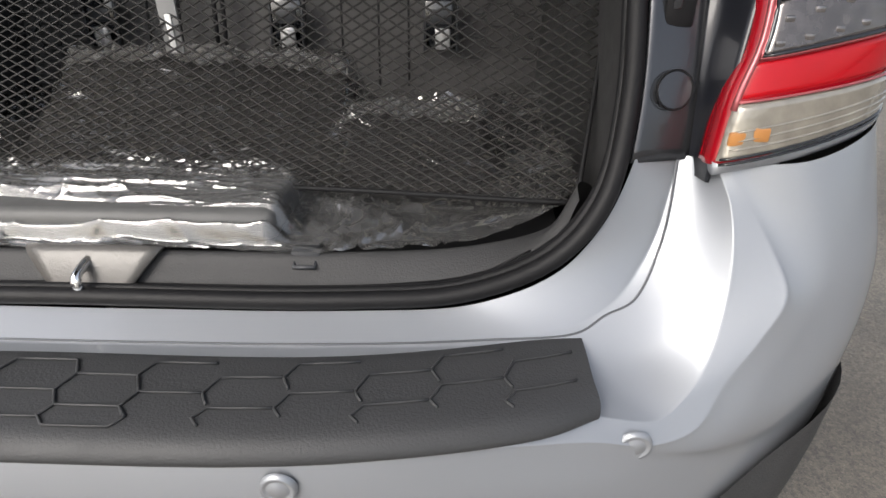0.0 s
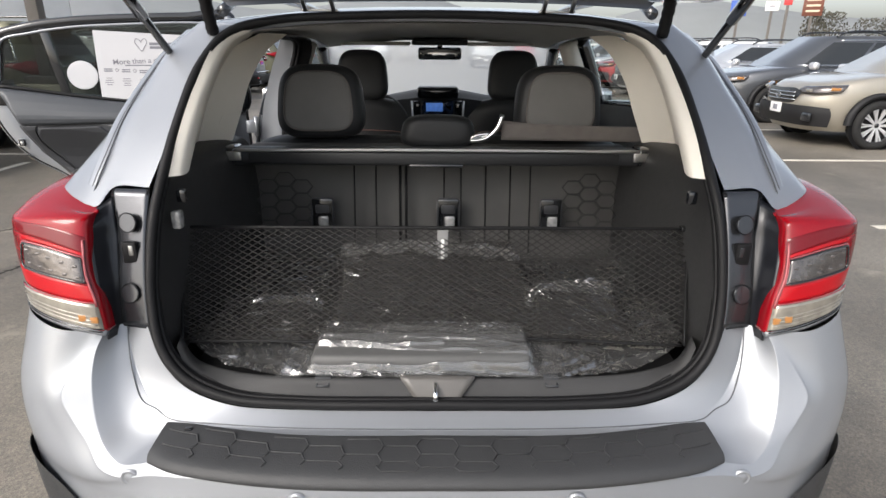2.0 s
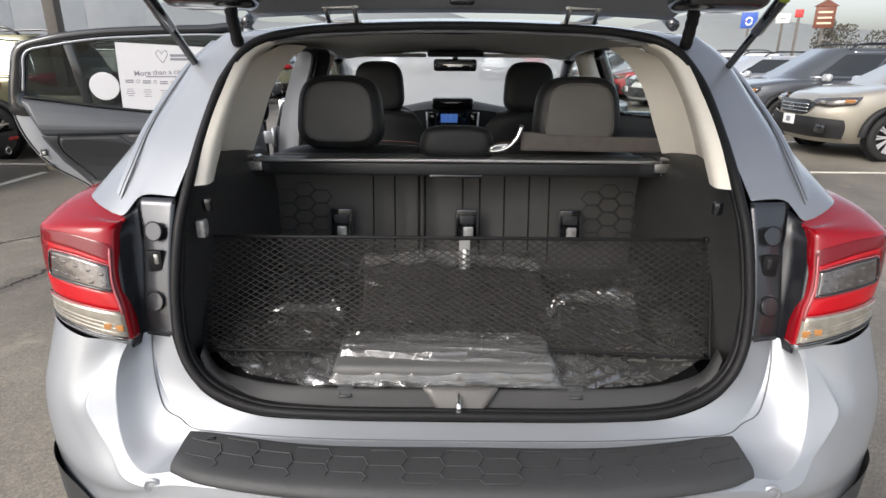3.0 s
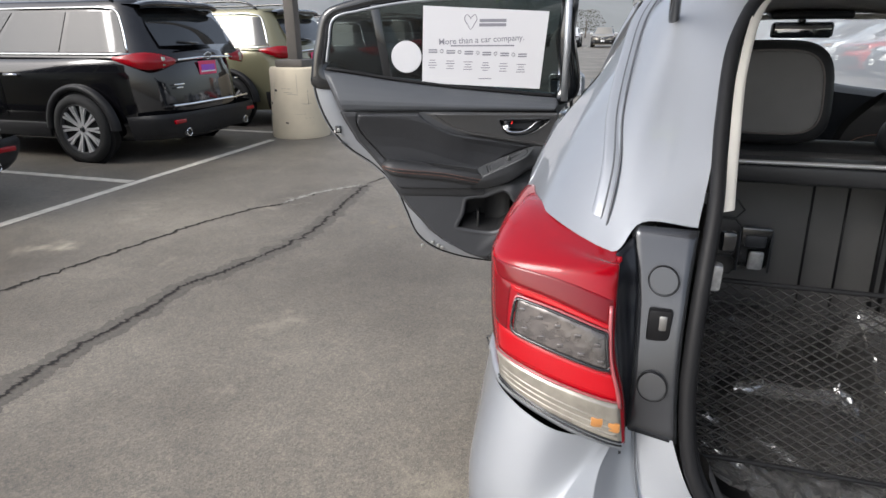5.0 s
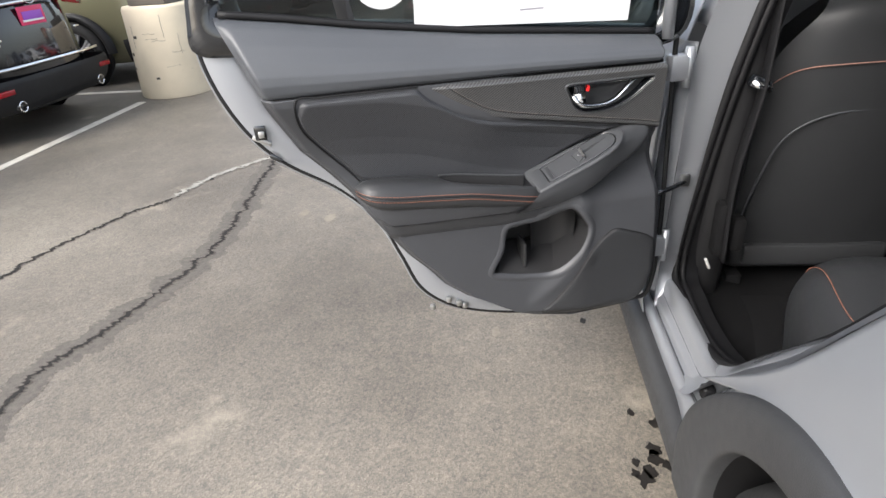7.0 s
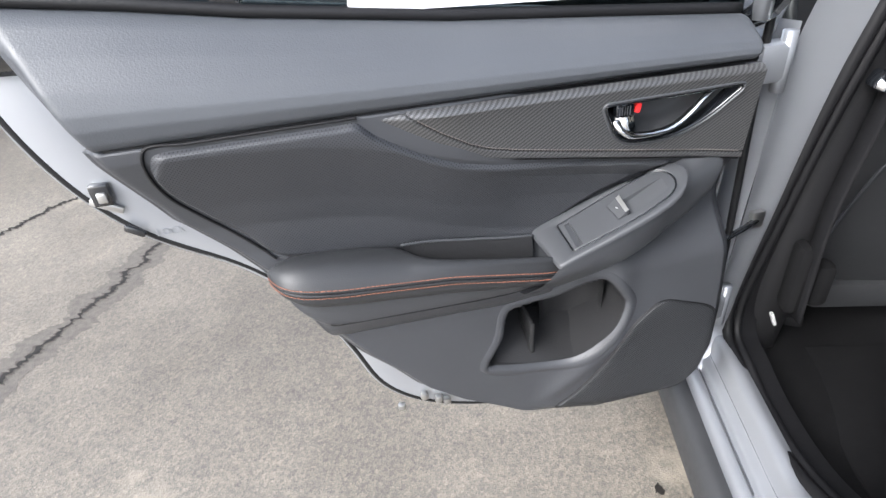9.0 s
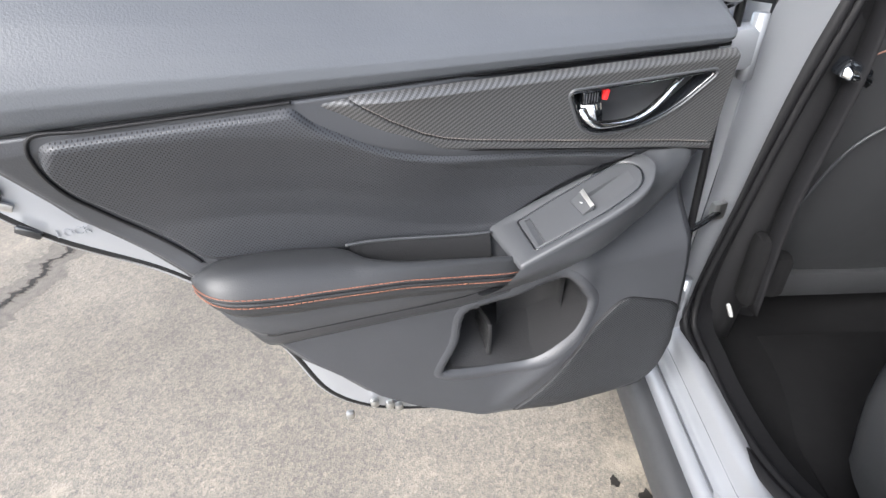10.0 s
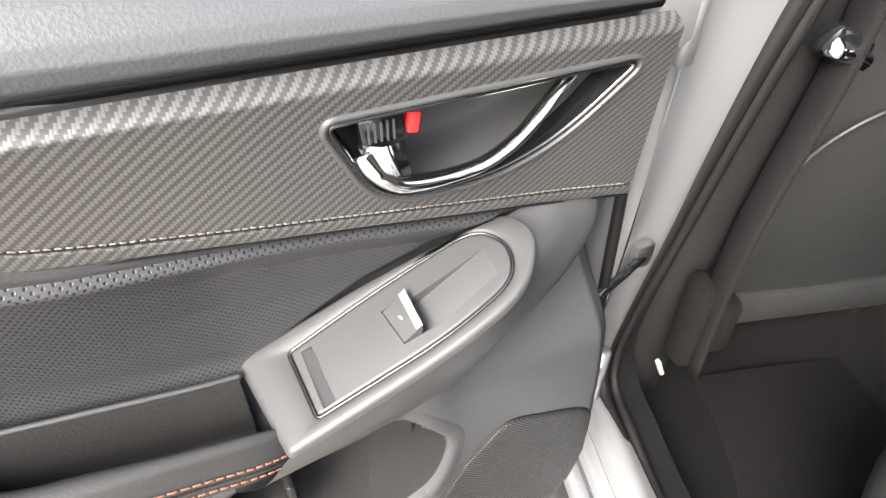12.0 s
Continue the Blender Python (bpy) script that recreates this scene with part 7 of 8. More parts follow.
MATS = mat("grey_brown_mats", (.032, .030, .028), .95, 0, .35, 40, .7, 300, spec=.15)
V = [(x, y, heap(x, y) - .008 + .003 * noise.noise(Vector((x * 14, y * 14, 2))) if 0 < i < 79 and 0 < j < 59 else .772) for j, y in enumerate(np.linspace(.30, .74, 60)) for i, x in enumerate(np.linspace(-.50, .49, 80))]
tagged(put("folded_mat", V, grid_faces(60, 80), MATS), "black folded carpet mats heaped on the load floor", "floor mat")
bag = film("plastic_bag", -.515, .50, .285, .76, heap, "clear plastic bag over the folded mats", 9, 220, 150, film_mat("thin_plastic_film", .032, .15), .65)
# Milkier, glossier strips laid on the crests to hold the bag's highlights
CRISP = film_mat("highlight_film", .16, .34)
for x0, x1, yc, dy in ((-.285, .262, .585, .035), (.22, .475, .425, .022), (-.48, -.29, .42, .018)):
    V = []
    for j in range(12):
        for i in range(90):
            x = x0 + (x1 - x0) * i / 89
            y = yc + dy * (j / 11 - .5) * 2 * (.55 + .6 * abs(noise.noise(Vector((x * 11, 1, 3))))) + .012 * noise.noise(Vector((x * 7, 0, 8))) - .02
            V.append((x, y, heap(x, y) + .006 + wrinkle(x, y, 17, .9)))
    put("crest_highlight", V, grid_faces(12, 90), CRISP, bag, "milky fold strip added for the highlight on the bag's crest")
pack = rbox("wrapped_packet", (-.035, .215, .795), (.48, .12, .040), mat("grey_wrapped_paper", (.09, .09, .09), .5, 0, .25, 9, .4, 60), None, "", .015, 3)
tagged(pack, "flat packet wrapped in shiny clear plastic", "packet")


def pack_z(x, y):
    """Two flat folded layers, with long sharp folds across."""
    ends = 1 - sstep(.225, .262, abs(x + .035) + .012 * noise.noise(Vector((x * 9, y * 25, 5))))
    up = (.020 * sstep(.142, .152, y) + .022 * sstep(.176, .200, y + .016 * math.sin(5 * x + .6))) * ends
    q = y + .010 * math.sin(4 * x) + .006 * noise.noise(Vector((x * 6, 0, 31)))
    fold = .0065 * max(0, ridge(noise.noise(Vector((x * 1.6, q * 40, 21))))) ** 5 + .0045 * max(0, ridge(noise.noise(Vector((x * 5 + 30 * q, q * 60, 26))))) ** 7
    return .778 + up + fold * (.25 + .75 * ends)


film("packet_wrap", -.345, .275, .132, .30, pack_z, "crinkled shiny plastic round the packet", 14, 260, 130, film_mat("milky_plastic_film", .075, .11), .25, lambda x: .004 * noise.noise(Vector((x * 30, 0, 2))) + .002 * noise.noise(Vector((x * 90, 0, 3))))

# cargo net across the opening
net = thing("cargo_net", "black elastic cargo net with a cloth tag", "cargo net")


def net_pt(x, t):
    """x across, t from the lower hem (0) to the upper cord (1)."""
    half = .572 + .047 * t
    s = x / .535
    return (s * half - .006, .255 + .155 * t + .015 * math.sin(math.pi * t) * (1 - s * s) - .02 * s * s * (1 - t), .803 + .222 * t - .014 * math.sin(math.pi * t) * (1 + .6 * math.sin(7 * x)) + .004 * math.sin(9 * x) * (1 - t))


V, F = [], []
pitch, lean = .0215, .42
for sgn in (1, -1):
    x0 = -.535 - lean
    while x0 < .535 + lean:
        pts = []
        for i in range(41):
            t = i / 40
            x = x0 + sgn * lean * t
            if -.535 <= x <= .535:
                wob = .0016 * math.sin(40 * 2 * math.pi * t / 2 + sgn)
                p = net_pt(x, t)
                pts.append((p[0], p[1] + sgn * .001 + wob * .3, p[2]))
        if len(pts) > 2:
            v, f = tube_data(pts, .0015, 4)
            o = len(V)
            V += v
            F += [tuple(i + o for i in q) for q in f]
        x0 += pitch
NETM = mat("net_cord", (.021, .020, .0195), .7, 0, .3, 60)
tagged(put("netting", V, F, NETM, net, "black diamond netting"), kind="stuff")
tube("upper_cord", [net_pt(x, 1) for x in np.linspace(-.545, .545, 60)], .0045, RUBBER, net, "upper elastic cord")
tube("lower_cord", [net_pt(x, 0) for x in np.linspace(-.53, .53, 60)], .0035, RUBBER, net, "lower elastic cord")
for k in (-1, 1):
    tube("net_side_cord", [net_pt(k * .535, t) for t in np.linspace(0, 1, 12)], .0035, RUBBER, net)
    rbox("net_hook", (k * .612 - .006, .405, 1.027), (.03, .02, .014), GLOSSB, net, "black net hook", .004)
tag = rbox("net_tag", (.012, .400, .985), (.026, .004, .075), mat("grey_cloth_tag", (.22, .22, .22), .8, 0, .2, 40), net, "grey cloth tag with pale print", .001)
rbox("tag_print", (.012, .3965, .975), (.008, .002, .05), WHITE, tag, "pale print", .0005)


# ---- parked cars ----
def suv(paint, L=4.95, W=1.92, H=1.78, wheel_r=.37, rear=True, plate=None, clad=True, label="", lampcol=REDLENS, rails=True, group="parked cars"):
    """A parked car with its rear at y = 0, its nose along +y."""
    c = thing("parked_car", label, "car", group)
    h = W / 2
    ny = 56
    y_f = L

    def contour(inset, z_of, rear_in, front_in, pw=3.2):
        pts = []
        for i in range(ny):
            a = 2 * math.pi * i / ny + math.pi / ny
            ca, sa = math.cos(a), math.sin(a)
            x = math.copysign(abs(ca) ** (2 / pw), ca) * (h - inset)
            s = math.copysign(abs(sa) ** (2 / (pw + 1.6)), sa)
            y = L / 2 + s * (L / 2 - (rear_in if s < 0 else front_in) * abs(s))
            pts.append((x, y, z_of(y)))
        return pts

    up = .12 if H > 1.75 else .02
    hood = lambda y: 1.12 + up * .6 - .16 * sstep(L * .72, L, y) - .03 * sstep(0, L * .3, y) + .03 * (1 - sstep(0, L * .4, y))
    lev = [contour(.10, lambda y: .24, .12, .14), contour(.02, lambda y: .36, .02, .05), contour(.0, lambda y: .55, .0, .0), contour(.005, lambda y: .72, .02, .0), contour(.0, lambda y: .55 + (hood(y) - .55) * .72, .05, .06), contour(.04, lambda y: hood(y) - .02, .10, .20), contour(.10, hood, .14, .28)]
    V = np.vstack(lev)
    F = grid_faces(len(lev), ny, True)
    o = (len(lev) - 1) * ny
    F += [(o + i, o + i + 1, o + ny // 2 - 2 - i, o + ny // 2 - 1 - i) for i in range(0, ny // 4 - 1)]
    F += [(o + ny // 2 + i, o + ny // 2 + i + 1, o + ny - 2 - i, o + ny - 1 - i) for i in range(0, ny // 4 - 1)]
    F += [tuple(o + i for i in (0, ny // 2 - 1, ny // 2, ny - 1))]
    body = put("body", V, F, paint, c, "painted body")
    md = body.modifiers.new("round", "SUBSURF")
    md.levels = md.render_levels = 1
    # greenhouse
    zb, zt = 1.08 + up * .6, H - .06
    yr0, yr1, yf0, yf1 = .14, .42, L * .74, L * .55

    def gh(x, t, y):
        return (x * (1 - .20 * t), y, zb + (zt - zb) * t)

    def hw(y):
        return (h - .07) * (1 - .06 * abs(y / L - .4))

    rows_ = []
    for t in (0, .15, .5, .85, .96, 1.0):
        yr, yf = yr0 + (yr1 - yr0) * t, yf0 + (yf1 - yf0) * t
        sh = .0 if t < .9 else .05 * (t - .9) / .1
        r = []
        for i in range(12):
            y = yr + (yf - yr) * i / 11
            cut = .10 * (1 - sstep(0, .12, i / 11)) + .14 * sstep(.85, 1, i / 11)
            r.append(gh(hw(y) - cut - sh, t, y))
        rows_.append([(-x, y, z) for x, y, z in r] + [(x, y, z) for x, y, z in reversed(r)])
    V = np.vstack(rows_)
    F = grid_faces(len(rows_), 24, True)
    o = (len(rows_) - 1) * 24
    F += [(o + i, o + i + 1, o + 22 - i, o + 23 - i) for i in range(11)]
    put("roof", V, F, paint, c, "painted roof and pillars")
    # windows
    def side_pane(i0, i1, k, mirror_t=0.0):
        q = []
        for t in (.10, .45, .80):
            yr, yf = yr0 + (yr1 - yr0) * t, yf0 + (yf1 - yf0) * t
            rr = []
            for m_ in np.linspace(i0, i1, 6):
                y = yr + (yf - yr) * m_
                cut = .10 * (1 - sstep(0, .12, m_)) + .14 * sstep(.85, 1, m_)
                x, y, z = gh(hw(y) - cut, t, y)
                rr.append((k * (x + .006), y, z))
            q.append(rr)
        return sheet("side_window", q, 12, 6, CARWIN, c, "dark side window")

    for k in (-1, 1):
        for i0, i1 in ((.07, .30), (.325, .60), (.625, .93)):
            side_pane(i0, i1, k)
        q = [gh(k * (hw(yr0 + (yf0 - yr0) * m_) - .10 * (1 - sstep(0, .12, m_)) + .008 - .14 * sstep(.85, 1, m_)), .06, yr0 + (yr1 - yr0) * .06 + (yf0 + (yf1 - yf0) * .06 - yr0 - (yr1 - yr0) * .06) * m_) for m_ in np.linspace(.05, .95, 16)]
        tube("belt_chrome", q, .012, CHROME, c, "bright window strip", 5)
        q = []
        for m_, t in ((.065, .08), (.062, .5), (.07, .80), (.12, .86), (.3, .87), (.6, .87), (.9, .86)):
            yr, yf = yr0 + (yr1 - yr0) * t, yf0 + (yf1 - yf0) * t
            y = yr + (yf - yr) * m_
            x, y, z = gh(hw(y) - .10 * (1 - sstep(0, .12, m_)) - .14 * sstep(.85, 1, m_), t, y)
            q.append((k * (x + .008), y, z))
        tube("window_chrome", spline(q, 30), .012, CHROME, c, "bright window surround", 5)
        if rails:
            tube("roof_rail", spline([(k * (h - .30), .62, H - .07), (k * (h - .29), .80, H + .02), (k * (h - .29), L * .35, H + .03), (k * (h - .30), L * .50, H + .01), (k * (h - .31), L * .54, H - .08)], 20), .018, GLOSSB, c, "roof rail")
        mr = rbox("door_mirror", (k * (h + .09), L * .66, 1.12), (.22, .12, .15), paint if rear else ALLOY, c, "door mirror", .05, 3)
        for ya in (L * .215, L * .795):
            ang = np.radians(np.linspace(0, 180, 16))
            sheet("arch_cladding", [[(k * (h - .03), ya + (wheel_r + .13) * math.cos(a), wheel_r + (wheel_r + .11) * math.sin(a)) for a in ang], [(k * (h + .028), ya + (wheel_r + .105) * math.cos(a), wheel_r + (wheel_r + .10) * math.sin(a)) for a in ang], [(k * (h + .030), ya + (wheel_r + .035) * math.cos(a), wheel_r + (wheel_r + .045) * math.sin(a)) for a in ang], [(k * (h - .10), ya + (wheel_r + .04) * math.cos(a), wheel_r + (wheel_r + .04) * math.sin(a)) for a in ang]], 28, 8, CLADK if clad else GLOSSB, c, "dark wheel-arch cladding")
            # Flat black disc on the uncut body in place of the shaded wheel hollow
            v, f = lathe([(0, .01), (0, wheel_r + .055)], 32)
            put("wheel_well", [(k * (h + .002) + a, ya + b, wheel_r + cc) for a, b, cc in v], f, CARPET, c, "black disc for the shaded wheel well")
        tube("door_line", spline([(k * (h - .0), L * .43, .50), (k * (h + .003), L * .43, .80), (k * (h - .02), L * .425, 1.04)], 8), .004, GLOSSB, c, "door gap", 4)
        tube("door_handle", [(k * (h + .01), L * .37, .965), (k * (h + .025), L * .385, .968), (k * (h + .01), L * .41, .965)], .014, CHROME if rear else paint, c, "door handle")
        rbox("side_cladding", (k * (h - .012), L * .50, .36), (.05, L * .38, .17), CLADK, c, "dark sill cladding", .02)
    wh = make_wheel(c, wheel_r, .235, wheel_r * .72, 10, None, .50)
    wh.matrix_basis = pose(-h + .064, L * .215, wheel_r)
    for x, y, rz in ((h - .064, L * .215, 180), (-h + .064, L * .795, 0), (h - .064, L * .795, 180)):
        copy_thing(wh, pose(x, y, wheel_r, 0, 0, rz))
    # rear window, lamps, bumper, plate
    sheet("rear_window", [[(-h + .36, .155, 1.15 + up), (0, .125, 1.15 + up), (h - .36, .155, 1.15 + up)], [(-h + .34, .26, 1.40 + up * .6), (0, .225, 1.40 + up * .6), (h - .34, .26, 1.40 + up * .6)], [(-h + .38, .36, 1.60), (0, .325, 1.60), (h - .38, .36, 1.60)]], 14, 8, CARWIN, c, "dark rear window")
    sp = full("rear_spoiler", [[(0, .50, H - .06), (h - .45, .50, H - .07), (h - .30, .52, H - .10)], [(0, .22, H - .075), (h - .45, .24, H - .085), (h - .32, .28, H - .12)], [(0, .23, H - .12), (h - .45, .25, H - .13), (h - .33, .30, H - .15)], [(0, .36, H - .14), (h - .45, .38, H - .15), (h - .33, .40, H - .16)]], 16, 12, GLOSSB, c, "black roof spoiler")
    for k in (-1, 1):
        lm = sheet("tail_lamp", [[(k * .50, .085, .96 + up), (k * (h - .26), .075, .925 + up), (k * (h - .10), .165, .915 + up), (k * (h - .025), .31, .965 + up), (k * (h - .006), .45, 1.015 + up)], [(k * .48, .075, .99 + up), (k * (h - .26), .06, .99 + up), (k * (h - .085), .15, .99 + up), (k * (h - .008), .33, 1.005 + up), (k * (h - .004), .48, 1.028 + up)], [(k * .50, .10, 1.02 + up), (k * (h - .26), .10, 1.065 + up), (k * (h - .12), .17, 1.085 + up), (k * (h - .03), .31, 1.065 + up), (k * (h - .010), .46, 1.042 + up)]], 20, 10, lampcol, c, "red wraparound tail lamp", .01)
        rbox("lamp_cell", (k * (h - .275), .066, .992 + up), (.05, .03, .10), CLEARL, lm, "clear reversing lens", .012)
        rbox("bumper_reflector", (k * (h - .30), -.012, .47), (.17, .03, .045), REDLENS, c, "red bumper reflector", .008)
        ep = tube("exhaust_pipe", [(k * (h - .42), .0, .335), (k * (h - .42), .15, .335)], .040, GLOSSB, c, "dark exhaust pipe", 14)
        tube("exhaust_ring", [(k * (h - .42) + .042 * math.cos(a), -.012, .335 + .042 * math.sin(a)) for a in np.linspace(0, 2 * math.pi, 21)[:-1]], .007, CHROME, ep, "chrome exhaust ring", 6, True)
        # nose
        hl = sheet("head_lamp", [[(k * (h - .55), L - .055, .80), (k * (h - .25), L - .14, .80), (k * (h - .06), L - .42, .83)], [(k * (h - .55), L - .07, .86), (k * (h - .25), L - .16, .87), (k * (h - .05), L - .46, .90)], [(k * (h - .52), L - .13, .90), (k * (h - .25), L - .24, .92), (k * (h - .10), L - .52, .94)]], 14, 8, GREYL, c, "head lamp", .01)
        rbox("lamp_bulb", (k * (h - .36), L - .10, .845), (.12, .05, .05), CLEARL, hl, "projector lamp", .02)
        rbox("side_marker", (k * (h - .085), L - .33, .875), (.03, .14, .045), AMBER, hl, "amber marker", .01)
        rbox("fog_lamp", (k * (h - .25), L - .06, .46), (.20, .07, .14), GLOSSB, c, "dark fog lamp recess", .03)
    full("rear_bumper", [[(0, -.022, .56), (h - .35, -.012, .56), (h - .10, .10, .56), (h + .004, .42, .54)], [(0, -.03, .52), (h - .35, -.02, .52), (h - .08, .09, .52), (h + .006, .42, .50)], [(0, .0, .36), (h - .35, .01, .36), (h - .12, .12, .36), (h - .02, .42, .36)], [(0, .06, .28), (h - .35, .07, .28), (h - .15, .2, .28), (h - .05, .42, .28)]], 26, 14, CLADK, c, "dark rear bumper")
    full("bumper_step", [[(0, -.03, .655), (h - .45, -.02, .655), (h - .28, .02, .655)], [(0, -.038, .64), (h - .45, -.028, .64), (h - .28, .012, .64)], [(0, -.028, .628), (h - .45, -.018, .628), (h - .28, .02, .628)]], 16, 6, CHROME, c, "bright bumper strip")
    full("front_bumper", [[(0, L + .02, .62), (h - .35, L - .03, .62), (h - .06, L - .28, .60)], [(0, L + .03, .50), (h - .35, L - .02, .50), (h - .03, L - .30, .50)], [(0, L - .03, .32), (h - .35, L - .08, .32), (h - .06, L - .30, .32)]], 24, 10, CLADK, c, "dark lower front bumper")
    gr = full("grille", [[(0, L - .005, .86), (.38, L - .035, .86), (.46, L - .06, .80)], [(0, L + .015, .74), (.34, L - .01, .74), (.42, L - .03, .72)], [(0, L + .012, .64), (.28, L - .01, .64), (.36, L - .03, .66)]], 16, 8, GLOSSB, c, "dark grille")
    for zz in (.69, .745, .80):
        tube("grille_bar", spline([(-.38, L - .015, zz), (0, L + .022, zz), (.38, L - .015, zz)], 10), .009, CHROME, gr, "bright grille bar", 5)
    def badge(y, z, parent):
        b_ = rbox("badge", (0, y, z), (.11, .008, .07), GLOSSB, parent, "dark oval badge", .003)
        tube("badge_ring", [(.062 * math.cos(a), y - (.006 if y < 1 else -.006), z + .038 * math.sin(a)) for a in np.linspace(0, 2 * math.pi, 25)[:-1]], .005, CHROME, b_, "chrome ring", 5, True)

    badge(L + .022, .745, gr)
    tube("tail_bar", spline([(-.48, .045, 1.0 + up), (0, .03, 1.015 + up), (.48, .045, 1.0 + up)], 12), .014, CHROME, c, "bright tailgate bar", 6)
    badge(.022, 1.03 + up, c)
    if plate:
        pl = rbox("number_plate", (0, .045, .86 + up * 1.3), (.305, .012, .152), plate, c, "bright pink dealer plate", .004)
        rbox("plate_bar", (0, .036, .86 + up * 1.3), (.24, .004, .07), mat("violet_print", (.35, .10, .55), .5), pl, "violet print", .002)
        rbox("plate_bar", (0, .036, .82 + up * 1.3), (.26, .004, .02), WHITE, pl, "pale print", .002)
    else:
        pl = rbox("number_plate", (0, L + .035, .55), (.305, .012, .152), WHITE, c, "white dealer plate", .004)
        rbox("plate_bar", (0, L + .043, .55), (.12, .004, .08), INK, pl, "grey print", .002)
    for k, z, w in ((-1, .80, .16), (-1, .765, .10), (1, .80, .08)):
        rbox("tail_badge", (k * .52, .045, z + up * .5), (w, .008, .014), CHROME, c, "small bright badge bar", .003)
    tube("wiper", [(-.02, .115, 1.17 + up), (-.32, .14, 1.19 + up)], .012, GLOSSB, c, "rear wiper")
    return c


def paint(name, col, metal=.5, rough=.34):
    m = mat(name, col, rough, metal, .04, 3, coat=1.0, spec=.3)
    m.node_tree.nodes["Principled BSDF"].inputs["Coat Roughness"].default_value = .03
    return m


PINK = mat("pink_plate", (.75, .06, .16), .5, 0, .1, 30)
P_BLACK, P_OLIVE, P_GREY = paint("black_paint", (.004, .004, .005), 0, .12), paint("olive_paint", (.20, .19, .12)), paint("dark_grey_paint", (.09, .095, .105))
P_BEIGE, P_WHITE, P_SILV = paint("beige_paint", (.37, .34, .285)), paint("white_paint", (.75, .75, .74), 0), paint("light_silver_paint", (.50, .52, .55))
P_RED, P_BLUE = paint("red_paint", (.35, .02, .025), .2), paint("dark_blue_paint", (.03, .05, .10))
blk = suv(P_BLACK, 5.0, 1.93, 1.80, .385, plate=PINK, label="black three-row car parked tail-first with a pink dealer plate")
blk.matrix_basis = pose(-5.42, 5.56, 0, 0, 0, 90)
olv = suv(P_OLIVE, 5.0, 1.93, 1.80, .385, plate=PINK, label="olive green car parked beyond the concrete lamp base")
olv.matrix_basis = pose(-5.5, 8.4, 0, 0, 0, 90)
copy_thing(olv, pose(-5.75, 2.45, 0, 0, 0, 90))
gry = suv(P_GREY, 4.8, 1.90, 1.70, .37, plate=PINK, label="dark grey car in the parked row")
gry.matrix_basis = pose(-5.6, 12.2, 0, 0, 0, 90)
for i, src in enumerate((blk, gry, olv, blk, gry, olv)):
    copy_thing(src, pose(-5.6, 15.4 + 3.1 * i, 0, 0, 0, 90))
out = suv(P_BEIGE, 4.86, 1.88, 1.68, .36, rear=False, label="beige estate car with black cladding, nose to the aisle")
out.matrix_basis = pose(10.45, 8.7, 0, 0, 0, 90)
drk = suv(P_GREY, 4.9, 1.92, 1.75, .37, rear=False, label="dark grey car, nose to the aisle")
drk.matrix_basis = pose(10.7, 12.0, 0, 0, 0, 90)
slv = suv(P_SILV, 4.7, 1.85, 1.62, .35, rear=False, label="light silver car, nose to the aisle")
slv.matrix_basis = pose(10.6, 15.2, 0, 0, 0, 90)
wht = suv(P_WHITE, 4.8, 1.88, 1.70, .36, rear=False, label="white car, nose to the aisle")
wht.matrix_basis = pose(10.6, 18.4, 0, 0, 0, 90)
red = suv(P_RED, 4.7, 1.86, 1.66, .36, rear=False, label="red car in the far row")
red.matrix_basis = pose(10.6, 21.6, 0, 0, 0, 90)
for i, src in enumerate((slv, drk, wht, slv)):
    copy_thing(src, pose(10.6, 24.8 + 3.1 * i, 0, 0, 0, 90))
for i, src in enumerate((wht, slv, drk, wht, out, slv, wht, red, slv, wht, drk, slv)):
    copy_thing(src, pose(-14 + 2.9 * i, 57 if i < 6 else 46, 0, 0, 0, 180))

# ---- lamp base, buildings, signs, trees ----
colm = thing("lamp_post", "grey lamp post on a cream concrete base with chipped paint", "lamp post")
v, f = lathe([(0, .40), (.02, .41), (.5, .385), (.92, .37), (.95, .355), (.955, .0001)], 40, "z")
b_ = put("concrete_base", [(x, y, z) for x, y, z in v], f, CONC, colm, "cream painted concrete base")
rnc = random.Random(12)
for i in range(9):
    a, z, up_ = rnc.uniform(-2.2, -.6), rnc.uniform(.25, .8), rnc.random() < .5
    q = [(a + (0 if up_ else t * .35) + rnc.uniform(-.01, .01), z + (t * .22 if up_ else 0) + rnc.uniform(-.008, .008)) for t in np.linspace(0, 1, 7)]
    tube("base_crack", [((.404 - .035 * zz) * math.cos(b), (.404 - .035 * zz) * math.sin(b), zz) for b, zz in q], .0016, EDGE, b_, "thin crack in the paint", 4)
for i in range(10):
    a, z = rnc.uniform(-2.6, -.2), rnc.choice((.03, .06, rnc.uniform(.1, .8)))
    rbox("base_chip", ((.401 - .033 * z) * math.cos(a), (.401 - .033 * z) * math.sin(a), z), (rnc.uniform(.02, .06), .012, rnc.uniform(.015, .04)), EDGE, b_, "chip in the paint", .004, 2, Matrix.Rotation(a + math.pi / 2, 4, "Z"))
rbox("base_cover", (0, 0, 1.0), (.42, .42, .10), POLE, colm, "dark base cover", .02)
rbox("post", (0, 0, 4.0), (.15, .15, 6.0), POLE, colm, "square grey post", .01)
rbox("lamp_head", (.5, 0, 7.0), (1.1, .35, .15), POLE, colm, "flat lamp head", .04)
colm.matrix_basis = pose(-5.08, 6.95, 0)


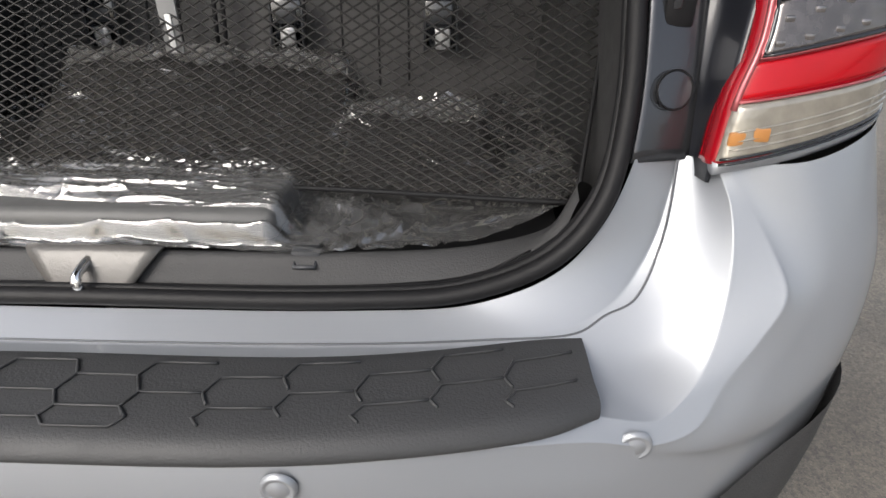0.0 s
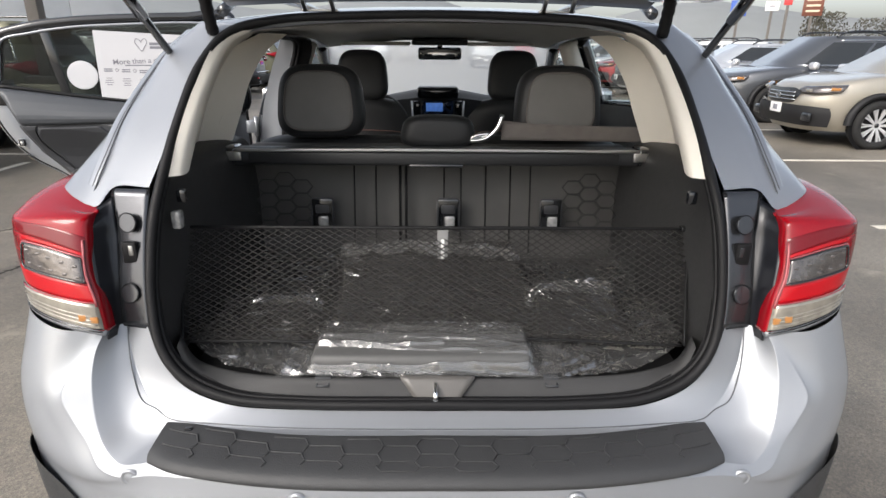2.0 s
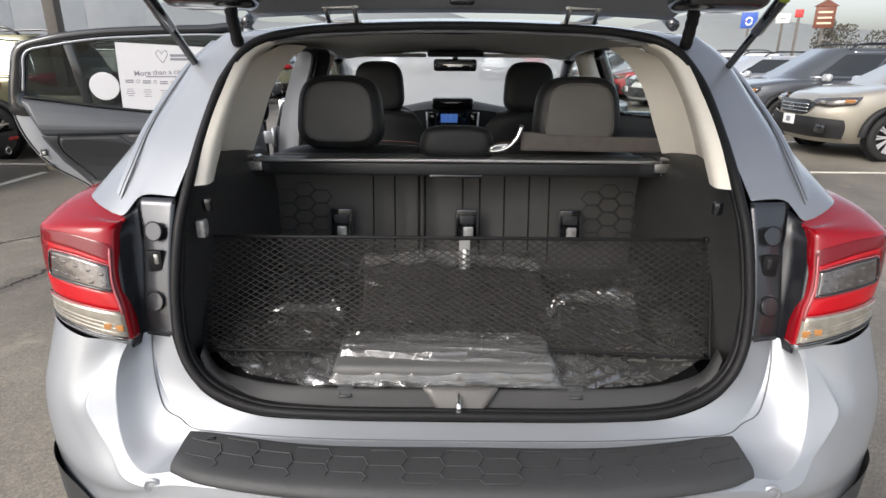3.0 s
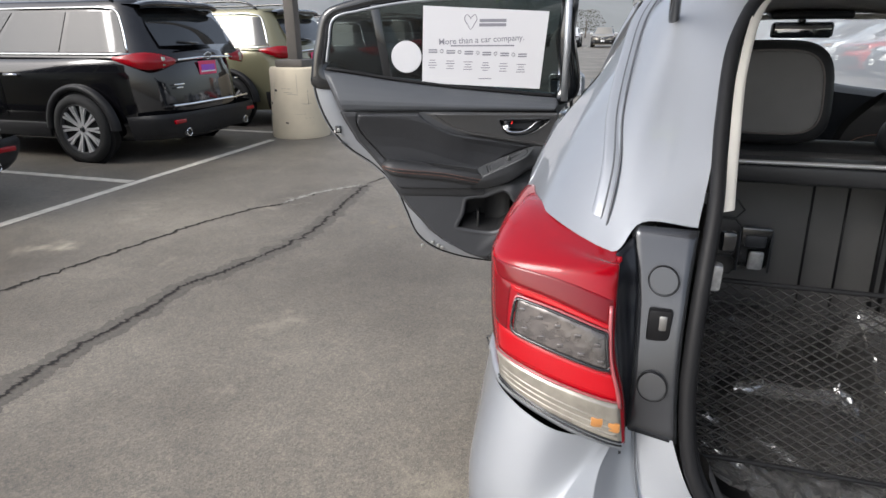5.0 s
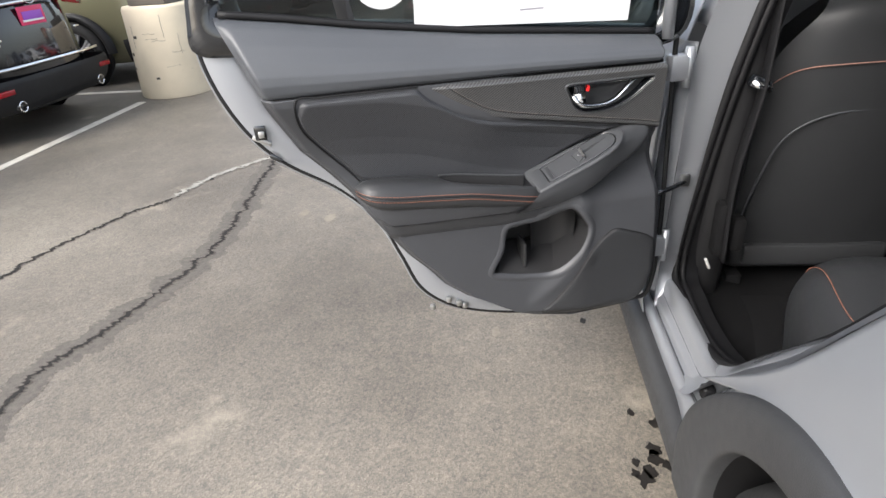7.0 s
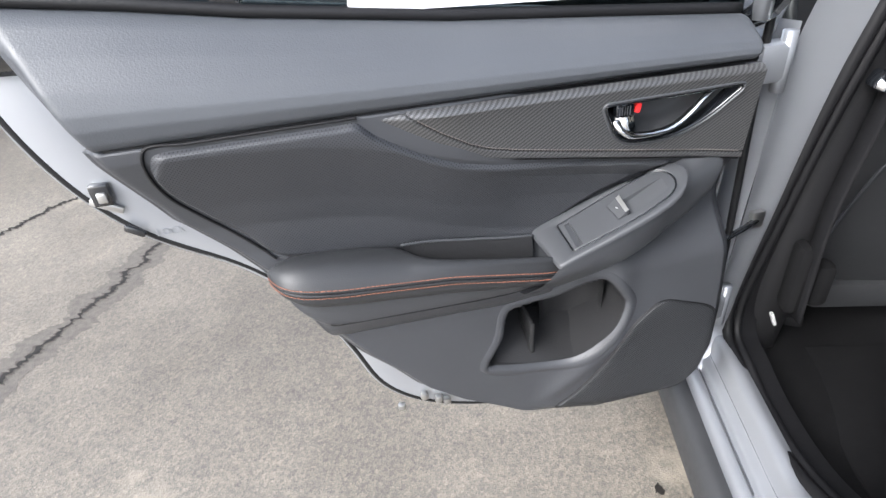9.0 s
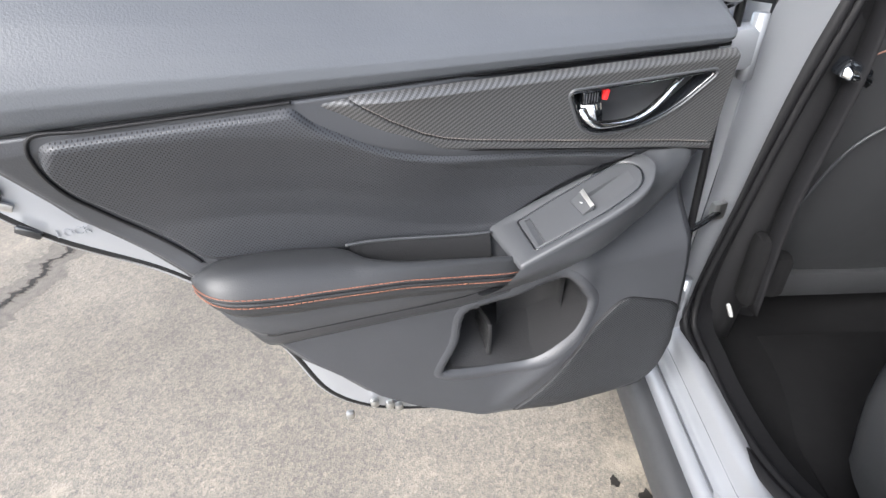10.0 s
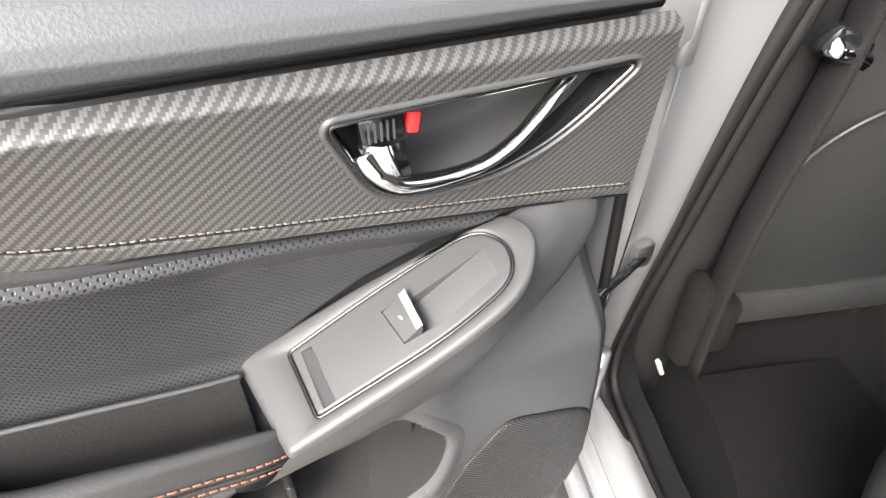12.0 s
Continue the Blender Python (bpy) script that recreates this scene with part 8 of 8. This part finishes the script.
def wall_mat(name, col, var=.1):
    return mat(name, col, .8, 0, var, 1.2, .3, 30)


bld = thing("white_building", "long plain white building with panel seams", "building")
for i in range(14):
    rbox("wall_panel", (-40 + i * 4, 0, 3.2), (3.98, .4, 6.4), wall_mat("white_cladding", (.80, .79, .77)) if i == 0 else bpy.data.materials["white_cladding"], bld, "", .03)
rbox("roof_edge", (-14, 0, 6.44), (56, .5, .08), bpy.data.materials["white_cladding"], bld, "white roof edge", .03)
bld.matrix_basis = pose(-24, 24, 0, 0, 0, 68)


def sign(x, y, z, w, h, col, label, pole_h=True):
    s = thing("road_sign", label, "sign")
    rbox("sign_board", (0, 0, z), (w, .3, h), mat("sign_" + label.split()[0], col, .5, 0, .1, 4), s, "sign board", .05)
    rbox("sign_post", (0, 0, (z - h / 2) / 2), (.25, .25, z - h / 2), POLE, s, "post", .03)
    if "blue" in label:
        tube("sign_mark", [(.28 * math.cos(a), -.17, z - .1 + .34 * math.sin(a)) for a in np.linspace(0, 2 * math.pi, 25)[:-1]], .09, WHITE, s, "plain white ring", 6, True)
        tube("sign_mark", [(.28 * math.cos(a), -.20, z - .1 + .34 * math.sin(a)) for a in np.linspace(1.2, 5.6, 20)], .05, REDT, s, "plain red arc", 6)
    if "brown" in label:
        prism("sign_gable", [(-w * .62, z + h / 2), (w * .62, z + h / 2), (0, z + h * .82)], -.2, .2, bpy.data.materials["sign_brown"], s, "peaked sign top")
        for i in range(3):
            rbox("sign_bar", (0, -.17, z + .5 - .55 * i), (w * .7, .04, .2), bpy.data.materials["sign_red"] if "sign_red" in bpy.data.materials and i == 0 else CONC, s, "pale bar of print", .02)
    if "white" in label:
        rbox("sign_bar", (0, -.17, z), (w * .4, .04, .12), INK, s, "grey bar of print", .02)
    s.matrix_basis = pose(x, y, 0, 0, 0, -25)
    return s


def leafy(name, x, y, h, r, label, seed):
    """A tree: tapered trunk, limbs and a crown of many small leaf clumps."""
    t = thing("tree", label, "tree", "far trees")
    rn = random.Random(seed)
    tube("trunk", spline([(0, 0, 0), (.1, 0, h * .3), (0, .1, h * .7)], 8), [h * .03, h * .028, h * .026, h * .024, h * .02, h * .016, h * .012, h * .006], BARK, t, "brown trunk")
    V, F = [], []
    for i in range(900):
        a, zz = rn.uniform(0, 6.28), rn.random()
        rad = r * math.sqrt(rn.random()) * (1 - .75 * abs(zz - .35))
        c = Vector((math.cos(a) * rad, math.sin(a) * rad, h * (.25 + .75 * zz)))
        s = h * rn.uniform(.008, .026)
        q = Euler((rn.uniform(0, 3), rn.uniform(0, 3), rn.uniform(0, 6))).to_matrix()
        o = len(V)
        for k in range(5):
            V.append(c + q @ Vector((s * math.cos(k * 1.257), s * math.sin(k * 1.257), s * .3 * rn.uniform(-1, 1))))
        F.append(tuple(range(o, o + 5)))
    put("crown", V, F, LEAF, t, "leafy crown", smooth=False)
    t.matrix_basis = pose(x, y, 0)


BARK = mat("bark", (.10, .075, .055), .9, 0, .3, 8, .6, 40)
LEAF = mat("leaves", (.075, .070, .052), .8, 0, .5, 3)
sign(30.6, 62, 5.3, 1.5, 1.5, (.04, .10, .40), "blue motel sign board with a plain red mark")
sign(34, 62, 5.5, 1.26, .9, (.75, .75, .73), "white sign board on a post")
sign(40.6, 66, 5.9, 1.9, 2.2, (.15, .05, .03), "brown carved timber sign board")
sign(33.3, 58, 5.7, .7, .7, (.55, .05, .05), "red octagonal sign board")
for i, (x, y, h, r) in enumerate(((46, 74, 6.2, 1.6), (52, 80, 6, 2.5), (60, 84, 5.5, 3), (68, 90, 6, 3), (24, 110, 5, 3.5), (36, 115, 5.5, 3), (18, 120, 5, 4), (6, 125, 5, 4), (-8, 122, 5, 4))):
    leafy("tree", x, y, h, r, "bare-looking dull green tree beyond the car park", i)
V = []
for j, (d, hh) in enumerate(((260, 0), (300, 18), (380, 30), (460, 34))):
    for i in range(61):
        a = radians(-80 + 160 * i / 60)
        V.append((d * math.sin(a), d * math.cos(a), hh * (.7 + .6 * noise.noise(Vector((i * .22, j * .3, 2)))) - .2))
tagged(put("backdrop_hills", V, grid_faces(4, 61), mat("hazy_hill", (.20, .21, .21), .95, 0, .2, .02)), "hazy grey hills in the distance", "hill", kind="structure")
